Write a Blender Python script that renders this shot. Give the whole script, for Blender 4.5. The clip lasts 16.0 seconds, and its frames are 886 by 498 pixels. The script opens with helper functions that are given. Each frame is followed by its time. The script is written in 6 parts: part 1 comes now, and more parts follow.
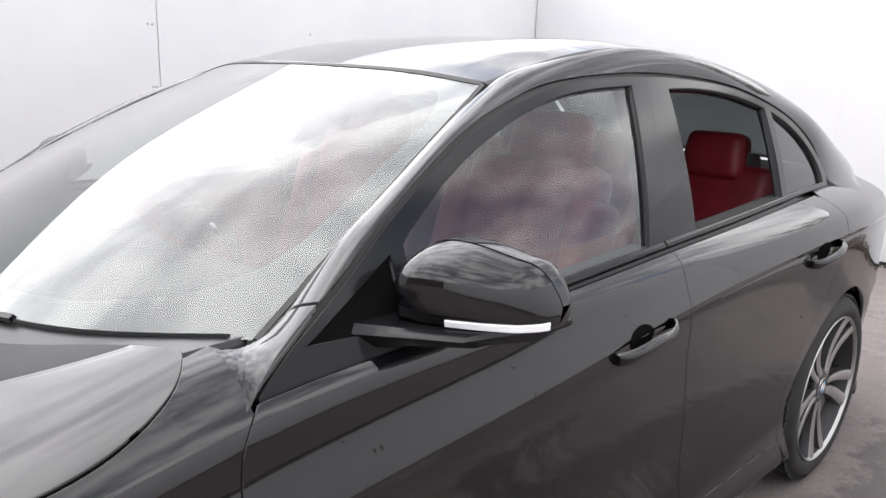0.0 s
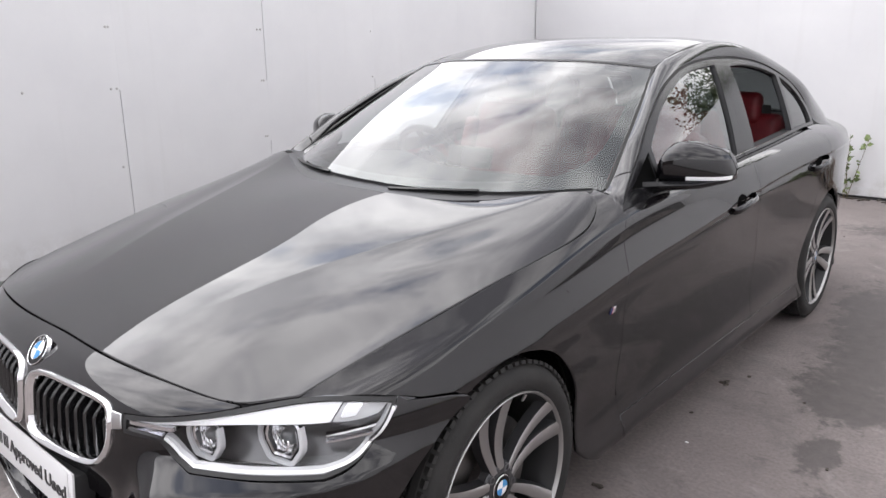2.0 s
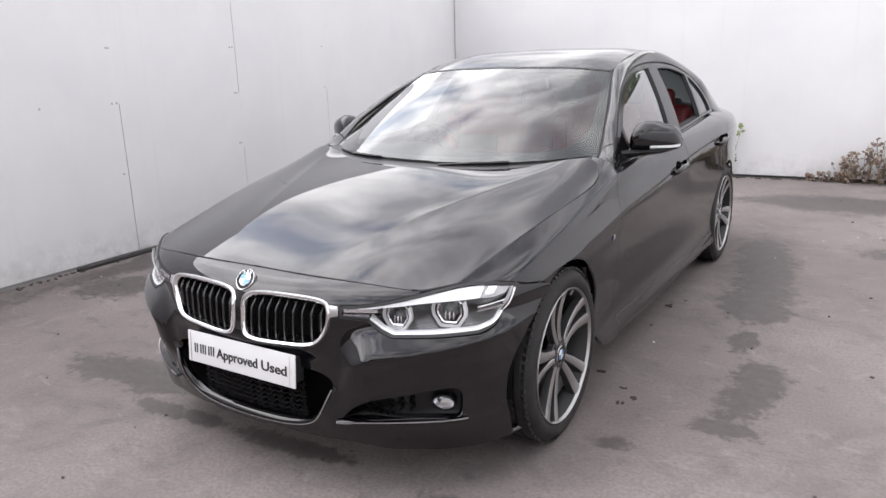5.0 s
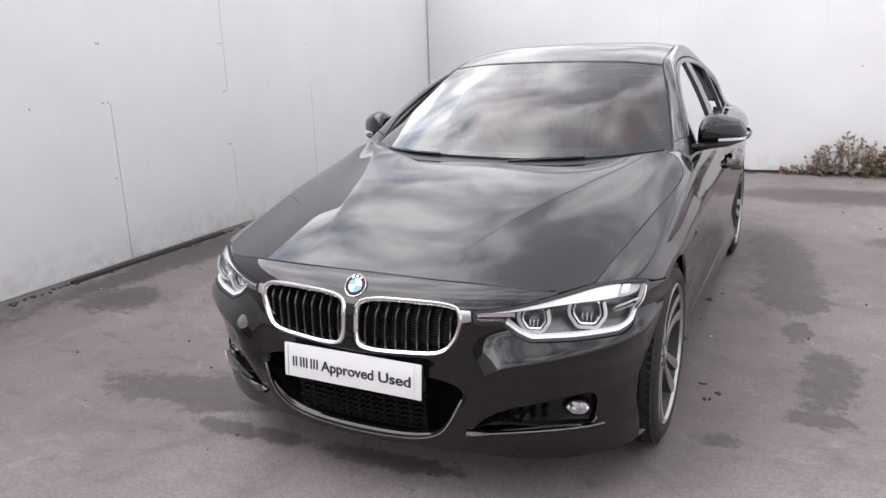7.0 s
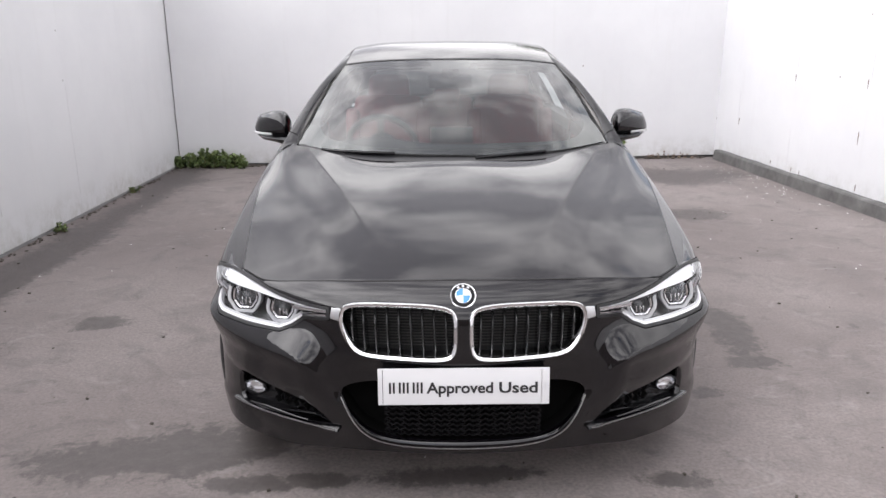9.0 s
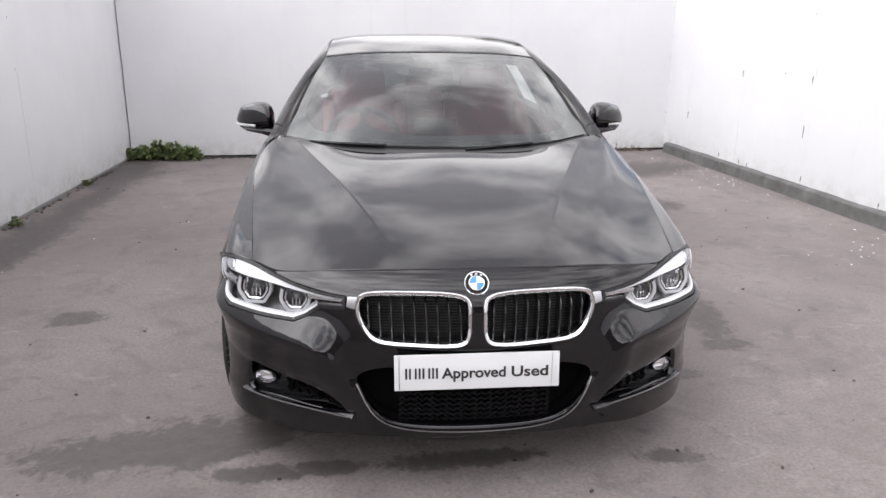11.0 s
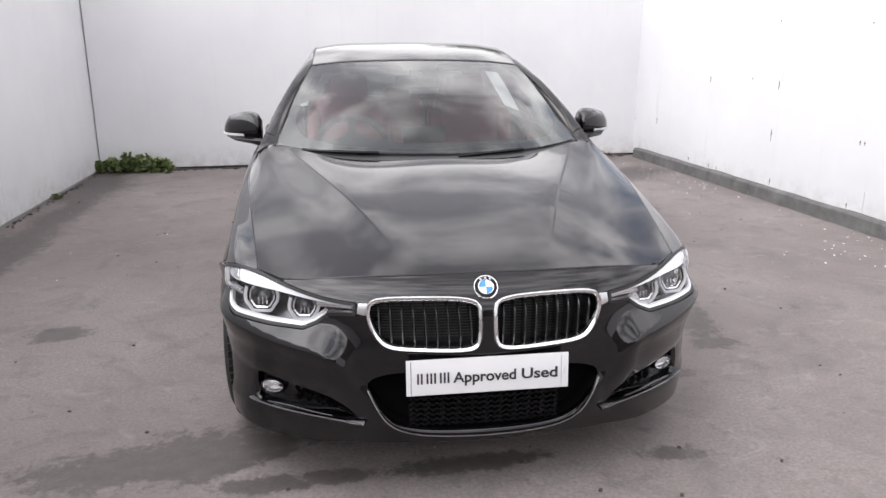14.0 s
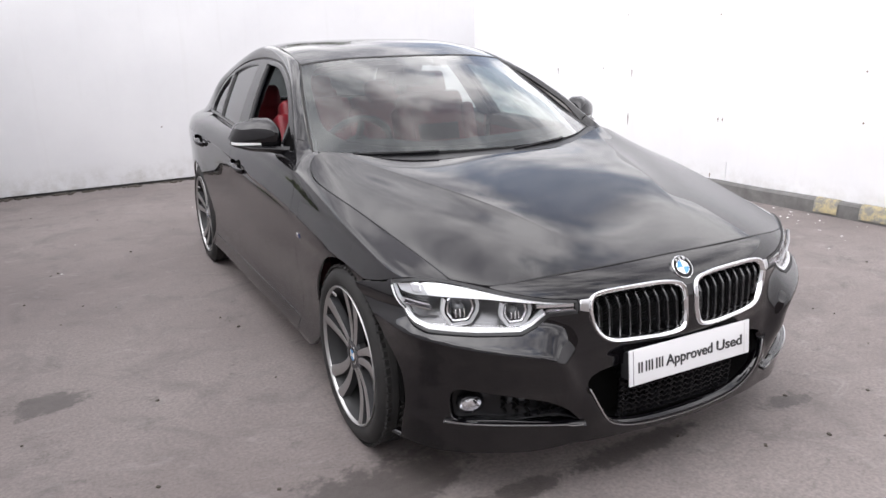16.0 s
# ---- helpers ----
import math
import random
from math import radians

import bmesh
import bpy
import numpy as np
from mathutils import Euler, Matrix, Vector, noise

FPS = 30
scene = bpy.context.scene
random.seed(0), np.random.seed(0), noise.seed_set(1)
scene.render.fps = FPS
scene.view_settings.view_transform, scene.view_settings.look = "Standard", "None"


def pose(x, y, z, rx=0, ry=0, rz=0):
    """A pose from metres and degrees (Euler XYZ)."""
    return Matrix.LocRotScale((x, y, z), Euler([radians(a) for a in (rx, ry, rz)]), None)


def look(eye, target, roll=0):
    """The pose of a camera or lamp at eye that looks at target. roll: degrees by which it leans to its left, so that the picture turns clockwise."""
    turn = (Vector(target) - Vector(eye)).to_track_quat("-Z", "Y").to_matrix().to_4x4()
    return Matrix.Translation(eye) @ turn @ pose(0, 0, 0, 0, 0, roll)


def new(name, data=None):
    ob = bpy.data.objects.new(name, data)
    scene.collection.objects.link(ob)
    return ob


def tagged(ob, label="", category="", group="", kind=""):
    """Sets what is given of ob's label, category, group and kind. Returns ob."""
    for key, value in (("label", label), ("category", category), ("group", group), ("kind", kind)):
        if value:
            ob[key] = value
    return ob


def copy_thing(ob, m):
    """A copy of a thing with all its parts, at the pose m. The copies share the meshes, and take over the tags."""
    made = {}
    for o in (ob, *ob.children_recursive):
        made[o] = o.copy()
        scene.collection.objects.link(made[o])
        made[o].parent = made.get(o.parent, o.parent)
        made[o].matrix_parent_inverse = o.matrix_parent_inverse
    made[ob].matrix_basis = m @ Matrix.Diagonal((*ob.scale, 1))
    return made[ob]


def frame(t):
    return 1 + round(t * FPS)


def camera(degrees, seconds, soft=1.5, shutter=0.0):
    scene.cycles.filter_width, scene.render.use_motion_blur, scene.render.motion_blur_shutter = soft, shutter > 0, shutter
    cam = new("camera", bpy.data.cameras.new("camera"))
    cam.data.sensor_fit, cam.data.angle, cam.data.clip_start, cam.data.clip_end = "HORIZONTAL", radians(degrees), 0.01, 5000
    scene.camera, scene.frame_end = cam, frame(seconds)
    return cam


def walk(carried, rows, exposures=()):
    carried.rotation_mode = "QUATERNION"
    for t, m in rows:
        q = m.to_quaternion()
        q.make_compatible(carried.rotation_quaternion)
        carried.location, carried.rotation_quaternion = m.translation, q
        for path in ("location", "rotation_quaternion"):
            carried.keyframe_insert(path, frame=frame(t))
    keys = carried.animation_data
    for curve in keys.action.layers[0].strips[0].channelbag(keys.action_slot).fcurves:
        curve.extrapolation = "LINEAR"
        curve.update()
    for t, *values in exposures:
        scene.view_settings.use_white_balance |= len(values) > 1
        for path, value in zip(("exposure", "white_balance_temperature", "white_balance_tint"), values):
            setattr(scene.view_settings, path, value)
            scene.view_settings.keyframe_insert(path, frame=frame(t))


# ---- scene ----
cam = camera(62.50, 16.0)
PATH = [
    (0.0, (1.6100, 0.1928, 1.3731), (0.2287, 1.5553, 0.8877), 2.01),
    (0.5, (1.7083, -0.1872, 1.3797), (0.3622, 1.1934, 0.8488), 0.81),
    (1.0, (1.7202, -0.6171, 1.4000), (0.4575, 0.8428, 0.8762), 0.89),
    (1.5, (1.7821, -0.9846, 1.3874), (0.5358, 0.4952, 0.8808), 0.58),
    (2.0, (1.8287, -1.3333, 1.4192), (0.5620, 0.1206, 0.8883), -0.44),
    (2.5, (1.8025, -1.7151, 1.4183), (0.6328, -0.1872, 0.8730), -0.54),
    (3.0, (1.8606, -2.0268, 1.4286), (0.7051, -0.4866, 0.8878), -1.37),
    (3.5, (1.8593, -2.2811, 1.4221), (0.7771, -0.6795, 0.9086), -1.64),
    (4.0, (1.8784, -2.3696, 1.4524), (0.8277, -0.7497, 0.9310), -2.06),
    (6.5, (1.6005, -2.5303, 1.4233), (0.6477, -0.8432, 0.9274), -0.73),
    (7.0, (1.2501, -2.6136, 1.4254), (0.3900, -0.8830, 0.9104), -1.80),
    (7.5, (0.8630, -2.6796, 1.4421), (0.1985, -0.8686, 0.9139), -2.18),
    (8.0, (0.4268, -2.7414, 1.4318), (0.0012, -0.8554, 0.9201), -0.95),
    (8.5, (0.1327, -2.7336, 1.4300), (-0.0511, -0.8123, 0.9058), -0.86),
    (9.0, (-0.0756, -2.8135, 1.4490), (-0.0610, -0.8883, 0.9072), -0.34),
    (9.5, (-0.0881, -2.8371, 1.4522), (-0.0583, -0.9143, 0.9028), 0.07),
    (12.0, (-0.4328, -2.8776, 1.4605), (-0.1664, -0.9776, 0.8956), -0.02),
    (12.5, (-0.4416, -2.8684, 1.4744), (-0.1666, -0.9657, 0.9229), -0.39),
    (13.0, (-0.3967, -2.8570, 1.4599), (-0.1382, -0.9476, 0.9237), -0.01),
    (13.5, (-0.3764, -2.8565, 1.4484), (-0.1201, -0.9462, 0.9144), 0.10),
    (14.0, (-0.4371, -2.8673, 1.4470), (-0.1673, -0.9599, 0.9094), 0.05),
    (14.5, (-0.5973, -2.8086, 1.4241), (-0.2879, -0.9062, 0.8903), -0.30),
    (15.0, (-0.9028, -2.6677, 1.4322), (-0.4516, -0.7950, 0.8941), -0.52),
    (15.5, (-1.3685, -2.5723, 1.4421), (-0.6877, -0.7734, 0.8940), -0.52),
    (16.0, (-1.6916, -2.3599, 1.4175), (-0.8094, -0.6475, 0.8797), -1.52),
]
walk(cam, [(t, look(eye, target, roll)) for t, eye, target, roll in PATH],
     exposures=[(0.0, 0.32, 6500, 10), (0.8, 0.16, 6500, 10), (2.0, -0.01, 6500, 11), (4.0, 0.03, 6500, 11.5), (9.0, -0.05, 6500, 11.5), (14.0, -0.06, 6500, 11.5), (15.3, -0.03, 6500, 11.5), (16.0, 0.04, 6500, 11.5)])
# ---- light: a bright, broken overcast ----
SUN_ELEVATION, SUN_TURN = 44.0, -106.0
SUN_WAY = tuple(Vector((math.sin(radians(SUN_TURN)) * math.cos(radians(SUN_ELEVATION)), math.cos(radians(SUN_TURN)) * math.cos(radians(SUN_ELEVATION)), math.sin(radians(SUN_ELEVATION)))))
world = bpy.data.worlds.new("world")
scene.world = world
world.use_nodes = True
wn, wl = world.node_tree.nodes, world.node_tree.links
wn.clear()
sky = wn.new("ShaderNodeTexSky")
sky.sky_type, sky.sun_disc = "NISHITA", False
sky.sun_elevation, sky.sun_rotation = radians(SUN_ELEVATION), radians(SUN_TURN)
sky.air_density, sky.dust_density, sky.ozone_density = 1.0, 2.0, 1.0
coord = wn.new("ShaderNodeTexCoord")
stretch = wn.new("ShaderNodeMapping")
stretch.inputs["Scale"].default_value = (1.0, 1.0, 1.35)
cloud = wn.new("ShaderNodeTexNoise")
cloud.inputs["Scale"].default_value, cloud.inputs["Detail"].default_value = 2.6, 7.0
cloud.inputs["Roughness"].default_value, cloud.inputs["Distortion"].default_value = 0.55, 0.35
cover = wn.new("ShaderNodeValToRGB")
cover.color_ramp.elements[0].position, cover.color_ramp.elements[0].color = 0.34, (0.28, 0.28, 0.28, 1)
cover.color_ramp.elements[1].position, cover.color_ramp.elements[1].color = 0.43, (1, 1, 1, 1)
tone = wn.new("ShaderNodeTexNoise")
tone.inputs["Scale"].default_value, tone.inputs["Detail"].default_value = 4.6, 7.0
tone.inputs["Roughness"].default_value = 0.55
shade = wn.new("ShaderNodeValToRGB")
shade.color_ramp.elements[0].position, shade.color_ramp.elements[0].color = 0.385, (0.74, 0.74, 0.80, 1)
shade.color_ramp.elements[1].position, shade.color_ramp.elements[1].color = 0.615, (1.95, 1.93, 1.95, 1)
sky_gain = wn.new("ShaderNodeVectorMath")
sky_gain.operation = "SCALE"
sky_gain.inputs["Scale"].default_value = 0.14
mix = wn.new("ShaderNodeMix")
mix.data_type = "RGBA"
back = wn.new("ShaderNodeBackground")
back.inputs["Strength"].default_value = 1.31
wo = wn.new("ShaderNodeOutputWorld")
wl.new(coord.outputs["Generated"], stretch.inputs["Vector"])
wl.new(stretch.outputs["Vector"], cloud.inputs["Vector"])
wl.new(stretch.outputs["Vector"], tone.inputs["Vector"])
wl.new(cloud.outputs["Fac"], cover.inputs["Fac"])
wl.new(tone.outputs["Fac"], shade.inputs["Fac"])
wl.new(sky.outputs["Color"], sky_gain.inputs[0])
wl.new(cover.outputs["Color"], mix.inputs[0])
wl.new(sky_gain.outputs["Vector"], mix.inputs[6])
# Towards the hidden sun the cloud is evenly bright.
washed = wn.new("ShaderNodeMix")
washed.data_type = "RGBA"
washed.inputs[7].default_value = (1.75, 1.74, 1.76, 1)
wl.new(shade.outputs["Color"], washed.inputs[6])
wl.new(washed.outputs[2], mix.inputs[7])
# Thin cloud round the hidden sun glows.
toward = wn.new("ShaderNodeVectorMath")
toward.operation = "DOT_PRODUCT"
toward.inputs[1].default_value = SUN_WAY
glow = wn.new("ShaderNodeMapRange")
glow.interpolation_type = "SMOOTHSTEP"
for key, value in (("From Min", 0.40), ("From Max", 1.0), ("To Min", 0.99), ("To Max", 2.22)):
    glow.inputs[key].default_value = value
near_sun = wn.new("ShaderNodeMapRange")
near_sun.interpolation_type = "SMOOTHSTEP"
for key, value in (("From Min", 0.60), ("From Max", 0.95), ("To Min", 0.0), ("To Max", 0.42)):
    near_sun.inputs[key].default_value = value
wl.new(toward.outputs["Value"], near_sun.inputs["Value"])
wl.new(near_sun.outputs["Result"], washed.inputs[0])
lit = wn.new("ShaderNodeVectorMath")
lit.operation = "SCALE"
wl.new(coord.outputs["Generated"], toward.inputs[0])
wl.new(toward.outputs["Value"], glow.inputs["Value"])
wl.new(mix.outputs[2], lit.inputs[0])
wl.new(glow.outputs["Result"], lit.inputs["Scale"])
# The cloud is brightest low down, where it thins towards the horizon.
height = wn.new("ShaderNodeSeparateXYZ")
low_band = wn.new("ShaderNodeMapRange")
low_band.interpolation_type = "SMOOTHSTEP"
for key, value in (("From Min", 0.20), ("From Max", 0.42), ("To Min", 1.2), ("To Max", 1.0)):
    low_band.inputs[key].default_value = value
banded = wn.new("ShaderNodeVectorMath")
banded.operation = "SCALE"
wl.new(coord.outputs["Generated"], height.inputs[0])
wl.new(height.outputs["Z"], low_band.inputs["Value"])
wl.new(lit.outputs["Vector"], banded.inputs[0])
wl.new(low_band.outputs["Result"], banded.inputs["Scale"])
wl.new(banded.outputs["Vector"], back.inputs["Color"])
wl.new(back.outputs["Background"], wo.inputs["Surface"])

sun_data = bpy.data.lights.new("sun", "SUN")
sun_data.energy, sun_data.angle, sun_data.color = 0.15, radians(70), (1.0, 0.97, 0.93)
sun = new("sun", sun_data)
sun.matrix_world = look(Vector(SUN_WAY) * 10, (0, 0, 0))


# ---- materials ----
def material(name, base, rough=0.5, metal=0.0, coat=0.0, coat_rough=0.03, specular=0.5):
    m = bpy.data.materials.new(name)
    m.use_nodes = True
    p = m.node_tree.nodes["Principled BSDF"]
    p.inputs["Base Color"].default_value = (*base, 1)
    p.inputs["Roughness"].default_value, p.inputs["Metallic"].default_value = rough, metal
    p.inputs["Coat Weight"].default_value, p.inputs["Coat Roughness"].default_value = coat, coat_rough
    p.inputs["Specular IOR Level"].default_value = specular
    return m


def noise_node(m, scale, detail=5.0, rough=0.55, vector=None, distortion=0.0):
    n = m.node_tree.nodes.new("ShaderNodeTexNoise")
    n.inputs["Scale"].default_value, n.inputs["Detail"].default_value = scale, detail
    n.inputs["Roughness"].default_value, n.inputs["Distortion"].default_value = rough, distortion
    if vector is None:
        c = m.node_tree.nodes.new("ShaderNodeTexCoord")
        vector = c.outputs["Object"]
    m.node_tree.links.new(vector, n.inputs["Vector"])
    return n.outputs["Fac"]


def ramp(m, fac, stops):
    r = m.node_tree.nodes.new("ShaderNodeValToRGB")
    while len(r.color_ramp.elements) < len(stops):
        r.color_ramp.elements.new(0.5)
    for e, (pos, col) in zip(r.color_ramp.elements, stops):
        e.position, e.color = pos, (*col, 1) if not isinstance(col, (int, float)) else (col, col, col, 1)
    m.node_tree.links.new(fac, r.inputs["Fac"])
    return r.outputs["Color"]


def blend(m, fac, a, b, kind="MIX"):
    n = m.node_tree.nodes.new("ShaderNodeMix")
    n.data_type, n.blend_type = "RGBA", kind
    for socket, value in ((n.inputs[0], fac), (n.inputs[6], a), (n.inputs[7], b)):
        if hasattr(value, "is_linked"):
            m.node_tree.links.new(value, socket)
        elif isinstance(value, (int, float)):
            socket.default_value = value
        else:
            socket.default_value = (*value, 1)
    return n.outputs[2]


def set_input(m, socket, value):
    m.node_tree.links.new(value, m.node_tree.nodes["Principled BSDF"].inputs[socket])


def bump(m, height, strength=0.2, distance=0.01):
    b = m.node_tree.nodes.new("ShaderNodeBump")
    b.inputs["Strength"].default_value, b.inputs["Distance"].default_value = strength, distance
    m.node_tree.links.new(height, b.inputs["Height"])
    set_input(m, "Normal", b.outputs["Normal"])


def glass_material(name, tint, gloss=1.0):
    """Thin clear pane: what is behind shows through the tint, with a mirror-like reflection that grows at a slant."""
    m = bpy.data.materials.new(name)
    m.use_nodes = True
    n, l = m.node_tree.nodes, m.node_tree.links
    n.clear()
    clear, shine, both = n.new("ShaderNodeBsdfTransparent"), n.new("ShaderNodeBsdfGlossy"), n.new("ShaderNodeMixShader")
    clear.inputs["Color"].default_value = (*tint, 1)
    shine.inputs["Roughness"].default_value = 0.01
    slant, steep, gain, base = n.new("ShaderNodeLayerWeight"), n.new("ShaderNodeMath"), n.new("ShaderNodeMath"), n.new("ShaderNodeMath")
    slant.inputs["Blend"].default_value = 0.5
    steep.operation, base.operation = "POWER", "MULTIPLY_ADD"
    steep.inputs[1].default_value = 5.0
    base.inputs[1].default_value, base.inputs[2].default_value = 0.957, 0.043
    gain.operation, gain.use_clamp = "MULTIPLY", True
    gain.inputs[1].default_value = gloss
    out = n.new("ShaderNodeOutputMaterial")
    l.new(slant.outputs["Facing"], steep.inputs[0])
    l.new(steep.outputs["Value"], base.inputs[0])
    l.new(base.outputs["Value"], gain.inputs[0])
    l.new(gain.outputs["Value"], both.inputs["Fac"])
    l.new(clear.outputs["BSDF"], both.inputs[1])
    l.new(shine.outputs["BSDF"], both.inputs[2])
    l.new(both.outputs["Shader"], out.inputs["Surface"])
    return m


PAINT = material("black_paint", (0.010, 0.009, 0.011), 0.42, 0.5, 1.0, 0.012, 0.0)
PAINT.node_tree.nodes["Principled BSDF"].inputs["Coat IOR"].default_value = 1.58
flake = noise_node(PAINT, 900, 1)
set_input(PAINT, "Base Color", ramp(PAINT, flake, [(0.45, (0.0022, 0.0018, 0.0026)), (0.75, (0.008, 0.0066, 0.0092))]))
BLACK_TRIM = material("gloss_black_trim", (0.008, 0.008, 0.009), 0.12, specular=0.24)
MATT_TRIM = material("black_plastic", (0.018, 0.018, 0.019), 0.55)
bump(MATT_TRIM, noise_node(MATT_TRIM, 600, 2), 0.12, 0.002)
RUBBER = material("tyre_rubber", (0.020, 0.021, 0.021), 0.75)
rubber_dirt = noise_node(RUBBER, 9, 6)
set_input(RUBBER, "Base Color", ramp(RUBBER, rubber_dirt, [(0.35, (0.009, 0.009, 0.009)), (0.75, (0.024, 0.022, 0.021))]))
bump(RUBBER, noise_node(RUBBER, 160, 3), 0.25, 0.004)
SCUTTLE = material("smooth_black_plastic", (0.012, 0.012, 0.013), 0.34)
EMBLEM_BLACK = material("black_enamel", (0.006, 0.006, 0.007), 0.35, specular=0.25)
SEAL = material("black_rubber_seal", (0.012, 0.012, 0.012), 0.6)
CHROME = material("chrome", (0.86, 0.86, 0.87), 0.06, 1.0)
SATIN = material("satin_silver", (0.62, 0.62, 0.63), 0.28, 1.0)
MACHINED = material("machined_alloy", (0.44, 0.435, 0.43), 0.34, 0.95)
set_input(MACHINED, "Roughness", ramp(MACHINED, noise_node(MACHINED, 40, 3), [(0.3, 0.28), (0.7, 0.42)]))
ORBIT = material("dark_grey_alloy", (0.045, 0.045, 0.048), 0.38, 0.5, 0.4)
BARREL = material("dark_rim_barrel", (0.022, 0.022, 0.023), 0.5, 0.2)
DISC = material("brake_disc", (0.28, 0.27, 0.26), 0.38, 1.0)
UNDER = material("underbody_black", (0.006, 0.006, 0.006), 0.9, specular=0.0)
SCREEN_GLASS = glass_material("windscreen_glass", (0.50, 0.56, 0.55), 2.35)
SIDE_GLASS = glass_material("side_glass", (0.70, 0.79, 0.765), 2.2)
DARK_GLASS = glass_material("tinted_quarter_glass", (0.11, 0.125, 0.125), 1.3)
REAR_GLASS = glass_material("tinted_rear_glass", (0.10, 0.11, 0.11), 1.9)
LENS = glass_material("lamp_lens", (0.97, 0.975, 0.98), 1.1)
LENS_BODY = material("projector_glass", (0.07, 0.075, 0.08), 0.04, 0.0, 1.0)
FRIT = material("black_glass_border", (0.010, 0.010, 0.010), 0.05)
LAMP_SILVER = material("lamp_reflector", (0.80, 0.80, 0.82), 0.14, 1.0)
LAMP_GREY = material("lamp_housing", (0.11, 0.11, 0.115), 0.30, 0.3)
LAMP_TRAY = material("lamp_tray", (0.17, 0.17, 0.175), 0.24, 0.7)
FIN_GREY = material("radiator_aluminium", (0.06, 0.06, 0.058), 0.45, 0.3)
SLAT = material("gloss_black_slat", (0.012, 0.012, 0.013), 0.10, 0.0, 1.0, 0.05)
LAMP_RING = material("clear_grey_light_ring", (0.50, 0.505, 0.52), 0.16, 0.0, 1.0)
LAMP_WHITE = material("lamp_and_sheen_white", (0.95, 0.955, 0.97), 0.14, 0.0, 1.0)
AMBER = material("amber_lens", (0.55, 0.16, 0.03), 0.2)
RED_LENS = material("red_tail_lens", (0.30, 0.012, 0.012), 0.1, 0.0, 1.0)
RED_LEATHER = material("red_leather", (0.24, 0.012, 0.016), 0.48)
set_input(RED_LEATHER, "Base Color", ramp(RED_LEATHER, noise_node(RED_LEATHER, 14, 5), [(0.3, (0.13, 0.005, 0.010)), (0.75, (0.21, 0.010, 0.018))]))
bump(RED_LEATHER, noise_node(RED_LEATHER, 380, 3), 0.05, 0.001)
CABIN_BLACK = material("soft_black_cabin", (0.030, 0.030, 0.031), 0.6)
bump(CABIN_BLACK, noise_node(CABIN_BLACK, 420, 3), 0.04, 0.001)
HEADLINER = material("grey_headliner", (0.30, 0.29, 0.28), 0.9)
PLATE_WHITE = material("white_plate", (0.71, 0.71, 0.72), 0.25)
PLATE_INK = material("black_plate_letters", (0.02, 0.02, 0.022), 0.4)
ROUNDEL_BLUE = material("blue_enamel", (0.06, 0.27, 0.58), 0.12, 0.0, 1.0)
ROUNDEL_WHITE = material("white_enamel", (0.82, 0.83, 0.84), 0.12, 0.0, 1.0)
BADGE_BLUE = material("dark_blue_enamel", (0.03, 0.05, 0.14), 0.2)
BADGE_RED = material("red_enamel", (0.28, 0.02, 0.03), 0.2)
# ---- car body surfaces ----
# The car stands with its front axle on y = 0, its nose towards -y and its left side towards +x.
def spline_weights(knots, t):
    """Weights of a natural cubic spline through values at the knots, for the parameters t."""
    k, t = np.asarray(knots, float), np.atleast_1d(np.asarray(t, float))
    n, h = len(k), np.diff(k)
    a, r = np.eye(n), np.zeros((n, n))
    for i in range(1, n - 1):
        a[i, i - 1:i + 2] = h[i - 1], 2 * (h[i - 1] + h[i]), h[i]
        r[i, i - 1:i + 2] = 6 / h[i - 1], -6 / h[i - 1] - 6 / h[i], 6 / h[i]
    m = np.linalg.solve(a, r)
    i = np.clip(np.searchsorted(k, t) - 1, 0, n - 2)
    lo, hi, tt = k[i], k[i + 1], np.clip(t, k[0], k[-1])
    d, e, w = hi - tt, tt - lo, hi - lo
    eye = np.eye(n)
    out = (d / w)[:, None] * eye[i] + (e / w)[:, None] * eye[i + 1]
    out += ((d ** 3 / w - w * d) / 6)[:, None] * m[i] + ((e ** 3 / w - w * e) / 6)[:, None] * m[i + 1]
    for end, side in ((0, t < k[0]), (n - 1, t > k[-1])):
        if side.any():
            j = 0 if end == 0 else n - 2
            slope = (eye[j + 1] - eye[j]) / h[j] + (-(2 * m[j] + m[j + 1]) if end == 0 else (m[j] + 2 * m[j + 1])) * h[j] / 6
            out[side] += (t[side] - k[end])[:, None] * slope
    return out


def smooth(knots, values):
    return lambda t: spline_weights(knots, t) @ np.asarray(values, float)


class Loft:
    """A surface through a grid of points, by natural splines along both ways."""

    def __init__(self, u, w, grid):
        self.u, self.w, self.grid = np.asarray(u, float), np.asarray(w, float), np.asarray(grid, float)

    def __call__(self, u, w):
        return np.einsum("nk,klc,nl->nc", spline_weights(self.u, u), self.grid, spline_weights(self.w, w))


# Stations along the car, and the half width at each.
STATIONS = [-0.7, -0.5, -0.33, -0.12, 0.15, 0.45, 0.65, 1.1, 1.65, 2.2, 2.81, 3.25, 3.6, 3.8]
HALF = [0.72, 0.812, 0.862, 0.880, 0.888, 0.886, 0.884, 0.888, 0.894, 0.901, 0.905, 0.855, 0.755, 0.63]
CREASE_Z = [0.655, 0.668, 0.68, 0.70, 0.715, 0.74, 0.762, 0.80, 0.857, 0.89, 0.905, 0.895, 0.88, 0.865]
BELT_X = [0.665, 0.74, 0.785, 0.81, 0.825, 0.835, 0.842, 0.84, 0.825, 0.80, 0.765, 0.728, 0.650, 0.56]
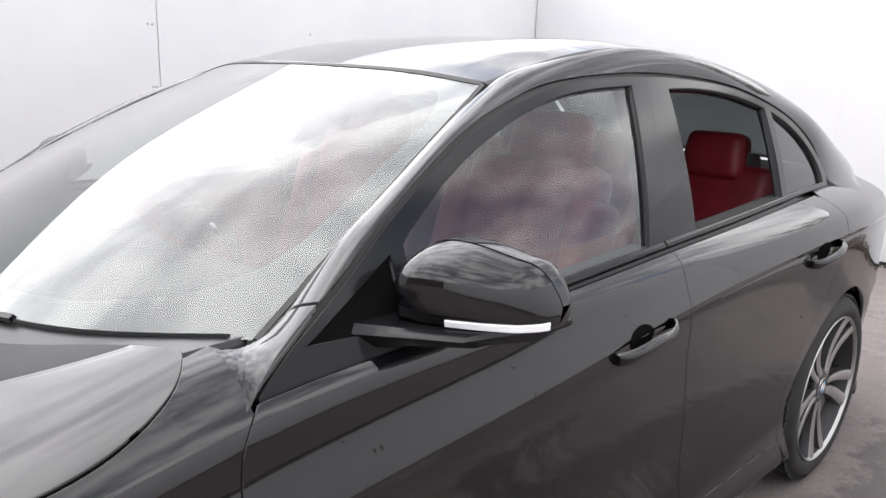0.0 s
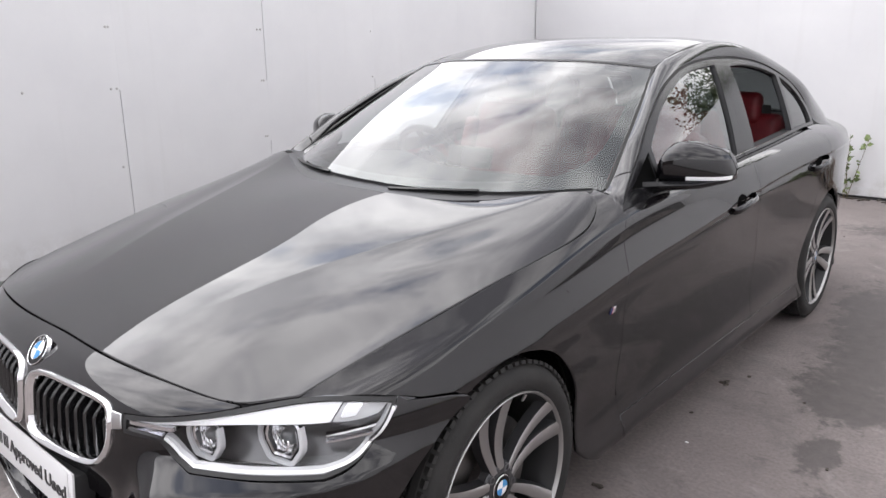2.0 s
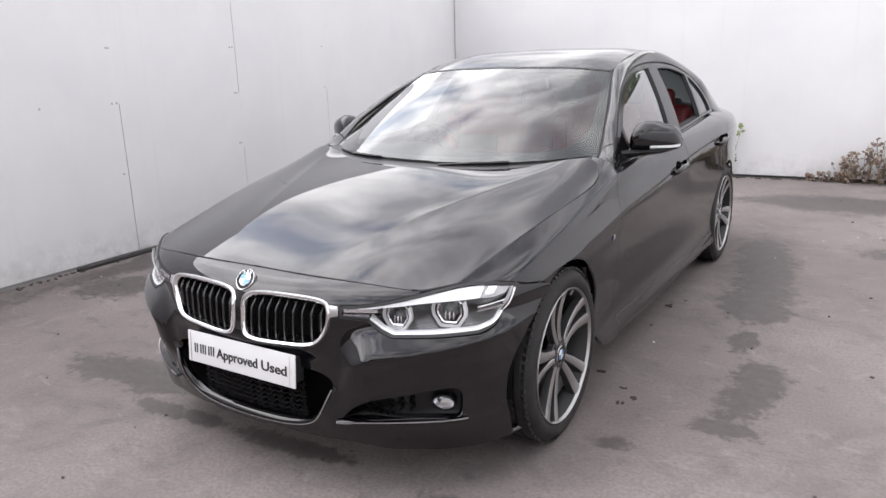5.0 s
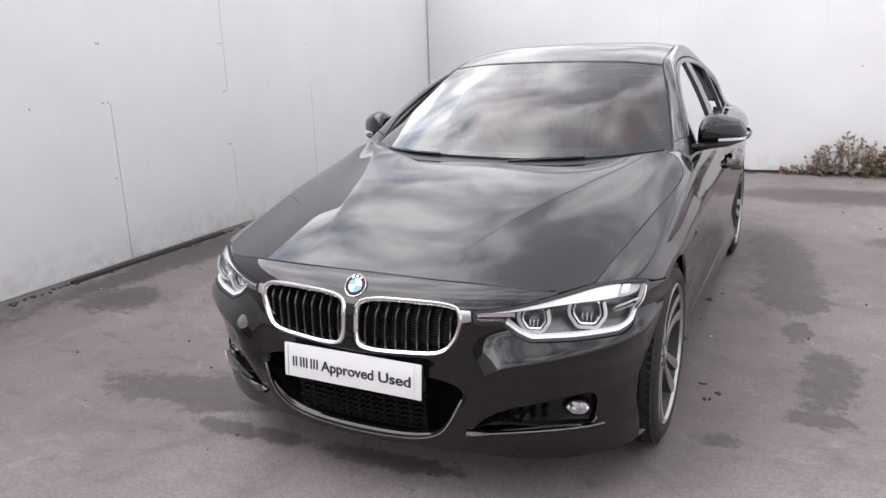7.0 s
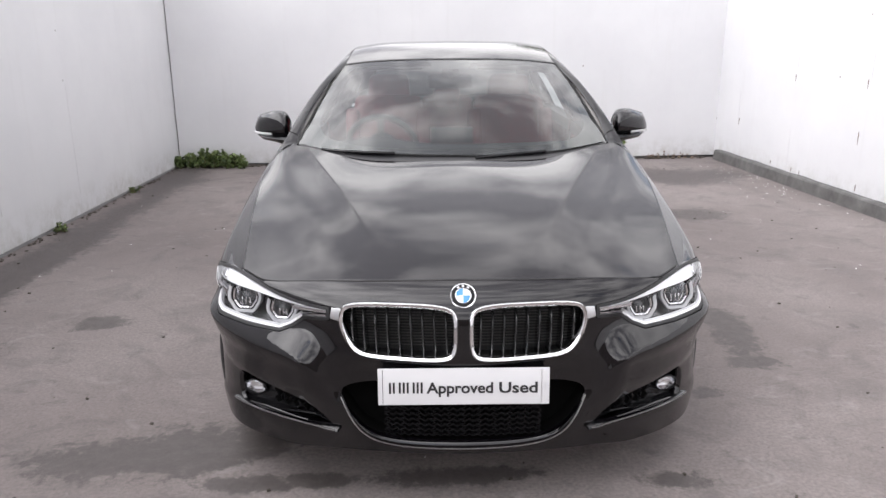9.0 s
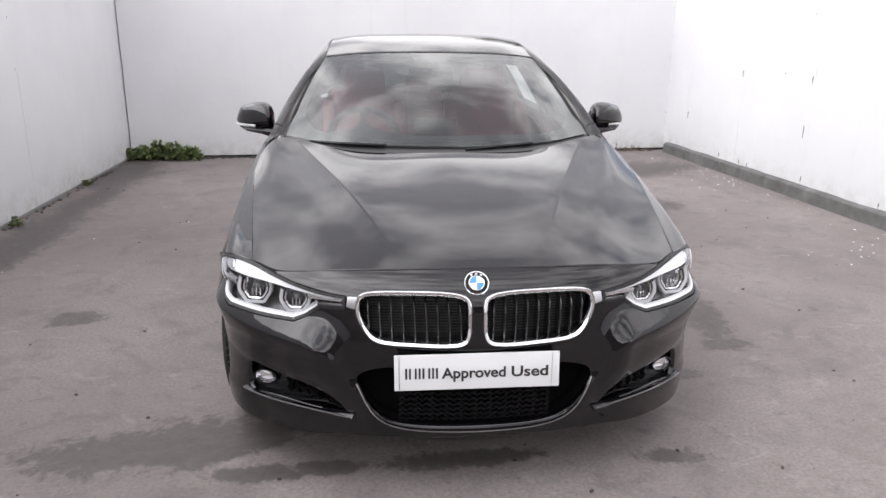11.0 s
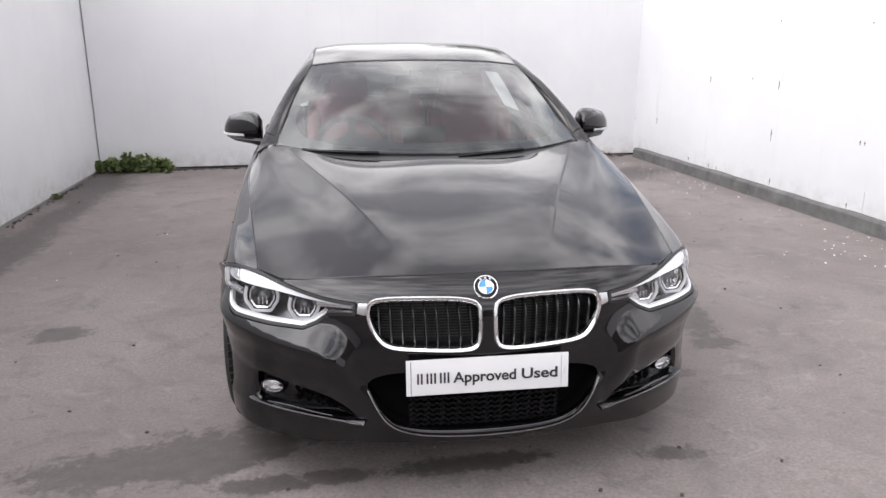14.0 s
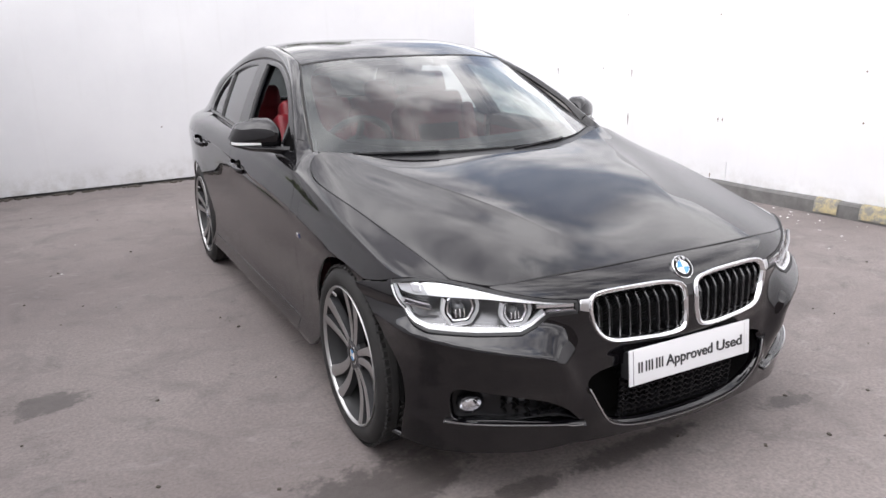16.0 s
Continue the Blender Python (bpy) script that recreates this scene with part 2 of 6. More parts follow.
BELT_Z = [0.688, 0.734, 0.760, 0.80, 0.865, 0.925, 0.948, 0.968, 0.985, 1.0, 1.018, 1.012, 0.990, 0.955]
EDGE_X = [0.625, 0.685, 0.73, 0.755, 0.775, 0.785, 0.785, 0.78, 0.77, 0.75, 0.715, 0.688, 0.612, 0.52]
EDGE_Z = [0.704, 0.764, 0.783, 0.835, 0.90, 0.965, 0.99, 1.0, 1.0, 1.01, 1.026, 1.026, 1.010, 0.975]
TOP_Z = [0.743, 0.798, 0.84, 0.887, 0.928, 0.964, 0.98, 1.0, 1.0, 1.01, 1.040, 1.052, 1.042, 1.012]
GIRTH = [0.15, 0.20, 0.27, 0.35, 0.5, 0.66, 0.77, 0.81, 0.86, 0.93, 1.0, 1.07, 1.25, 1.43, 1.64, 1.85, 2.06]


def evened(values, n=9, degree=4):
    """The first n values drawn onto one calm curve along the stations."""
    curve = np.polyfit(STATIONS[:n], values[:n], degree)
    return [float(np.polyval(curve, y)) for y in STATIONS[:n - 2]] + values[n - 2:]


TOP_Z, EDGE_X, BELT_X = (evened(v) for v in (TOP_Z, EDGE_X, BELT_X))
BELT_Z, EDGE_Z = (evened(v, 9, 5) for v in (BELT_Z, EDGE_Z))


def body_grid():
    rows = []
    for i, y in enumerate(STATIONS):
        w, c, bx, bz = HALF[i], CREASE_Z[i], BELT_X[i], BELT_Z[i]
        f = max(0.0, min(1.0, (y - 2.75) / 0.5)) * 0.018
        low = [(w + f - 0.075, 0.165), (w + f - 0.012, 0.195), (w + f - 0.010, 0.25), (w + f - 0.030, 0.335),
               (w + 0.8 * f - 0.014, 0.33 + 0.42 * (c - 0.33)), (w + 0.2 * f - 0.003, 0.33 + 0.8 * (c - 0.33))]
        side = [(w, c), (w - 0.010, c + 0.22 * (bz - c)), (w - 0.022, c + 0.5 * (bz - c)),
                ((w - 0.022 + bx) / 2 + 0.010, c + 0.80 * (bz - c)), (bx, bz)]
        ex, ez, tz = EDGE_X[i], EDGE_Z[i], TOP_Z[i]
        top = [(ex, ez)] + [(ex * f, tz - (tz - ez) * abs(f) ** 3.3) for f in (0.78, 0.56, 0.28, 0.0, -0.28)]
        rows.append([(x, y, z) for x, z in low + side + top])
    return rows


BODY_FORM = Loft(STATIONS, GIRTH, body_grid())
FOLD_ROWS = (0.750, 0.762, 0.770, 0.778, 0.786, 0.796, 0.810)


def BODY(y, g):
    """The body with its sharp shoulder fold, undercut along the door handles."""
    y, g = np.asarray(y, float), np.asarray(g, float)
    p = BODY_FORM(y, g)
    t = np.clip((g - 0.764) / 0.020, 0, 1)
    u = np.clip((g - 0.80) / 0.14, 0, 1)
    a, b = np.clip((y - 0.10) / 0.4, 0, 1), np.clip((y - 3.0) / 0.4, 0, 1)
    p[:, 0] += 0.0055 * t * t * (3 - 2 * t) * (1 - u * u * (3 - 2 * u)) * a * (1 - b)
    return p


def girth_of(y, want, axis, lo, hi):
    """The girth at which the body's section at y has the wanted x or z."""
    y, want = np.asarray(y, float), np.asarray(want, float)
    a, b = np.full(len(y), lo), np.full(len(y), hi)
    rising = BODY(y, b)[:, axis] > BODY(y, a)[:, axis]
    for _ in range(32):
        m = (a + b) / 2
        up = (BODY(y, m)[:, axis] < want) == rising
        a, b = np.where(up, m, a), np.where(up, b, m)
    return (a + b) / 2


def side_surface(y, z):
    return BODY(y, girth_of(y, z, 2, 0.15, 1.0))


def top_surface(y, x):
    p = BODY(y, girth_of(y, np.abs(x), 0, 0.95, 1.85))
    p[:, 0] *= np.where(np.asarray(x) < 0, -1, 1)
    return p


# The front: plan curves of the bumper and nose at rising heights, by the way s round from the middle.
FRONT_S = [0.0, 0.2, 0.4, 0.56, 0.7, 0.82, 0.94, 1.06]
FRONT_Z = [0.16, 0.28, 0.42, 0.52, 0.60, 0.66, 0.70, 0.735, 0.76]
FRONT_X = [0.0, 0.2, 0.4, 0.55, 0.67, 0.765, 0.835, 0.872]
FRONT_Y = [-0.775, -0.766, -0.733, -0.675, -0.600, -0.515, -0.40, -0.27]
FRONT_OUT = [(-0.005, -0.01), (0.018, 0.010), (0.022, 0.008), (0.020, 0.008), (0.008, 0.000), (-0.002, 0.004), (-0.026, -0.005), (-0.075, -0.035), (-0.14, -0.08)]


def front_grid():
    rows = []
    for s, x, y in zip(FRONT_S, FRONT_X, FRONT_Y):
        t = min(1.0, s / 0.8)
        side = max(0.0, (s - 0.7) / 0.36)
        row = []
        for (mid, corner), z in zip(FRONT_OUT, FRONT_Z):
            out = mid + (corner - mid) * t
            row.append((x + out * (0.25 * t + 0.6 * side), y - out * (1 - 0.8 * side), z))
        rows.append(row)
    mirror = [[(-x, y, z) for x, y, z in row] for row in rows[:0:-1]]
    return mirror + rows


FRONT_BASE = Loft([-s for s in FRONT_S[:0:-1]] + FRONT_S, FRONT_Z, front_grid())


def ease(x, lo, hi):
    t = np.clip((x - lo) / (hi - lo), 0, 1)
    return t * t * (3 - 2 * t)


LEDGE = smooth([0.40, 0.437, 0.47, 0.50, 0.567, 0.65, 0.70, 0.78, 0.85, 0.95, 1.02], [0.400, 0.462, 0.500, 0.520, 0.536, 0.547, 0.554, 0.566, 0.577, 0.588, 0.592])


def front_relief(s, z):
    """How far the bumper is shaped out of its plain form: the shelf under the lamps, the posts beside the intake, the hollow round the plate."""
    a = np.abs(s)
    ridge = LEDGE(np.clip(a, 0.40, 1.02))
    rise, fall = 1 - (z - ridge) / (0.636 - ridge), 1 + (z - ridge) / 0.17
    tent = 0.5 * (rise + fall - np.sqrt((rise - fall) ** 2 + 0.16 ** 2))
    shelf = ease(a, 0.385, 0.50) * (1 - 0.75 * ease(a, 0.84, 1.05)) * (0.038 * (tent + np.sqrt(tent ** 2 + 0.05 ** 2)) - 0.021 * ease(z, 0.40, 0.50) * (1 - ease(z, 0.60, 0.67)))
    post_s = 0.352 + 0.105 * ease(z, 0.29, 0.53)
    post = 0.012 * np.exp(-((a - post_s) / 0.045) ** 2) * ease(z, 0.22, 0.32) * (1 - ease(z, 0.36, 0.45))
    hollow = -0.018 * (1 - ease(a, 0.27, 0.41)) * ease(z, 0.35, 0.44) * (1 - ease(z, 0.48, 0.535))
    skirt = 0.008 * ease(a, 0.40, 0.55) * (1 - ease(z, 0.26, 0.32))
    return shelf + post + hollow + skirt


def FRONT(s, z):
    s, z = np.atleast_1d(np.asarray(s, float)), np.atleast_1d(np.asarray(z, float))
    p = FRONT_BASE(s, z)
    turn = 1.35 * ease(np.abs(s), 0.15, 1.1)
    d = front_relief(s, z)
    p[:, 0] += d * np.sin(turn) * np.sign(s)
    p[:, 1] -= d * np.cos(turn)
    return p


# Greenhouse side: the plane of the door glass, leaning in from the belt.
belt_x, belt_z = smooth(STATIONS, BELT_X), smooth(STATIONS, BELT_Z)


def cabin_surface(y, z):
    y, z = np.asarray(y, float), np.asarray(z, float)
    up = z - belt_z(y)
    return np.stack([belt_x(y) - 0.012 - 0.42 * up - 0.34 * up * np.abs(up), y, z], 1)


def even(rows):
    """A half table, from the middle outwards, made whole by its mirror image."""
    return [[(-x, y, z) for x, y, z in row] for row in rows[:0:-1]] + [list(r) for r in rows]


ACROSS = [-1.0, -0.7, -0.35, 0.0, 0.35, 0.7, 1.0]
SCREEN = Loft(ACROSS, [0.0, 0.5, 1.0], even([
    [(0, 0.40, 0.965), (0, 0.805, 1.190), (0, 1.260, 1.371)],
    [(0.27, 0.425, 0.967), (0.248, 0.825, 1.189), (0.210, 1.266, 1.369)],
    [(0.53, 0.52, 0.975), (0.478, 0.892, 1.186), (0.412, 1.288, 1.361)],
    [(0.745, 0.69, 0.99), (0.668, 1.008, 1.177), (0.577, 1.318, 1.343)]]))
ROOF = Loft(ACROSS, [0.0, 0.3, 0.65, 1.0], even([
    [(0, 1.260, 1.371), (0, 1.65, 1.449), (0, 2.2, 1.457), (0, 2.88, 1.378)],
    [(0.210, 1.266, 1.369), (0.21, 1.65, 1.446), (0.205, 2.2, 1.454), (0.20, 2.875, 1.373)],
    [(0.412, 1.288, 1.361), (0.415, 1.66, 1.438), (0.41, 2.2, 1.447), (0.395, 2.86, 1.361)],
    [(0.577, 1.318, 1.343), (0.563, 1.67, 1.417), (0.542, 2.2, 1.427), (0.525, 2.84, 1.337)]]))
REAR_SCREEN = Loft(ACROSS, [0.0, 0.5, 1.0], even([
    [(0, 2.88, 1.378), (0, 3.20, 1.232), (0, 3.48, 1.064)],
    [(0.20, 2.875, 1.373), (0.215, 3.19, 1.228), (0.235, 3.47, 1.063)],
    [(0.395, 2.86, 1.358), (0.435, 3.17, 1.220), (0.485, 3.44, 1.060)],
    [(0.525, 2.84, 1.332), (0.598, 3.125, 1.205), (0.675, 3.375, 1.046)]]))


# Bonnet: the body's top with a crease on each side, let down to meet the nose and the lamps.
NOSE_EDGE = [(0.0, 0.7475), (0.15, 0.7475), (0.30, 0.7465), (0.42, 0.744), (0.50, 0.740), (0.58, 0.733), (0.66, 0.726), (0.72, 0.735), (0.772, 0.741)]
nose_pts = FRONT(np.array([s for s, z in NOSE_EDGE]), np.array([z for s, z in NOSE_EDGE]))
nose_y, nose_z = smooth(nose_pts[:, 0], nose_pts[:, 1]), smooth(nose_pts[:, 0], nose_pts[:, 2] - top_surface(nose_pts[:, 1], nose_pts[:, 0])[:, 2])
crease_x = np.poly1d(np.polyfit([-0.55, -0.365, -0.148, 0.13, 0.25, 0.375, 0.457, 0.55], [0.255, 0.333, 0.405, 0.51, 0.54, 0.59, 0.636, 0.68], 2))


WING_EDGE = [(-0.505, 0.7185), (-0.34, 0.742), (-0.15, 0.770), (0.05, 0.796), (0.22, 0.817), (0.36, 0.828), (0.45, 0.825), (0.52, 0.805), (0.555, 0.780)]


def bonnet_basis(y, x):
    return np.stack([y ** i * (x * x) ** j for i in range(5) for j in range(4) if i + j < 6], 1)


def bonnet_fit():
    """One calm sheet through the nose seam and the wing edges, close to the body's top between them."""
    edge = np.array(WING_EDGE)
    inner = np.array([(y, x) for y in np.linspace(-0.45, 0.5, 12) for x in np.linspace(0, 0.62, 10) if x < 0.65 + 0.3 * y])
    rim = top_surface(edge[:, 0], edge[:, 1])
    sheet = top_surface(inner[:, 0], inner[:, 1])
    pts = np.vstack([nose_pts, rim, sheet])
    weight = np.r_[np.full(len(nose_pts) + len(rim), 6.0), np.ones(len(sheet))]
    return np.linalg.lstsq(bonnet_basis(pts[:, 1], pts[:, 0]) * weight[:, None], pts[:, 2] * weight, rcond=None)[0]


BONNET_FIT = bonnet_fit()


def hood_surface(y, x):
    y, x = np.asarray(y, float), np.asarray(x, float)
    a = np.abs(x)
    off = a - crease_x(y)
    far = np.sqrt(off ** 2 + 0.004 ** 2)
    ridge = np.exp(-far / np.where(off < 0, 0.14, 0.040))
    scoop = np.exp(-((off - 0.07) / 0.06) ** 2)
    calm = ease(y, -0.60, -0.05) * (1 - 0.6 * ease(y, 0.30, 0.56)) * (1 - ease(a, 0.70, 0.80))
    return np.stack([x, y, bonnet_basis(y, a) @ BONNET_FIT + calm * (0.0050 * ridge - 0.0020 * scoop)], 1)
# ---- mesh helpers ----
from mathutils.geometry import delaunay_2d_cdt


def thing(name, label, category, group="", kind="", at=None):
    ob = tagged(new(name), label, category, group, kind)
    ob.empty_display_size = 0.1
    if at is not None:
        ob.matrix_basis = at
    return ob


def raw(name, verts, faces, mat, parent=None, label="", flat=False, normals=None):
    me = bpy.data.meshes.new(name)
    me.from_pydata([tuple(map(float, v)) for v in verts], [], [tuple(map(int, f)) for f in faces])
    me.materials.append(mat)
    me.polygons.foreach_set("use_smooth", [not flat] * len(me.polygons))
    if normals is not None:
        me.normals_split_custom_set_from_vertices([tuple(map(float, n)) for n in normals])
    me.update()
    ob = new(name, me)
    ob.parent = parent
    return tagged(ob, label)


def part(name, bm, mat, parent=None, label="", smooth_angle=40):
    """One bmesh as one mesh object under a thing or a part."""
    bmesh.ops.recalc_face_normals(bm, faces=bm.faces)
    me = bpy.data.meshes.new(name)
    bm.to_mesh(me)
    bm.free()
    me.materials.append(mat)
    if smooth_angle:
        me.polygons.foreach_set("use_smooth", [True] * len(me.polygons))
        me.set_sharp_from_angle(angle=radians(smooth_angle))
    ob = new(name, me)
    ob.parent = parent
    return tagged(ob, label)


def box(bm, size, m=Matrix(), bevel=0.0, segments=2):
    made = bmesh.ops.create_cube(bm, size=1.0, matrix=m @ Matrix.Diagonal((*size, 1)))
    if bevel:
        edges = {e for v in made["verts"] for e in v.link_edges}
        bmesh.ops.bevel(bm, geom=list(edges), offset=bevel, segments=segments, affect="EDGES", profile=0.6)
    return bm


def rod(bm, a, b, r, r2=None, n=12):
    a, b = Vector(a), Vector(b)
    turn = (b - a).to_track_quat("Z", "Y").to_matrix().to_4x4()
    bmesh.ops.create_cone(bm, cap_ends=True, segments=n, radius1=r, radius2=r if r2 is None else r2, depth=(b - a).length,
                          matrix=Matrix.Translation((a + b) / 2) @ turn)
    return bm


def line(points, n=8):
    """A smooth polyline through 2D or 3D points."""
    p = np.asarray(points, float)
    t = np.r_[0, np.cumsum(np.sqrt(np.linalg.norm(np.diff(p, axis=0), axis=1)))]
    fine = np.concatenate([np.linspace(t[i], t[i + 1], n, endpoint=False) for i in range(len(t) - 1)] + [[t[-1]]])
    return (spline_weights(t, fine) @ p).tolist()


def resample(points, step, closed=True):
    p = np.asarray(points, float)
    if closed:
        p = np.vstack([p, p[:1]])
    out = []
    for a, b in zip(p[:-1], p[1:]):
        k = max(1, int(np.ceil(np.linalg.norm(b - a) / step)))
        out += [a + (b - a) * i / k for i in range(k)]
    if not closed:
        out.append(p[-1])
    return np.array(out)


def inside(poly, pts):
    x, y = pts[:, 0], pts[:, 1]
    result = np.zeros(len(pts), bool)
    for (x1, y1), (x2, y2) in zip(poly, np.roll(poly, -1, 0)):
        cross = (y1 > y) != (y2 > y)
        with np.errstate(divide="ignore", invalid="ignore"):
            result ^= cross & (x < (x2 - x1) * (y - y1) / (y2 - y1 + 1e-30) + x1)
    return result


def near_line(poly, pts, dist):
    a, b = poly, np.roll(poly, -1, 0)
    ab = b - a
    t = np.clip(((pts[:, None] - a) * ab).sum(2) / ((ab ** 2).sum(1) + 1e-12), 0, 1)
    d = np.linalg.norm(pts[:, None] - (a + t[..., None] * ab), axis=2).min(1)
    return d < dist


def grow(poly, d):
    """A closed outline moved outwards by d (inwards if negative)."""
    p = np.asarray(poly, float)
    area = 0.5 * np.sum(p[:, 0] * np.roll(p[:, 1], -1) - np.roll(p[:, 0], -1) * p[:, 1])
    e = np.roll(p, -1, 0) - p
    n = np.stack([e[:, 1], -e[:, 0]], 1) / (np.linalg.norm(e, axis=1, keepdims=True) + 1e-12) * (1 if area > 0 else -1)
    m = n + np.roll(n, 1, 0)
    m /= np.maximum((m * m).sum(1, keepdims=True), 0.6) / 2
    return p + d * m




def outward(p, n):
    core = np.stack([0.7 * p[:, 0], np.clip(p[:, 1], 0.1, 3.2), 0 * p[:, 0] + 0.32], 1)
    return n * np.where(((p - core) * n).sum(1) < 0, -1, 1)[:, None]


def surface_at(surf, uv, lift=0.0):
    """Places and outward normals of a surface at parameters uv."""
    h = 1e-3
    p = surf(uv[:, 0], uv[:, 1])
    du = surf(uv[:, 0] + h, uv[:, 1]) - surf(uv[:, 0] - h, uv[:, 1])
    dv = surf(uv[:, 0], uv[:, 1] + h) - surf(uv[:, 0], uv[:, 1] - h)
    n = np.cross(du, dv)
    n = outward(p, n / (np.linalg.norm(n, axis=1, keepdims=True) + 1e-12))
    return p + lift * n, n


def panel(name, surf, outline, mat, parent, holes=(), step=0.03, depth=0.012, lift=0.0, mirror=False, label="", rim=True, rows=()):
    """A sheet cut by an outline from a surface, with its edge turned in. rows: lines of points that follow a fold."""
    loops = [resample(o, step * 0.6) for o in (outline, *holes)]
    lo, hi = loops[0].min(0), loops[0].max(0)
    gx, gy = np.meshgrid(np.arange(lo[0] + step / 2, hi[0], step), np.arange(lo[1] + step / 2, hi[1], step), indexing="ij")
    pts = np.stack([gx.ravel(), gy.ravel()], 1)
    for row in rows:
        row = np.asarray(row, float)
        clear = [np.linalg.norm(row - q, axis=1).min() > step * 0.45 for q in pts]
        pts = pts[clear]
    pts = np.vstack([pts, *rows]) if len(rows) else pts
    keep = inside(loops[0], pts)
    for o in loops[1:]:
        keep &= ~inside(o, pts)
    pts = pts[keep]
    for o in loops:
        if len(pts):
            pts = pts[~near_line(o, pts, step * 0.35)]
    verts, edges, base = [], [], 0
    for o in loops:
        verts += [tuple(v) for v in o]
        edges += [(base + i, base + (i + 1) % len(o)) for i in range(len(o))]
        base += len(o)
    verts += [tuple(v) for v in pts]
    cv, _, cf, *_ = delaunay_2d_cdt([Vector(v) for v in verts], edges, [], 0, 1e-6)
    uv = np.array([tuple(v) for v in cv])
    tris = np.array([f for f in cf if len(f) == 3])
    mid = uv[tris].mean(1)
    keep = inside(loops[0], mid)
    for o in loops[1:]:
        keep &= ~inside(o, mid)
    tris = tris[keep]
    p, n = surface_at(surf, uv, lift)
    face = np.cross(p[tris[:, 1]] - p[tris[:, 0]], p[tris[:, 2]] - p[tris[:, 0]])
    wrong = (face * n[tris[:, 0]]).sum(1) < 0
    tris[wrong] = tris[wrong][:, ::-1]
    faces = tris.tolist()
    if rim and depth:
        count = {}
        for t in faces:
            for a, b in ((t[0], t[1]), (t[1], t[2]), (t[2], t[0])):
                count[(a, b)] = 1
        border = [(a, b) for a, b in count if (b, a) not in count]
        start = {a: b for a, b in border}
        side = np.zeros_like(p)
        for a, b in border:
            e = p[b] - p[a]
            s = np.cross(e, n[a])
            s /= np.linalg.norm(s) + 1e-12
            side[a] += s
            side[b] += s
        ids = sorted({i for ab in border for i in ab})
        s = side[ids] / (np.linalg.norm(side[ids], axis=1, keepdims=True) + 1e-12)
        k = len(p)
        where = {v: i for i, v in enumerate(ids)}
        soft = p[ids] + 0.0012 * s - 0.0012 * n[ids]
        deep = soft - depth * n[ids]
        mixn = s + n[ids]
        mixn /= np.linalg.norm(mixn, axis=1, keepdims=True)
        p = np.vstack([p, soft, deep])
        n = np.vstack([n, mixn, s])
        m = len(ids)
        for a, b in border:
            i, j = where[a], where[b]
            faces.append([b, a, k + i, k + j])
            faces.append([k + j, k + i, k + m + i, k + m + j])
    if mirror:
        p, n = p * (-1, 1, 1), n * (-1, 1, 1)
        faces = [f[::-1] for f in faces]
    return raw(name, p, faces, mat, parent, label, normals=n)


def both(name, surf, outline, mat, parent, **kw):
    return [panel(name, surf, outline, mat, parent, mirror=m, **kw) for m in (False, True)]


def strip(name, path, normals, mat, parent, profile, closed=False, mirror=False, label=""):
    """A bar of a given profile (offsets across and outwards) along a path on a surface."""
    p, n = np.asarray(path, float), np.asarray(normals, float)
    t = (np.roll(p, -1, 0) - np.roll(p, 1, 0)) if closed else np.gradient(p, axis=0)
    t /= np.linalg.norm(t, axis=1, keepdims=True) + 1e-12
    c = np.cross(t, n)
    c /= np.linalg.norm(c, axis=1, keepdims=True) + 1e-12
    k, m = len(profile), len(p)
    verts = np.concatenate([p + a * c + b * n for a, b in profile]).reshape(k, m, 3).transpose(1, 0, 2).reshape(-1, 3)
    faces = []
    for i in range(m if closed else m - 1):
        j = (i + 1) % m
        faces += [[i * k + q, i * k + (q + 1) % k, j * k + (q + 1) % k, j * k + q] for q in range(k)]
    if not closed:
        faces += [list(range(k))[::-1], [(m - 1) * k + q for q in range(k)]]
    bm = bmesh.new()
    vs = [bm.verts.new(v * (-1, 1, 1) if mirror else v) for v in verts]
    for f in faces:
        bm.faces.new([vs[i] for i in f])
    return part(name, bm, mat, parent, label, 50)


ROUND = [(math.cos(a * math.pi / 4), math.sin(a * math.pi / 4)) for a in range(8)]


def round_profile(r, squash=1.0, lift=0.0):
    return [(r * a, r * squash * b + lift) for a, b in ROUND]


def on(surf, pts, closed=False, step=0.02, lift=0.0):
    uv = resample(pts, step, closed)
    return surface_at(surf, uv, lift)


def lathe(bm, profile, n, m=Matrix(), closed=False):
    """Rings of (radius, height) about the local z axis."""
    rings = [[bm.verts.new(m @ Vector((r * math.cos(2 * math.pi * i / n), r * math.sin(2 * math.pi * i / n), h))) for i in range(n)] for r, h in profile]
    pairs = list(zip(rings[:-1], rings[1:])) + ([(rings[-1], rings[0])] if closed else [])
    for a, b in pairs:
        for i in range(n):
            bm.faces.new((a[i], a[(i + 1) % n], b[(i + 1) % n], b[i]))
    return bm


def soft_box(name, size, mat, parent, m, label="", bevel=0.03, segments=3, taper=None, bulge=0.0):
    """An upholstered or moulded block: rounded, optionally narrowing upwards and bulging."""
    bm = bmesh.new()
    box(bm, size, Matrix(), min(bevel, min(size) * 0.48), segments)
    for v in bm.verts:
        t = v.co.z / size[2] + 0.5
        if taper:
            v.co.x *= 1 + (taper - 1) * t
        if bulge:
            v.co.y += bulge * (1 - (2 * v.co.x / size[0]) ** 2) * math.sin(math.pi * max(0, min(1, t)))
    bm.transform(m)
    return part(name, bm, mat, parent, label, 60)
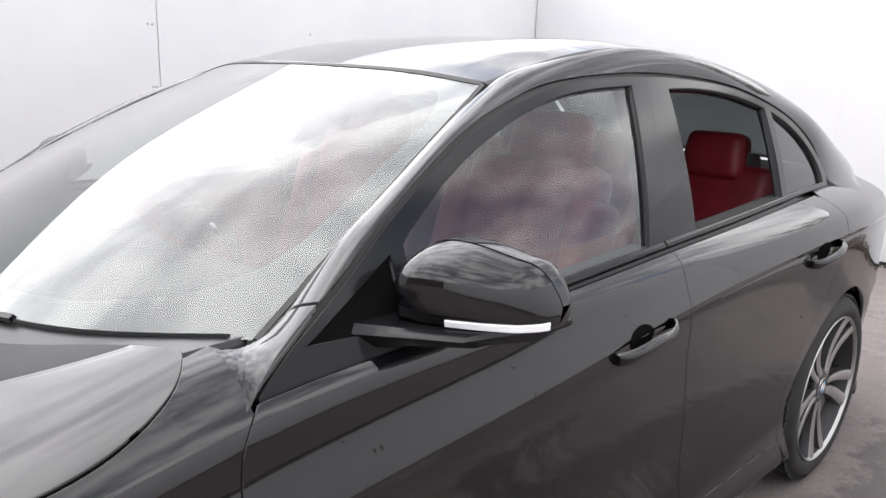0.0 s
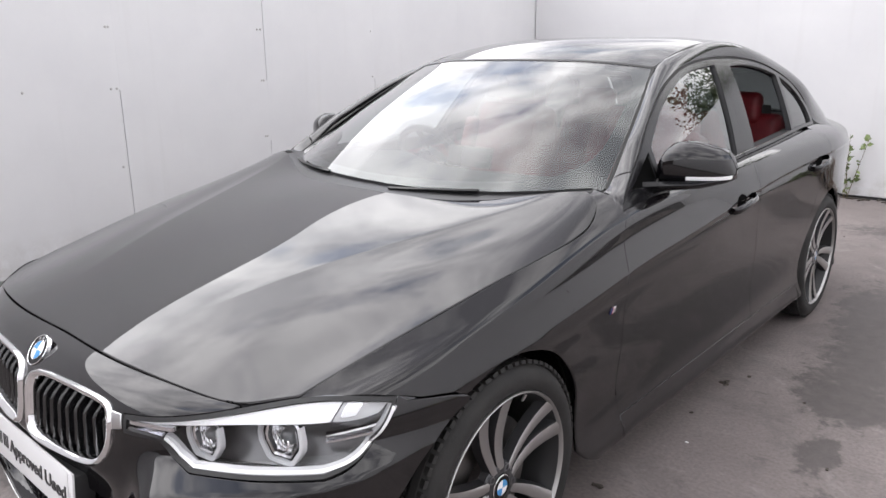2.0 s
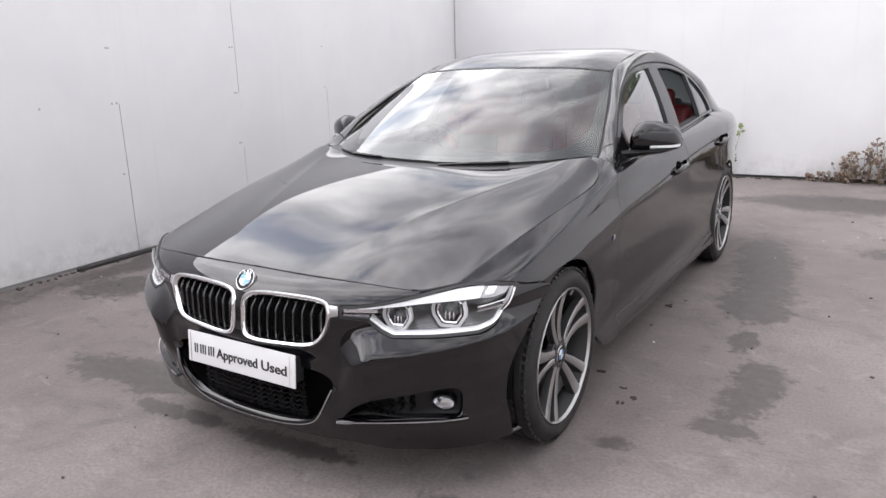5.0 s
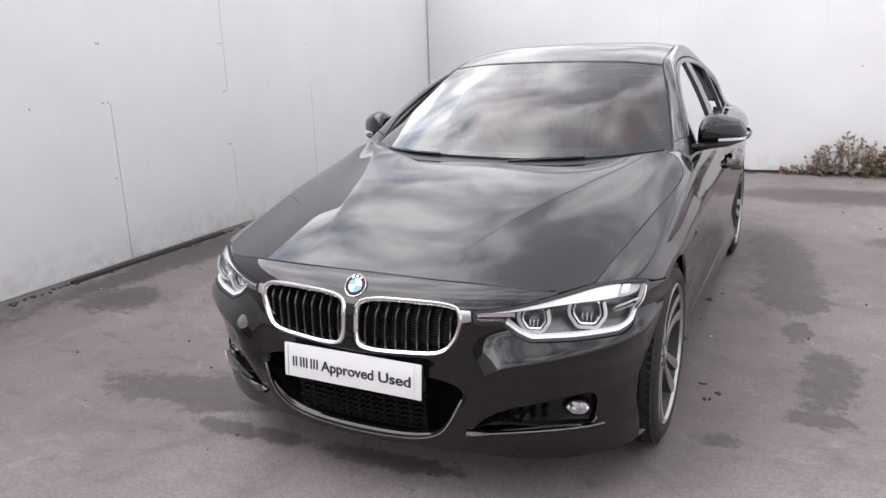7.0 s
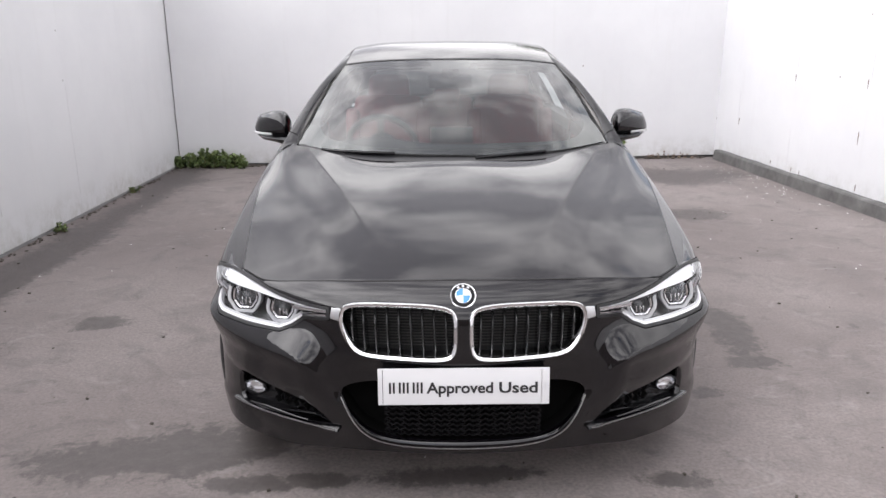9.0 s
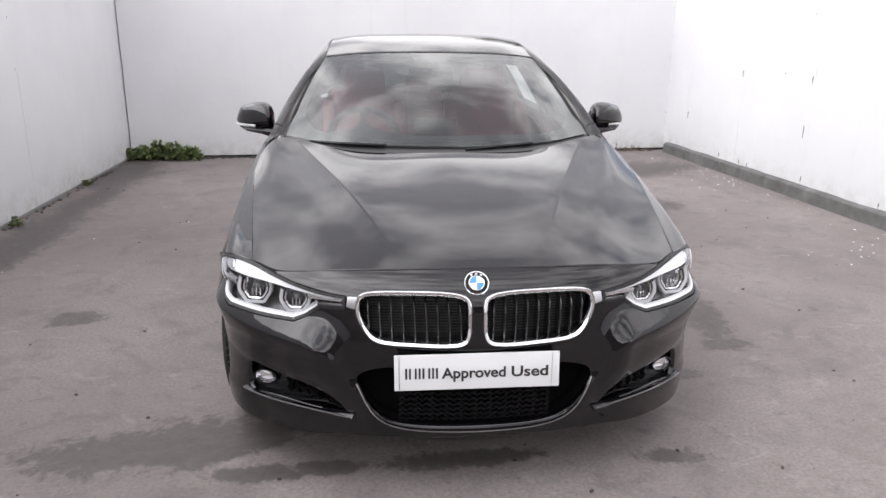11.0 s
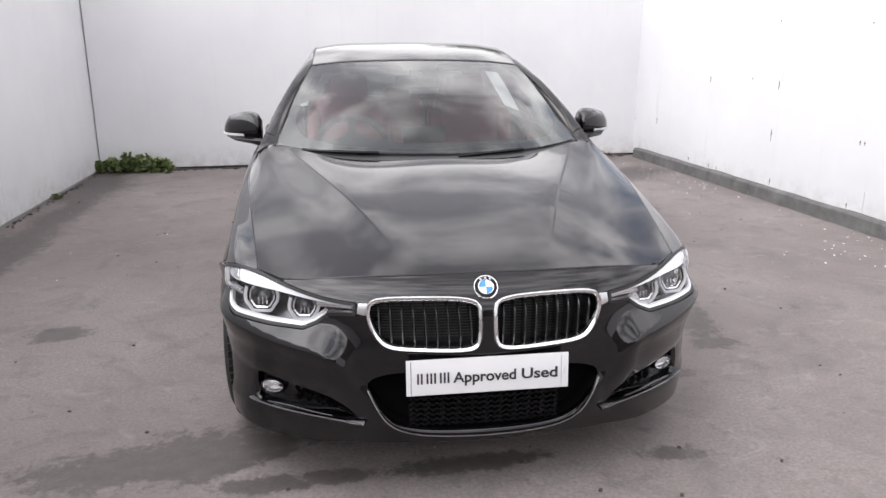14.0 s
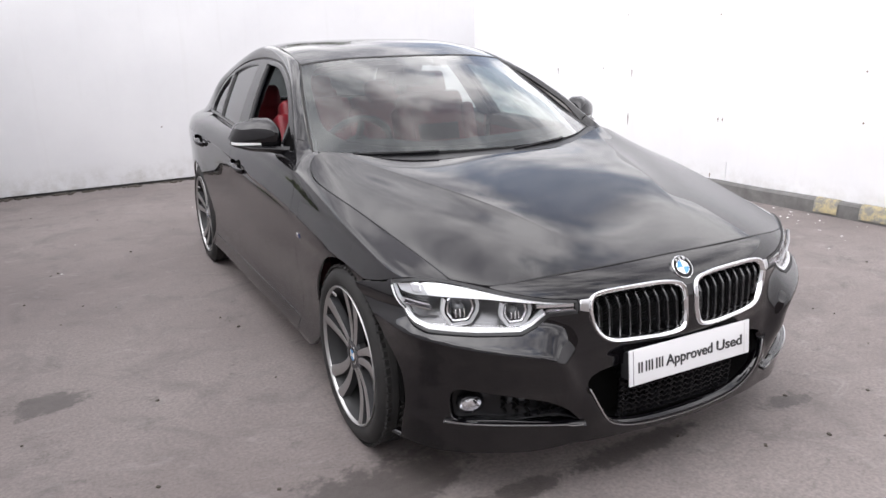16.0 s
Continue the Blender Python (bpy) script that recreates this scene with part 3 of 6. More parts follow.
# ---- the yard: ground, board walls, kerb ----
WALL_TOP, RIGHT_X, KERB_TOP = 2.50, 3.59, 0.125


def back_y(x):
    return 6.42 + 0.075 * x


def left_x(y):
    return -3.12 - 0.021 * y


def kerb_x(y):
    return 3.808 - 0.052 * y


GROUND = material("worn_concrete_yard", (0.25, 0.23, 0.22), 0.8)


def ground_nodes(m):
    n, l = m.node_tree.nodes, m.node_tree.links
    c = n.new("ShaderNodeTexCoord").outputs["Object"]
    sep = n.new("ShaderNodeSeparateXYZ")
    l.new(c, sep.inputs[0])

    def calc(op, a, b=None, clamp=False):
        k = n.new("ShaderNodeMath")
        k.operation, k.use_clamp = op, clamp
        for i, v in enumerate((a, b)):
            if v is None:
                continue
            if isinstance(v, (int, float)):
                k.inputs[i].default_value = v
            else:
                l.new(v, k.inputs[i])
        return k.outputs[0]

    edge = noise_node(m, 1.9, 8, 0.68, c, 0.6)
    fine = noise_node(m, 17.0, 8, 0.72, c, 0.3)

    def patch(cx, cy, rx, ry, turn=0.0):
        """Damp stain, also painted shade below the bumper: an oval with a ragged edge."""
        dx, dy = calc("SUBTRACT", sep.outputs[0], cx), calc("SUBTRACT", sep.outputs[1], cy)
        ct, st = math.cos(radians(turn)), math.sin(radians(turn))
        u = calc("ADD", calc("MULTIPLY", dx, ct / rx), calc("MULTIPLY", dy, st / rx))
        v = calc("ADD", calc("MULTIPLY", dx, -st / ry), calc("MULTIPLY", dy, ct / ry))
        d = calc("SQRT", calc("ADD", calc("MULTIPLY", u, u), calc("MULTIPLY", v, v)))
        d = calc("ADD", d, calc("MULTIPLY", calc("SUBTRACT", edge, 0.5), 2.6))
        d = calc("ADD", d, calc("MULTIPLY", calc("SUBTRACT", fine, 0.5), 2.2))
        return calc("MULTIPLY", calc("SUBTRACT", 1.12, d), 2.9, True)

    damp_and_shade = None
    # The flat spots near y = -0.6 also paint contact shade under the bumper.
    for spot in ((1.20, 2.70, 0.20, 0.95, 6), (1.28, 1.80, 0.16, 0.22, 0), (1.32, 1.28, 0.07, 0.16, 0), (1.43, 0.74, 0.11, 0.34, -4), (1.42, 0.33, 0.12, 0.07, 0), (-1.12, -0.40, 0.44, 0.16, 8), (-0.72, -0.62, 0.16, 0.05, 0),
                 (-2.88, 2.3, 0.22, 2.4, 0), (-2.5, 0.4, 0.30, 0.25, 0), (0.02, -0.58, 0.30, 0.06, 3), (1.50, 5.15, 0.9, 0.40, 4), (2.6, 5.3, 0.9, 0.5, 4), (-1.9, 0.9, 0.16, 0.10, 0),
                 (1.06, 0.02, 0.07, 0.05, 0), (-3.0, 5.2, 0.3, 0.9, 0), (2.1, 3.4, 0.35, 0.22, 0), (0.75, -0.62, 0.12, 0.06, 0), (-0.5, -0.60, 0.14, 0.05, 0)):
        p = patch(*spot)
        damp_and_shade = p if damp_and_shade is None else calc("MAXIMUM", damp_and_shade, p)
    broad = noise_node(m, 0.55, 7, 0.6, c)
    grit = noise_node(m, 70, 4, 0.7, c)
    speck = noise_node(m, 260, 2, 0.6, c)
    dry = ramp(m, broad, [(0.30, (0.148, 0.123, 0.117)), (0.5, (0.206, 0.176, 0.168)), (0.70, (0.263, 0.229, 0.219))])
    dry = blend(m, ramp(m, grit, [(0.35, 0.6), (0.62, 0.0)]), dry, (0.105, 0.095, 0.092))
    dry = blend(m, ramp(m, speck, [(0.66, 0.0), (0.78, 0.5)]), dry, (0.33, 0.31, 0.30))
    blot = noise_node(m, 3.1, 7, 0.7, c, 0.8)
    dry = blend(m, ramp(m, blot, [(0.50, 0.0), (0.66, 0.55)]), dry, (0.110, 0.098, 0.095))
    flat = n.new("ShaderNodeMapping")
    flat.inputs["Scale"].default_value = (0.8, 1.2, 1.0)
    l.new(c, flat.inputs["Vector"])
    fleck = noise_node(m, 7, 10, 0.74, flat.outputs["Vector"], 0.4)
    dry = blend(m, ramp(m, fleck, [(0.57, 0.0), (0.68, 0.55)]), dry, (0.082, 0.074, 0.072))
    scrape = noise_node(m, 5, 8, 0.75, flat.outputs["Vector"], 1.2)
    dry = blend(m, ramp(m, scrape, [(0.56, 0.0), (0.72, 0.45)]), dry, (0.31, 0.29, 0.28))
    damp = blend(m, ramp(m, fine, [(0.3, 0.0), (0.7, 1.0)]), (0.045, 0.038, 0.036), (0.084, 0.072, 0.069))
    set_input(m, "Base Color", blend(m, calc("MULTIPLY", damp_and_shade, 0.85), dry, damp))
    set_input(m, "Roughness", calc("SUBTRACT", 0.82, calc("MULTIPLY", damp_and_shade, 0.22)))
    bump(m, calc("ADD", grit, calc("MULTIPLY", speck, 0.6)), 0.35, 0.006)


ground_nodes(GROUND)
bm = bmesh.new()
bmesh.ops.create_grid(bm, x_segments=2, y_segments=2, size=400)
tagged(part("ground", bm, GROUND), "worn grey concrete yard with dark damp stains and painted bumper shade", "ground", kind="structure")

WALL_PAINT = material("white_painted_board", (0.80, 0.80, 0.81), 0.42)
wall_c = WALL_PAINT.node_tree.nodes.new("ShaderNodeNewGeometry").outputs["Position"]
grime = noise_node(WALL_PAINT, 1.1, 6, 0.6, wall_c)
streaks = WALL_PAINT.node_tree.nodes.new("ShaderNodeMapping")
streaks.inputs["Scale"].default_value = (9.0, 9.0, 0.6)
WALL_PAINT.node_tree.links.new(wall_c, streaks.inputs["Vector"])
runs = noise_node(WALL_PAINT, 1.0, 5, 0.6, streaks.outputs["Vector"])
wall_col = ramp(WALL_PAINT, grime, [(0.25, (0.64, 0.64, 0.655)), (0.7, (0.71, 0.71, 0.72))])
wall_col = blend(WALL_PAINT, ramp(WALL_PAINT, runs, [(0.58, 0.0), (0.8, 0.18)]), wall_col, (0.53, 0.52, 0.50))
low = WALL_PAINT.node_tree.nodes.new("ShaderNodeSeparateXYZ")
WALL_PAINT.node_tree.links.new(wall_c, low.inputs[0])
splash = WALL_PAINT.node_tree.nodes.new("ShaderNodeMapRange")
splash.inputs["From Min"].default_value, splash.inputs["From Max"].default_value = 0.02, 0.30
splash.inputs["To Min"].default_value, splash.inputs["To Max"].default_value = 1.0, 0.0
WALL_PAINT.node_tree.links.new(low.outputs[2], splash.inputs["Value"])
dirt = blend(WALL_PAINT, 1.0, splash.outputs["Result"], ramp(WALL_PAINT, noise_node(WALL_PAINT, 7.0, 7, 0.7, wall_c), [(0.42, 0.0), (0.72, 0.75)]), "MULTIPLY")
wall_col = blend(WALL_PAINT, dirt, wall_col, (0.36, 0.34, 0.30))
set_input(WALL_PAINT, "Base Color", wall_col)
bump(WALL_PAINT, noise_node(WALL_PAINT, 90, 3, 0.6, wall_c), 0.06, 0.003)
DARK_GAP = material("dark_board_joint", (0.035, 0.035, 0.035), 0.9)
GREY_GAP = material("grey_board_joint", (0.30, 0.30, 0.30), 0.9)
FILLER = material("grey_filler", (0.42, 0.41, 0.40), 0.8)
RUST = material("rusty_screw", (0.19, 0.15, 0.125), 0.85)
CONCRETE = material("grey_kerb_concrete", (0.27, 0.265, 0.26), 0.85)
kerb_n = noise_node(CONCRETE, 5, 7, 0.65)
set_input(CONCRETE, "Base Color", ramp(CONCRETE, kerb_n, [(0.3, (0.075, 0.072, 0.070)), (0.55, (0.13, 0.126, 0.123)), (0.8, (0.20, 0.195, 0.19))]))
bump(CONCRETE, noise_node(CONCRETE, 60, 5, 0.7), 0.4, 0.006)
YELLOW = material("worn_yellow_paint", (0.46, 0.34, 0.14), 0.75)
set_input(YELLOW, "Base Color", ramp(YELLOW, noise_node(YELLOW, 16, 6, 0.7), [(0.42, (0.17, 0.165, 0.15)), (0.60, (0.36, 0.30, 0.17)), (0.78, (0.46, 0.37, 0.18))]))

screw_bm = bmesh.new()
lathe(screw_bm, [(0.0001, 0.004), (0.004, 0.004), (0.007, 0.002), (0.0085, 0.0)], 10)
SCREW = bpy.data.meshes.new("screw")
screw_bm.to_mesh(SCREW)
screw_bm.free()
SCREW.materials.append(RUST)
FILLED_SCREW = SCREW.copy()
FILLED_SCREW.materials[0] = FILLER


def board_wall(name, label, frame_m, length, first, open_joints, marks, thick=0.10, top=WALL_TOP, gap=None, screw=None):
    """A wall of painted sheets. In its own frame x runs along it, y points into the yard and z up; first: the first joint along it.
    open_joints: (along, from, to) lengths of joint that gape; marks: (along, height) of rusty fixings."""
    bm = bmesh.new()
    box(bm, (length, thick, top - 0.01), Matrix.Translation((length / 2, -thick / 2 - 0.014, (top - 0.01) / 2)))
    wall = part(name, bm, gap or DARK_GAP, smooth_angle=0)
    wall.matrix_basis = frame_m
    tagged(wall, label, "wall", kind="structure")
    joints = [0.0] + [x for x in np.arange(first, length, 1.22)] + [length]
    for a, b in zip(joints[:-1], joints[1:]):
        if b - a < 0.02:
            continue
        bm = bmesh.new()
        box(bm, (b - a - 0.005, 0.012, top - 0.03), Matrix.Translation(((a + b) / 2, -0.006, top / 2 + 0.015)), 0.0012, 1)
        part("board", bm, WALL_PAINT, wall, smooth_angle=30)
    for j in joints[1:-1]:
        cuts = sorted((lo, hi) for x, lo, hi in open_joints if abs(x - j) < 0.2)
        z = 0.03
        for lo, hi in cuts + [(top - 0.01, top)]:
            if lo - z > 0.03:
                bm = bmesh.new()
                box(bm, (0.008, 0.008, lo - z), Matrix.Translation((j, -0.0044, (lo + z) / 2)))
                part("joint_filler", bm, WALL_PAINT, wall, smooth_angle=0)
            z = hi
    for x, z in marks:
        ob = new("screw", screw or SCREW)
        ob.parent = wall
        ob.matrix_basis = pose(x, 0.0003, z, -90)
    return wall


# Left wall: along +y from y = -9.76; its face looks to +x.
left_marks = [(y + 9.76, z) for y, z in ((1.03, 1.17), (0.99, 1.17), (1.02, 1.57), (1.00, 1.57), (0.43, 1.17), (1.01, 0.64), (2.24, 0.74), (2.22, 0.74), (2.24, 1.18), (2.22, 1.18), (2.24, 1.57), (2.21, 1.57), (3.46, 1.17), (3.45, 1.57))]
board_wall("wall_left", "white painted board wall with filled vertical joints", Matrix(((-0.021, 1, 0, left_x(-9.76)), (1, 0.021, 0, -9.76), (0, 0, 1, 0), (0, 0, 0, 1))) , 16.0, 1.05,
           [(10.76, 0.03, 1.16), (11.98, 1.18, 1.95), (11.98, 0.28, 0.70), (13.2, 0.03, 1.15), (8.32, 0.03, 1.1), (9.54, 0.1, 0.9)], left_marks, top=2.65, gap=GREY_GAP, screw=FILLED_SCREW)
# Back wall: seen from the yard it runs from the right end to the left; its face looks to -y.
slope = math.degrees(math.atan(0.075))
board_wall("wall_back", "white painted board wall at the end of the yard", pose(RIGHT_X, back_y(RIGHT_X), 0, 0, 0, 180 + slope), 6.85, 0.62,
           [], [(1.84, 1.17), (4.28, 0.62)])
right_marks = [(9.0 - y, z) for y, z in ((6.72, 1.13), (6.68, 0.50), (6.05, 0.56), (4.88, 1.11), (3.71, 0.63), (2.55, 0.69), (2.50, 0.69), (2.60, 1.62), (3.76, 1.67), (4.11, 1.13), (1.19, 0.75), (1.21, 1.14), (-0.03, 1.12))]
right_wall = board_wall("wall_right", "white painted board wall above a concrete kerb", Matrix(((0.052, -1, 0, kerb_x(9.0) + 0.08), (-1, -0.052, 0, 9.0), (0, 0, 1, 0), (0, 0, 0, 1))), 18.5, 0.48,
           [(9.0 - 3.64, 1.12, 1.38), (9.0 - 4.86, 1.18, 1.31), (9.0 - 4.86, 0.13, 0.58), (9.0 - 6.08, 0.56, 0.88), (9.0 - 6.08, 1.6, 2.0), (9.0 - 2.42, 0.1, 0.3)], right_marks)
for y, z, h in ((3.71, 0.63, 0.085), (6.05, 0.54, 0.06), (3.68, 1.10, 0.06), (4.88, 1.10, 0.05), (2.55, 0.69, 0.03), (2.50, 0.69, 0.025), (5.2, 0.17, 0.03), (4.76, 0.16, 0.03), (4.60, 0.15, 0.04), (3.65, 0.18, 0.045), (2.6, 0.16, 0.03)):
    bm = bmesh.new()
    rings = [[bm.verts.new((9.0 - y + w * c, 0.0004 + 0.003 * k, z + dz)) for c, k in ((-1, 0), (-0.5, 1), (0.5, 1), (1, 0))] for dz, w in ((h * 0.5, 0.001), (h * 0.15, 0.007), (0.0, 0.009), (-h * 0.2, 0.006), (-h * 0.9, 0.0012))]
    for a, b in zip(rings[:-1], rings[1:]):
        for i in range(3):
            bm.faces.new((a[i], b[i], b[i + 1], a[i + 1]))
    part("rust_run", bm, RUST, right_wall, "dark rust run from a fixing")


# Unseen plain grey wall, added far behind the camera to close the yard.
FAR_WALL = material("grey_brown_render", (0.17, 0.15, 0.135), 0.85)
set_input(FAR_WALL, "Base Color", ramp(FAR_WALL, noise_node(FAR_WALL, 1.3, 7, 0.6), [(0.3, (0.12, 0.105, 0.095)), (0.7, (0.21, 0.185, 0.165))]))
bm = bmesh.new()
box(bm, (30, 0.3, 3.4), Matrix.Translation((0, -13.5, 1.7)))
tagged(part("wall_far", bm, FAR_WALL, smooth_angle=0), "unseen plain grey-brown rendered wall added behind the camera", "wall", kind="structure")


def kerb():
    bm = bmesh.new()
    ys = np.arange(-9.0, back_y(3.5) - 0.02, 0.25)
    rng = random.Random(4)
    rows = []
    for y in ys:
        d = rng.uniform(-0.006, 0.006)
        rows.append([bm.verts.new(v) for v in ((kerb_x(y) + 0.092, y, KERB_TOP + d), (kerb_x(y) + 0.025, y, KERB_TOP + d), (kerb_x(y) + 0.006 + d, y, KERB_TOP - 0.018), (kerb_x(y) + d, y, -0.01))])
    for a, b in zip(rows[:-1], rows[1:]):
        for i in range(3):
            bm.faces.new((a[i], a[i + 1], b[i + 1], b[i]))
    ob = tagged(part("kerb", bm, CONCRETE, smooth_angle=30), "grey concrete kerb upstand along the white wall", "kerb", kind="structure")
    for y, w in ((1.36, 0.10), (0.84, 0.24)):
        bm = bmesh.new()
        grid = [[bm.verts.new(v) for v in ((kerb_x(yy) + 0.055, yy, KERB_TOP + 0.0095), (kerb_x(yy) + 0.022, yy, KERB_TOP + 0.0095), (kerb_x(yy) - 0.004, yy, KERB_TOP - 0.02), (kerb_x(yy) - 0.011, yy, 0.02))] for yy in (y - w, y, y + w)]
        for a, b in zip(grid[:-1], grid[1:]):
            for i in range(3):
                bm.faces.new((a[i], a[i + 1], b[i + 1], b[i]))
        part("painted_band", bm, YELLOW, ob, "worn yellow paint on the kerb", 40)


kerb()
# ---- the car ----
car = thing("car", "black four-door saloon with red leather seats and open windows", "car")


def sq(pts):
    """Outline points given as (y, z) on the side, in body parameters."""
    p = np.asarray(pts, float)
    return np.stack([p[:, 0], girth_of(p[:, 0], p[:, 1], 2, 0.15, 1.0)], 1).tolist()


def tq(pts):
    """Outline points given as (y, x) on top, in body parameters."""
    p = np.asarray(pts, float)
    return np.stack([p[:, 0], girth_of(p[:, 0], p[:, 1], 0, 0.97, 1.85)], 1).tolist()


def arc(cy, cz, r, a0, a1, n=24):
    return [(cy + r * math.cos(radians(a0 + (a1 - a0) * i / n)), cz + r * math.sin(radians(a0 + (a1 - a0) * i / n))) for i in range(n + 1)]


WHEEL_R, ARCH_R, AXLES = 0.332, 0.372, (0.0, 2.81)
SILL_Z = 0.283
hood_side = line([(-0.505, 0.7185), (-0.34, 0.742), (-0.15, 0.770), (0.05, 0.796), (0.22, 0.817), (0.36, 0.828), (0.45, 0.825), (0.52, 0.805), (0.555, 0.780), (0.575, 0.748)], 6)
door_front = line([(0.628, 0.945), (0.600, 0.905), (0.588, 0.80), (0.588, 0.60), (0.605, 0.42), (0.63, SILL_Z)], 6)
door_mid = line([(1.690, 0.982), (1.685, 0.86), (1.715, 0.68), (1.760, 0.50), (1.815, SILL_Z)], 6)
door_rear = line([(2.675, 1.006), (2.655, 0.92), (2.60, 0.79), (2.50, 0.66), (2.425, 0.53), (2.395, 0.40), (2.39, SILL_Z)], 6)
GAP = 0.0022


def shifted(pts, dy, dz=0.0):
    return [(y + dy, z + dz) for y, z in pts]


def belt_line(y0, y1, n=16, drop=0.004):
    return [(y, float(belt_z(y)[0]) - drop) for y in np.linspace(y0, y1, n)]


lamp_top = line([(0.408, 0.680), (0.50, 0.689), (0.60, 0.706), (0.69, 0.724), (0.776, 0.737), (0.87, 0.737), (0.982, 0.716)], 5)
lamp_low = line([(0.982, 0.716), (0.950, 0.660), (0.90, 0.612), (0.83, 0.589)], 5)[1:] + [(0.70, 0.586), (0.575, 0.588), (0.535, 0.606), (0.495, 0.636), (0.408, 0.642)]
lamp_line = lamp_top + lamp_low


def body_uv(points):
    """Body parameters nearest to places in space, section by section."""
    g = np.linspace(0.6, 1.4, 801)
    return [(float(p[1]), float(g[np.linalg.norm(BODY(np.full(801, p[1]), g) - p, axis=1).argmin()])) for p in points]


# Front wing
lamp_rim = [(0.995, 0.7165), (0.955, 0.7255), (0.91, 0.7355), (0.865, 0.7405), (0.82, 0.7415), (0.785, 0.7405)]
wing = tq(shifted(hood_side, 0, 0.003)) + tq([(0.612, 0.745), (0.618, 0.80)]) + sq([(0.620, 0.938)]) + sq(shifted(door_front, -GAP)[1:]) + sq([(0.63 - GAP, 0.20), (0.47, 0.205), (0.41, 0.232)])
wing += sq([p for p in arc(0, 0.33, ARCH_R, -9, 118, 30)])
wing += sq([(-0.20, 0.684), (-0.29, 0.701)]) + body_uv(FRONT(np.array([a for a, b in lamp_rim]), np.array([b for a, b in lamp_rim])))
fold_rows = [np.stack([np.linspace(0.0, 3.4, 150), np.full(150, g)], 1) for g in FOLD_ROWS]
both("front_wing", BODY, wing, PAINT, car, step=0.03, rows=fold_rows)
# Doors
front_door_line = sq(shifted(door_front, GAP)) + sq(shifted(door_mid, -GAP)[::-1]) + sq(belt_line(1.685, 0.64))
rear_door_line = sq(shifted(door_mid, GAP)) + sq(shifted(door_rear, -GAP)[::-1]) + sq(belt_line(2.665, 1.695))
front_doors = both("front_door", BODY, front_door_line, PAINT, car, step=0.03, rows=fold_rows)
rear_doors = both("rear_door", BODY, rear_door_line, PAINT, car, step=0.03, rows=fold_rows)
# Sill below the doors
both("sill", BODY, sq([(0.64, 0.17), (2.40, 0.17), (2.40, SILL_Z - 0.005), (0.635, SILL_Z - 0.005)]), PAINT, car, step=0.03)
# Rear quarter, up to the C-pillar foot and the boot edge
quarter = sq(shifted(door_rear, GAP)) + sq([(2.44, 0.20)])
quarter += sq([p for p in arc(2.81, 0.33, ARCH_R, 200, -20, 40)])
quarter += sq([(3.2, 0.24), (3.22, 0.60), (3.30, 0.62), (3.32, 0.92)]) + tq([(3.34, 0.66), (3.2, 0.66), (2.9, 0.735), (2.72, 0.765)])
both("rear_quarter", BODY, quarter, PAINT, car, step=0.035, rows=fold_rows)
# Bonnet
nose_edge = [(y + 0.004, x) for x, y, z in nose_pts]
rear_edge = [(0.578, 0.735), (0.552, 0.68), (0.50, 0.575), (0.435, 0.46), (0.385, 0.34), (0.358, 0.18), (0.350, 0.0)]
half_hood = line(nose_edge, 5) + [(y, x - 0.003) for y, x in hood_side] + line(rear_edge, 5)
hood_line = half_hood + [(y, -x) for y, x in half_hood[::-1] if abs(x) > 1e-6]
fold_y = np.linspace(-0.56, 0.55, 120)
folds = [np.stack([fold_y, side * (crease_x(fold_y) + d)], 1) for side in (1, -1) for d in (-0.022, -0.012, -0.005, 0.0, 0.005, 0.012, 0.024, 0.040)]
bonnet = panel("bonnet", hood_surface, hood_line, PAINT, car, rows=folds, step=0.020, label="black bonnet with four raised creases")


# ---- front bumper and nose, in (s, z) of the front surface ----
def way_of(y, z):
    """The way s round the front at which the bumper's side reaches y."""
    y, z = np.asarray(y, float), np.asarray(z, float)
    a, b = np.full(len(y), 0.5), np.full(len(y), 1.35)
    for _ in range(32):
        m = (a + b) / 2
        less = FRONT(m, z)[:, 1] < y
        a, b = np.where(less, m, a), np.where(less, b, m)
    return (a + b) / 2


def fq(pts):
    p = np.asarray(pts, float)
    return np.stack([way_of(p[:, 0], p[:, 1]), p[:, 1]], 1).tolist()


kidney_line = line([(0.020, 0.640), (0.026, 0.672), (0.065, 0.690), (0.205, 0.698), (0.335, 0.694), (0.367, 0.678), (0.371, 0.631), (0.346, 0.573), (0.308, 0.543), (0.205, 0.532), (0.058, 0.531), (0.026, 0.552), (0.020, 0.600), (0.020, 0.640)], 5)[:-1]
nose_top = line([(s, z - 0.002) for s, z in NOSE_EDGE[:7]], 4)
fender_joint = fq([(-0.33, 0.703), (-0.22, 0.682), (-0.175, 0.668)])
arch_front = fq([(y * (1 + 0.11 * float(ease(-y, 0.17, 0.34))), z) for y, z in arc(0, 0.33, ARCH_R, 119, 203, 22)])
lamp_out = grow(lamp_line, 0.003).tolist()
k = len(lamp_top)
lower_way = lamp_out[k:][::-1]
half_front = nose_top + [p for p in lamp_out[:k] if p[0] < 0.655][::-1] + lower_way + [lamp_out[k - 1]] + fender_joint + arch_front
half_front += [(1.00, 0.185), (0.85, 0.180), (0.70, 0.185), (0.55, 0.195), (0.42, 0.21), (0.25, 0.212), (0.0, 0.210)]
front_line = half_front + [(-s, z) for s, z in half_front[::-1] if abs(s) > 1e-6]


def mirror_line(pts):
    return [(-s, z) for s, z in pts[::-1]]


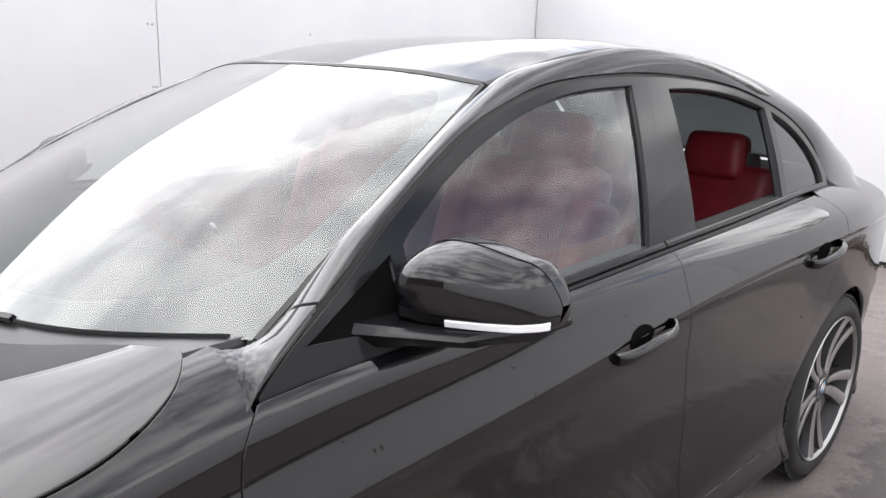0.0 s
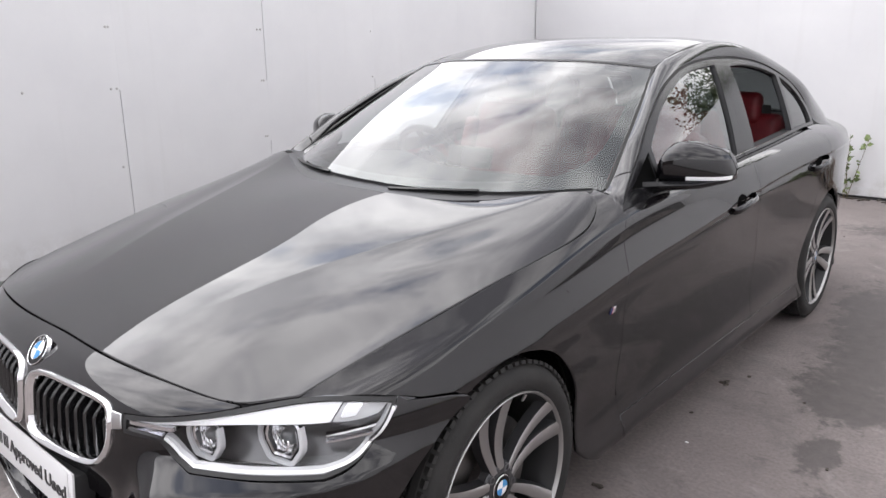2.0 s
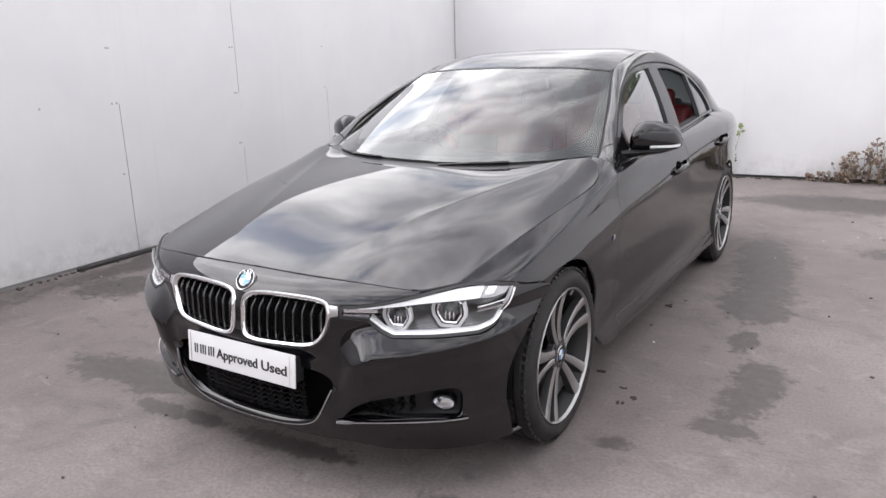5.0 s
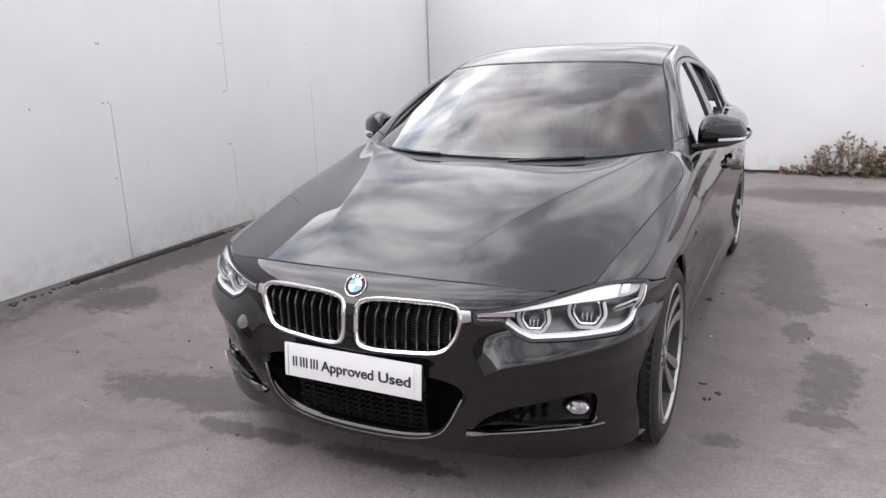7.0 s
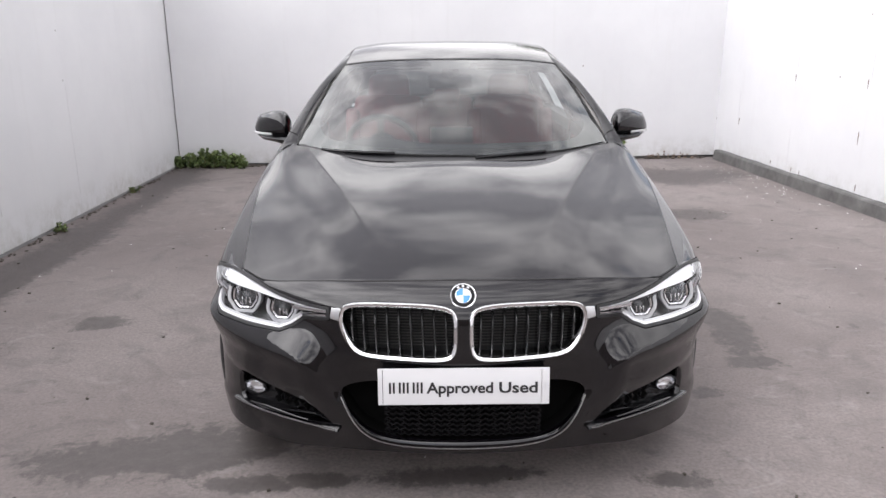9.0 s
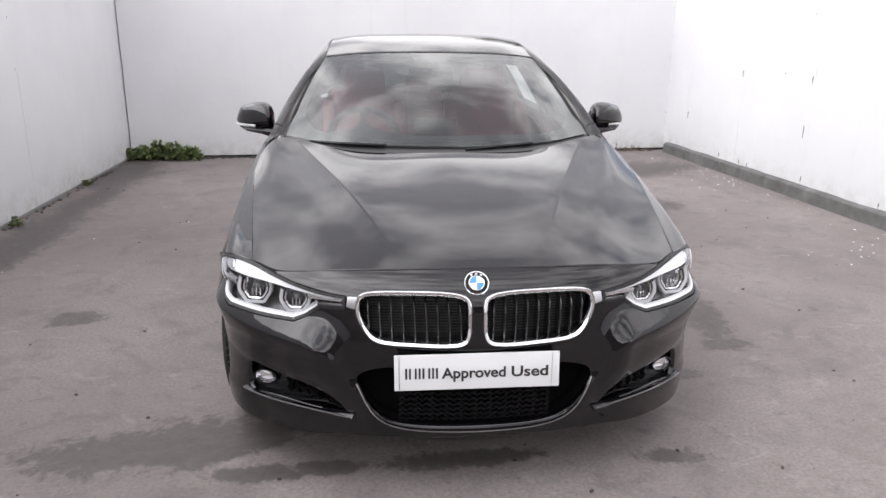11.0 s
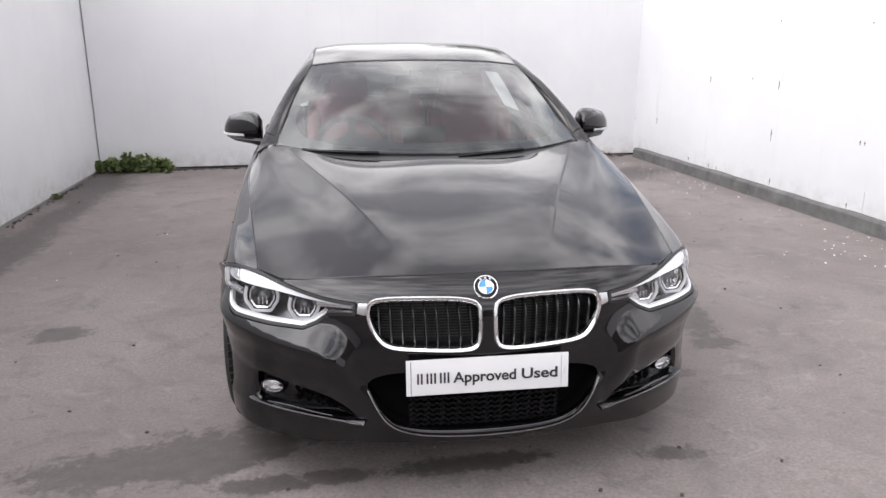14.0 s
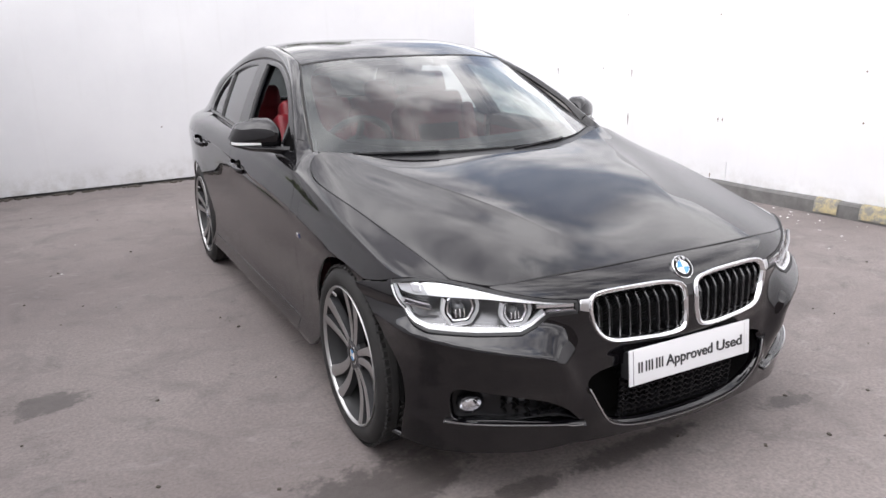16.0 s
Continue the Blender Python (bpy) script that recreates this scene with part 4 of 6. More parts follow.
intake_half = line([(0.0, 0.240), (0.15, 0.243), (0.25, 0.256), (0.305, 0.285), (0.345, 0.345), (0.375, 0.395), (0.372, 0.425), (0.31, 0.448), (0.15, 0.455), (0.0, 0.456)], 4)
intake_line = intake_half + [(-s, z) for s, z in intake_half[::-1] if abs(s) > 1e-6]
fog_line = line([(0.395, 0.290), (0.44, 0.338), (0.50, 0.368), (0.62, 0.390), (0.72, 0.403), (0.765, 0.402), (0.787, 0.385), (0.794, 0.35), (0.784, 0.302), (0.70, 0.301), (0.55, 0.300), (0.45, 0.293), (0.395, 0.290)], 4)[:-1]
bumper = panel("front_bumper", FRONT, front_line, PAINT, car, holes=(kidney_line, mirror_line(kidney_line), intake_line, fog_line, mirror_line(fog_line)),
               step=0.0095, depth=0.03)


def inner_tray(name, outline, deep, mat, parent, mirror=False, wall=True, label=""):
    """A recess behind an opening: a floor set back along y, and its sides."""
    o = resample(outline, 0.02)
    p, n = surface_at(FRONT, np.asarray(o))
    lip = p - 0.004 * n
    floor = lip + np.array((0, deep, 0))
    c = floor.mean(0)
    m = len(o)
    verts = np.vstack([lip, floor, [c]])
    faces = [[i, (i + 1) % m, m + (i + 1) % m, m + i] for i in range(m)] + [[m + i, m + (i + 1) % m, 2 * m] for i in range(m)]
    if mirror:
        verts = verts * (-1, 1, 1)
    bm = bmesh.new()
    vs = [bm.verts.new(v) for v in verts]
    for f in faces:
        bm.faces.new([vs[i] for i in f])
    return part(name, bm, mat, parent, label, 40)


for side in (False, True):
    flip = -1 if side else 1
    # Kidney grille: surround, slats, radiator behind
    grille = inner_tray("kidney_grille", kidney_line, 0.075, MATT_TRIM, car, side, label="kidney grille with black slats and a chrome surround")
    p, n = on(FRONT, grow(kidney_line, -0.004), True, 0.012)
    strip("grille_surround", p, n, CHROME, grille, [(-0.0085, -0.012), (-0.008, 0.005), (-0.003, 0.010), (0.003, 0.009), (0.0075, 0.003), (0.0085, -0.012)], True, side, "chrome surround")
    for i in range(9):
        s = 0.052 + i * 0.0355
        zz = [z for z in np.linspace(0.52, 0.71, 96) if inside(np.asarray(kidney_line), np.array([[s, z]]))[0]]
        lo, hi = min(zz) + 0.006, max(zz) - 0.006
        q, m = on(FRONT, [(s + 0.006 * ((z - lo) / (hi - lo) - 0.5), z) for z in np.linspace(lo, hi, 14)], False, 0.03)
        up = np.linspace(0, 1, len(q))
        q[:, 1] += 0.006 + 0.026 * ease(up, 0.66, 1.0) + 0.008 * (1 - ease(up, 0.0, 0.25))
        m = m + np.outer(0.75 * ease(up, 0.62, 0.85), (0, 0, 1))
        m /= np.linalg.norm(m, axis=1, keepdims=True)
        strip("slat", q, m, SLAT, grille, [(-0.0036, -0.040), (-0.0040, -0.006), (-0.0030, 0.0), (0.0, 0.002), (0.0030, 0.0), (0.0040, -0.006), (0.0036, -0.040)], False, side)
    for i in range(14):
        z = 0.556 + i * 0.0092
        ss = [s for s in np.linspace(0.0, 0.40, 120) if inside(np.asarray(kidney_line), np.array([[s, z]]))[0]]
        q, m = on(FRONT, [(s, z) for s in np.linspace(min(ss) + 0.01, max(ss) - 0.01, 8)], False, 0.05)
        strip("radiator_fin", q + np.array((0, 0.056, 0)), m, FIN_GREY, grille, [(-0.0016, -0.004), (-0.0016, 0.002), (0.0016, 0.002), (0.0016, -0.004)], False, side)
    # Chrome wing from the grille to the lamp
    panel("grille_wing", FRONT, [(0.368, 0.679), (0.398, 0.678), (0.402, 0.650), (0.376, 0.644)], SATIN, grille, step=0.012, depth=0.02, lift=0.004, mirror=side)

    # Headlamp: tray, projectors with light rings, brow, clear lens
    lamp = inner_tray("headlamp", lamp_line, 0.075, LAMP_TRAY, car, side, label="clear headlamp with twin projectors and angular light rings")
    p, n = on(FRONT, grow(lamp_line, -0.004), True, 0.015)
    strip("lamp_edge", p, n, MATT_TRIM, lamp, [(-0.005, -0.02), (-0.005, 0.0015), (0.005, 0.0015), (0.005, -0.02)], True, side)
    low_guide = line([(0.968, 0.700), (0.935, 0.650), (0.888, 0.613), (0.825, 0.598)], 4) + [(0.70, 0.595), (0.580, 0.596), (0.545, 0.612), (0.505, 0.642)]
    p, n = on(FRONT, low_guide, False, 0.012)
    strip("guide_bed", p + np.array((0, 0.007, 0.004)), n, LAMP_RING, lamp, [(-0.0085, -0.01), (-0.008, 0.001), (0.009, 0.002), (0.0095, -0.01)], False, side, "clear grey bed of the light guide")
    strip("light_guide", p + np.array((0, 0.006, 0.001)), n, LAMP_WHITE, lamp, [(-0.0038, -0.008), (-0.0034, 0.004), (0.0034, 0.005), (0.0038, -0.008)], False, side, "white light guide")
    brow = line([(0.418, 0.6745), (0.52, 0.688), (0.62, 0.706), (0.71, 0.722), (0.79, 0.732), (0.875, 0.732)], 4)
    brow_low = line([(0.852, 0.694), (0.78, 0.695), (0.70, 0.694), (0.62, 0.688), (0.54, 0.680), (0.418, 0.6705)], 4)
    # Plain white on the brow takes the place of the sky mirrored in it.
    panel("lamp_brow", FRONT, brow + brow_low, LAMP_WHITE, lamp, step=0.012, depth=0.015, lift=-0.007, mirror=side, label="indicator brow coloured white for reflected sky")
    panel("brow_end", FRONT, line([(0.880, 0.732), (0.925, 0.725), (0.968, 0.714)], 4) + line([(0.945, 0.695), (0.90, 0.690), (0.858, 0.693)], 4), LAMP_RING, lamp, step=0.012, depth=0.015, lift=-0.010, mirror=side, label="clear grey end of the brow")
    panel("brow_facet", FRONT, [(0.884, 0.726), (0.915, 0.722), (0.900, 0.699), (0.872, 0.699)], LAMP_SILVER, lamp, step=0.012, depth=0.006, lift=-0.006, mirror=side, label="silver facet")
    for s, z, r in ((0.580, 0.643, 0.034), (0.742, 0.651, 0.040)):
        c, n = surface_at(FRONT, np.array([[s, z]]))
        axis = Vector((n[0][0] * 0.35, -1.0, 0.08)).normalized()
        at = Matrix.Translation(Vector(c[0]) + Vector((0, 0.040, 0))) @ axis.to_track_quat("Z", "Y").to_matrix().to_4x4()
        if side:
            at = Matrix.Diagonal((-1, 1, 1, 1)) @ at
        bm = bmesh.new()
        lathe(bm, [(r * 1.22, 0.004), (r * 1.16, 0.008), (r * 0.98, 0.002), (r * 0.80, -0.012), (r * 0.52, -0.020)], 28, at)
        projector = part("projector_housing", bm, LAMP_SILVER, lamp, "silver reflector bowl")
        bm = bmesh.new()
        lathe(bm, [(r * 0.54, -0.020), (r * 0.52, -0.006), (r * 0.40, 0.003), (r * 0.2, 0.008), (0.0002, 0.009)], 24, at)
        part("projector_lens", bm, LENS_BODY, projector, "glassy projector lens")
        for f in (-0.34, 0.0, 0.34):
            bm = bmesh.new()
            box(bm, (r * 0.11, r * 0.62, 0.005), at @ Matrix.Translation((f * r, -r * 0.30, 0.010)), 0.001, 1)
            part("reflector_fin", bm, CHROME, projector)
        hexagon = resample([(-0.86, 0.85), (-1.0, 0.20), (-0.93, -0.22), (-0.58, -0.84), (-0.44, -0.95), (0.48, -0.95), (0.64, -0.84), (1.0, -0.18), (1.02, 0.20), (0.90, 0.85)], 0.25, False)
        for name, mat, scale, high, wide, label in (("light_ring", LAMP_RING, 1.0, 0.016, 0.0050, "clear grey angular light ring"), ("inner_ring", LAMP_SILVER, 0.74, 0.010, 0.0028, "silver inner ring"), ("ring_step", BLACK_TRIM, 0.865, 0.009, 0.0052, "black step between the rings")):
            bm = bmesh.new()
            vs = []
            for x, y in hexagon * (1.36 * r * scale, 1.14 * r * scale):
                d = Vector((x, y, 0)).normalized()
                vs.append([bm.verts.new(at @ (Vector((x, y, high)) + d * o * wide + Vector((0, 0, h)))) for o, h in ((-1.1, -0.008), (-1, 0.004), (0.8, 0.006), (1.1, 0.004), (1.2, -0.008))])
            for a, b in zip(vs[:-1], vs[1:]):
                for i in range(4):
                    bm.faces.new((a[i], a[i + 1], b[i + 1], b[i]))
            part(name, bm, mat, lamp, label, 30)
    for bar in ([(0.500, 0.645), (0.46, 0.650), (0.418, 0.652)], [(0.53, 0.667), (0.47, 0.667), (0.418, 0.665)]):
        p, n = on(FRONT, bar, False, 0.012)
        strip("lamp_bar", p + np.array((0, 0.006, 0)), n, LAMP_SILVER, lamp, [(-0.005, -0.01), (-0.0045, 0.002), (0.0045, 0.003), (0.005, -0.01)], False, side, "silver bar")
    for z0 in (0.668, 0.652):
        p, n = on(FRONT, [(0.835, z0 - 0.004), (0.88, z0), (0.925, z0 + 0.004)], False, 0.012)
        strip("lamp_bar", p + np.array((0, 0.014, 0)), n, LAMP_SILVER, lamp, [(-0.0024, -0.01), (-0.002, 0.002), (0.002, 0.003), (0.0024, -0.01)], False, side, "silver bar")
    panel("lamp_lens", FRONT, grow(lamp_line, -0.006).tolist(), LENS, lamp, step=0.03, depth=0, lift=-0.001, mirror=side, label="clear lens").visible_shadow = False

    # Side intake with fog lamp and mesh
    recess = inner_tray("side_intake", fog_line, 0.04, BLACK_TRIM, car, side, label="black side intake with a oval fog lamp")
    c, n = surface_at(FRONT, np.array([[0.718, 0.349]]))
    axis = Vector((0.25, -1.0, 0.0)).normalized()
    at = Matrix.Translation(Vector(c[0]) + Vector((0, 0.034, -0.004))) @ axis.to_track_quat("Z", "Y").to_matrix().to_4x4() @ Matrix.Diagonal((1.0, 0.70, 1.0, 1.0))
    if side:
        at = Matrix.Diagonal((-1, 1, 1, 1)) @ at
    bm = bmesh.new()
    lathe(bm, [(0.040, -0.02), (0.041, 0.010), (0.037, 0.013), (0.034, 0.006)], 28, at)
    fog = part("fog_lamp", bm, BLACK_TRIM, recess, "oval fog lamp with a clear lens")
    bm = bmesh.new()
    lathe(bm, [(0.034, 0.006), (0.026, -0.010), (0.010, -0.014), (0.0002, -0.014)], 28, at)
    part("reflector", bm, LAMP_SILVER, fog, "silver reflector")
    bm = bmesh.new()
    lathe(bm, [(0.035, 0.007), (0.026, 0.013), (0.013, 0.016), (0.0002, 0.017)], 28, at)
    part("fog_lens", bm, LENS, fog, "clear lens").visible_shadow = False
    for i in range(5):
        s = 0.475 + i * 0.036
        zz = [z for z in np.linspace(0.28, 0.45, 80) if inside(np.asarray(fog_line), np.array([[s, z]]))[0]]
        lo, hi = max(min(zz) + 0.012, 0.318), max(zz) - 0.012
        steps = max(3, int((hi - lo) / 0.010))
        q, m = on(FRONT, [(s + (0.006 if j % 2 else -0.006), z) for j, z in enumerate(np.linspace(lo, hi, steps))], False, 0.05)
        strip("mesh_bar", q + np.array((0, 0.030, 0)), m, UNDER, recess, [(-0.004, -0.012), (-0.003, 0.003), (0.003, 0.003), (0.004, -0.012)], False, side)
    blade = line([(0.385, 0.286), (0.50, 0.292), (0.62, 0.294), (0.74, 0.292), (0.805, 0.293)], 5)
    p, n = on(FRONT, blade, False, 0.02)
    strip("bumper_blade", p, n, PAINT, recess, [(-0.006, -0.02), (-0.005, 0.012), (0.0, 0.016), (0.005, 0.012), (0.006, -0.02)], False, side)
    fin = line([(0.385, 0.287), (0.42, 0.305), (0.47, 0.318), (0.56, 0.308), (0.64, 0.302)], 4)
    p, n = on(FRONT, fin, False, 0.02)
    strip("intake_fin", p + np.array((0, 0.02, 0)), n, BLACK_TRIM, recess, [(-0.004, -0.03), (-0.003, 0.006), (0.003, 0.006), (0.004, -0.03)], False, side)

# Lower intake and its mesh
intake = inner_tray("lower_intake", intake_line, 0.10, UNDER, car, label="black lower intake with honeycomb mesh")
for row in range(10):
    z = 0.262 + row * 0.0185
    pts = []
    for j in range(40):
        s = -0.245 + j * 0.49 / 39
        pts.append((s, z + (0.0045 if j % 2 else -0.0045)))
    q, m = on(FRONT, pts, False, 0.05)
    strip("mesh_bar", q + np.array((0, 0.035, 0)), m, BLACK_TRIM, intake, [(-0.0028, -0.012), (-0.002, 0.003), (0.002, 0.003), (0.0028, -0.012)])
for j in range(11):
    s = -0.235 + j * 0.047
    q, m = on(FRONT, [(s + (0.007 if i % 2 else -0.007), z) for i, z in enumerate(np.linspace(0.262, 0.430, 19))], False, 0.05)
    strip("mesh_post", q + np.array((0, 0.034, 0)), m, BLACK_TRIM, intake, [(-0.0028, -0.012), (-0.002, 0.004), (0.002, 0.004), (0.0028, -0.012)])
lip = line([(0.375, 0.400), (0.348, 0.345), (0.308, 0.283), (0.25, 0.252), (0.15, 0.238), (0.0, 0.234)], 4)
lip = lip + [(-s, z) for s, z in lip[::-1][1:]]
p, n = on(FRONT, lip, False, 0.02)
strip("lip_edge", p, n, PAINT, bumper, [(-0.005, -0.01), (-0.004, 0.002), (0.0, 0.004), (0.004, 0.002), (0.005, -0.01)])

# Thin satin silver strips along the lip and the blades
p, n = on(FRONT, [(s, z - 0.002) for s, z in lip], False, 0.02, 0.0045)
strip("edge_trim", p, n, SATIN, bumper, [(-0.0015, -0.003), (-0.0014, 0.001), (0.0014, 0.001), (0.0015, -0.003)], label="thin silver edge")
for side in (False, True):
    p, n = on(FRONT, [(s, z + 0.003) for s, z in line([(0.395, 0.287), (0.50, 0.292), (0.62, 0.294), (0.74, 0.292), (0.80, 0.293)], 5)], False, 0.02, 0.0155)
    strip("edge_trim", p, n, SATIN, bumper, [(-0.0014, -0.003), (-0.0013, 0.001), (0.0013, 0.001), (0.0014, -0.003)], False, side, "thin silver edge")
# ---- greenhouse ----
frame_line = [(0.636, 0.950), (0.660, 0.970)] + line([(0.700, 0.998), (0.82, 1.072), (0.914, 1.133), (1.066, 1.213), (1.20, 1.270), (1.36, 1.317), (1.53, 1.348), (1.85, 1.368), (2.17, 1.361), (2.42, 1.336), (2.625, 1.289), (2.79, 1.222), (2.882, 1.128), (2.908, 1.050), (2.903, 0.990)], 5)
split_top, split_low = (1.882, 1.3675), (1.690, 0.984)
front_glass = line([(0.925, 0.985), (0.935, 1.098)], 4) + line([(0.945, 1.106), (1.08, 1.188), (1.246, 1.256), (1.43, 1.309), (1.60, 1.334), (1.806, 1.345)], 5) + [(1.626, 0.986)]
rear_glass = [(1.858, 0.998)] + line([(1.984, 1.337), (2.11, 1.339), (2.27, 1.331), (2.44, 1.309), (2.568, 1.281)], 5) + [(2.452, 1.004)]
quarter_glass = [(2.492, 1.006)] + line([(2.610, 1.270), (2.70, 1.235), (2.785, 1.185), (2.848, 1.118), (2.868, 1.060), (2.850, 1.018), (2.805, 1.004)], 5)
sail = [(0.722, 0.992), (0.905, 1.088), (0.900, 0.984)]



def belt_on(y0, y1, n, drop):
    return [(y, float(belt_z(y)[0]) + drop) for y in np.linspace(y0, y1, n)]


front_frame = [p for p in frame_line if p[0] < split_top[0] - 0.01] + [(split_top[0] - 0.003, split_top[1] - 0.001), (split_low[0] - 0.003, split_low[1] - 0.03)] + belt_on(1.68, 0.64, 12, -0.030)
front_frame = [(y + 0.004, z - 0.004) for y, z in front_frame]
rear_frame = [(split_low[0] + 0.003, split_low[1] - 0.03), (split_top[0] + 0.003, split_top[1] - 0.005)] + [(y, z - 0.004) for y, z in frame_line if y > split_top[0] + 0.03] + belt_on(2.890, 1.70, 12, -0.03)
POST = [(split_low[0] + 0.006, 0.99), (split_top[0] + 0.006, 1.360), (1.992, 1.352), (1.868, 0.998)]

for side in (False, True):
    fdoor, rdoor = front_doors[side], rear_doors[side]
    tagged(fdoor, "front door with its window " + ("lowered" if side else "raised"))
    tagged(rdoor, "rear door with its window " + ("raised" if side else "lowered"))
    panel("window_frame", cabin_surface, front_frame, BLACK_TRIM, fdoor, holes=(front_glass, sail), step=0.03, depth=0.025, mirror=side)
    panel("window_frame", cabin_surface, rear_frame, BLACK_TRIM, rdoor, holes=(rear_glass, quarter_glass), step=0.03, depth=0.025, mirror=side)
    panel("sail_trim", cabin_surface, sail, UNDER, fdoor, step=0.03, depth=0.01, lift=-0.006, mirror=side)
    panel("quarter_window", cabin_surface, grow(quarter_glass, 0.004).tolist(), DARK_GLASS, rdoor, step=0.05, depth=0, lift=-0.012, mirror=side, label="small fixed tinted pane")
    if not side:
        panel("window_glass", cabin_surface, grow(front_glass, 0.004).tolist(), SIDE_GLASS, fdoor, step=0.05, depth=0, lift=-0.012, label="raised clear glass")
    else:
        panel("window_glass", cabin_surface, grow(rear_glass, 0.004).tolist(), DARK_GLASS, rdoor, step=0.05, depth=0, lift=-0.012, mirror=True, label="raised tinted glass")
    # Outer sill strip along the belt, with bright reflections
    for a, b, door in ((0.93, 1.686, fdoor), (1.694, 2.875, rdoor)):
        pts = belt_on(a, b, 24, 0.006)
        p, n = on(cabin_surface, pts, False, 0.05)
        strip("belt_strip", p, n, BLACK_TRIM, door, [(-0.011, -0.012), (-0.010, 0.004), (-0.004, 0.008), (0.004, 0.007), (0.009, 0.002), (0.010, -0.012)], False, side)
    # Rubber seal round the opening between frame and roof rail
    p, n = on(cabin_surface, [(y, z + 0.001) for y, z in frame_line], False, 0.02)
    strip("door_seal", p, n, SEAL, car, [(-0.007, -0.022), (-0.006, -0.006), (0.006, -0.006), (0.007, -0.022)], False, side)

# Roof rail from the windscreen pillar over the doors to the rear pillar
outer = [(0.694, 1.004), (0.82, 1.080), (0.914, 1.141), (1.066, 1.221), (1.20, 1.278), (1.36, 1.325), (1.53, 1.356), (1.85, 1.376), (2.17, 1.369), (2.42, 1.344), (2.63, 1.297), (2.797, 1.230), (2.893, 1.133), (2.920, 1.040)]


def edge_at(surf, y):
    """The point of a screen's or the roof's side edge at the place y along the car."""
    w = np.linspace(0, 1, 400)
    p = surf(np.ones(400), w)
    return p[np.abs(p[:, 1] - y).argmin()]


inner = [edge_at(SCREEN, y) for y in (0.70, 0.835, 0.935, 1.088, 1.215)] + [edge_at(ROOF, y) for y in (1.355, 1.51)] + [ROOF(1, w)[0] for w in (0.39, 0.57, 0.74, 0.90)] + [REAR_SCREEN(1, w)[0] for w in (0.10, 0.48, 0.90)]
foot_low = girth_of([0.612], [0.940], 2, 0.15, 1.0)[0]
foot_top = girth_of([0.612], [0.742], 0, 0.97, 1.85)[0]
rail_rows = [[BODY([0.612], [g])[0] for g in foot_low + (foot_top - foot_low) * np.array((0, 0.25, 0.5, 0.78, 1.0))]]
for (y, z), i in zip(outer, inner):
    o = cabin_surface([y], [z])[0]
    up = np.array((0.40, 0.0, 0.90)) if y < 2.65 else np.array((0.75, 0.25, 0.6))
    wide = np.linalg.norm(i - o) * (0.35 if y < 0.75 else 1.0)
    swell = float(np.interp(y, [0.7, 2.78, 2.893, 2.92], [1.0, 1.0, 0.75, 0.25]))
    proud = float(np.interp(y, [0.69, 0.80, 1.00, 1.27], [0.10, 1.0, 1.0, 0.0]))
    row = []
    for t, h, k in ((0.0, 0.0, 0.0), (0.22, 0.115, 0.17), (0.55, 0.165, 0.31), (0.85, 0.09, 0.37), (1.0, 0.0, 0.36)):
        row.append(o + (i - o) * t + up * wide * (h * swell * (1 - proud) + k * proud))
    rail_rows.append(row)
low, high = girth_of([3.00], [0.985], 2, 0.15, 1.0)[0], girth_of([3.42], [0.672], 0, 0.97, 1.85)[0]
rail_rows.append([BODY([3.00 + 0.42 * t], [low + (high - low) * t])[0] for t in (0.0, 0.25, 0.5, 0.75, 1.0)])
outer.append((3.00, 0.985))
RAIL = Loft(np.arange(len(outer) + 1), [0, 0.25, 0.5, 0.75, 1.0], rail_rows)
m = float(len(outer))
RAIL_OF = lambda u, w: RAIL(np.asarray(u) * 6, w)
RAIL_LINING = lambda u, w: RAIL_OF(u, w) - np.array((0.024, 0.0, 0.026))
rails = both("roof_rail", RAIL_OF, [(1.52 / 6, 0.0), (m / 6, 0.0), (m / 6, 1.0), (1.27 / 6, 1.0)], PAINT, car, step=0.05, depth=0.015)
feet = both("pillar_foot", RAIL_OF, [(0.02 / 6, 0.0), (1.47 / 6, 0.0), (1.22 / 6, 1.0), (0.02 / 6, 1.0)], PAINT, car, step=0.03, depth=0.015)
roof = panel("roof", ROOF, [(a, w) for a, w in [(-0.985, 0.006), (0.985, 0.006), (0.985, 0.99), (-0.985, 0.99)]], PAINT, car, step=0.05, depth=0.01)
for flip in (False, True):
    w = np.linspace(0.0, 1.0, 40)
    p = ROOF(np.full(40, 1.0), w)
    n = np.tile(np.array((0.3, 0, 0.95)), (40, 1))
    strip("roof_channel", p, n, SEAL, roof, [(-0.007, -0.012), (-0.006, -0.001), (0.006, -0.001), (0.007, -0.012)], False, flip)
# Aerial fin
bm = bmesh.new()
rows = []
for t in np.linspace(0, 1, 9):
    y, h, wd = 2.52 + 0.17 * t, 0.048 * math.sin(math.pi * min(1, t * 0.72 + 0.02)) ** 1.2 * (0.35 + 0.75 * t), 0.030 * math.sin(math.pi * (0.08 + 0.86 * t)) ** 0.6
    z = float(ROOF([0.0], [(y - 1.165) / 1.685])[0][2]) - 0.004
    rows.append([bm.verts.new((x * wd, y, z + h * k)) for x, k in ((-1, 0), (-0.55, 0.55), (-0.12, 1), (0.12, 1), (0.55, 0.55), (1, 0))])
for a, b in zip(rows[:-1], rows[1:]):
    for i in range(5):
        bm.faces.new((a[i], a[i + 1], b[i + 1], b[i]))
part("aerial_fin", bm, PAINT, roof, "black shark-fin aerial", 60)

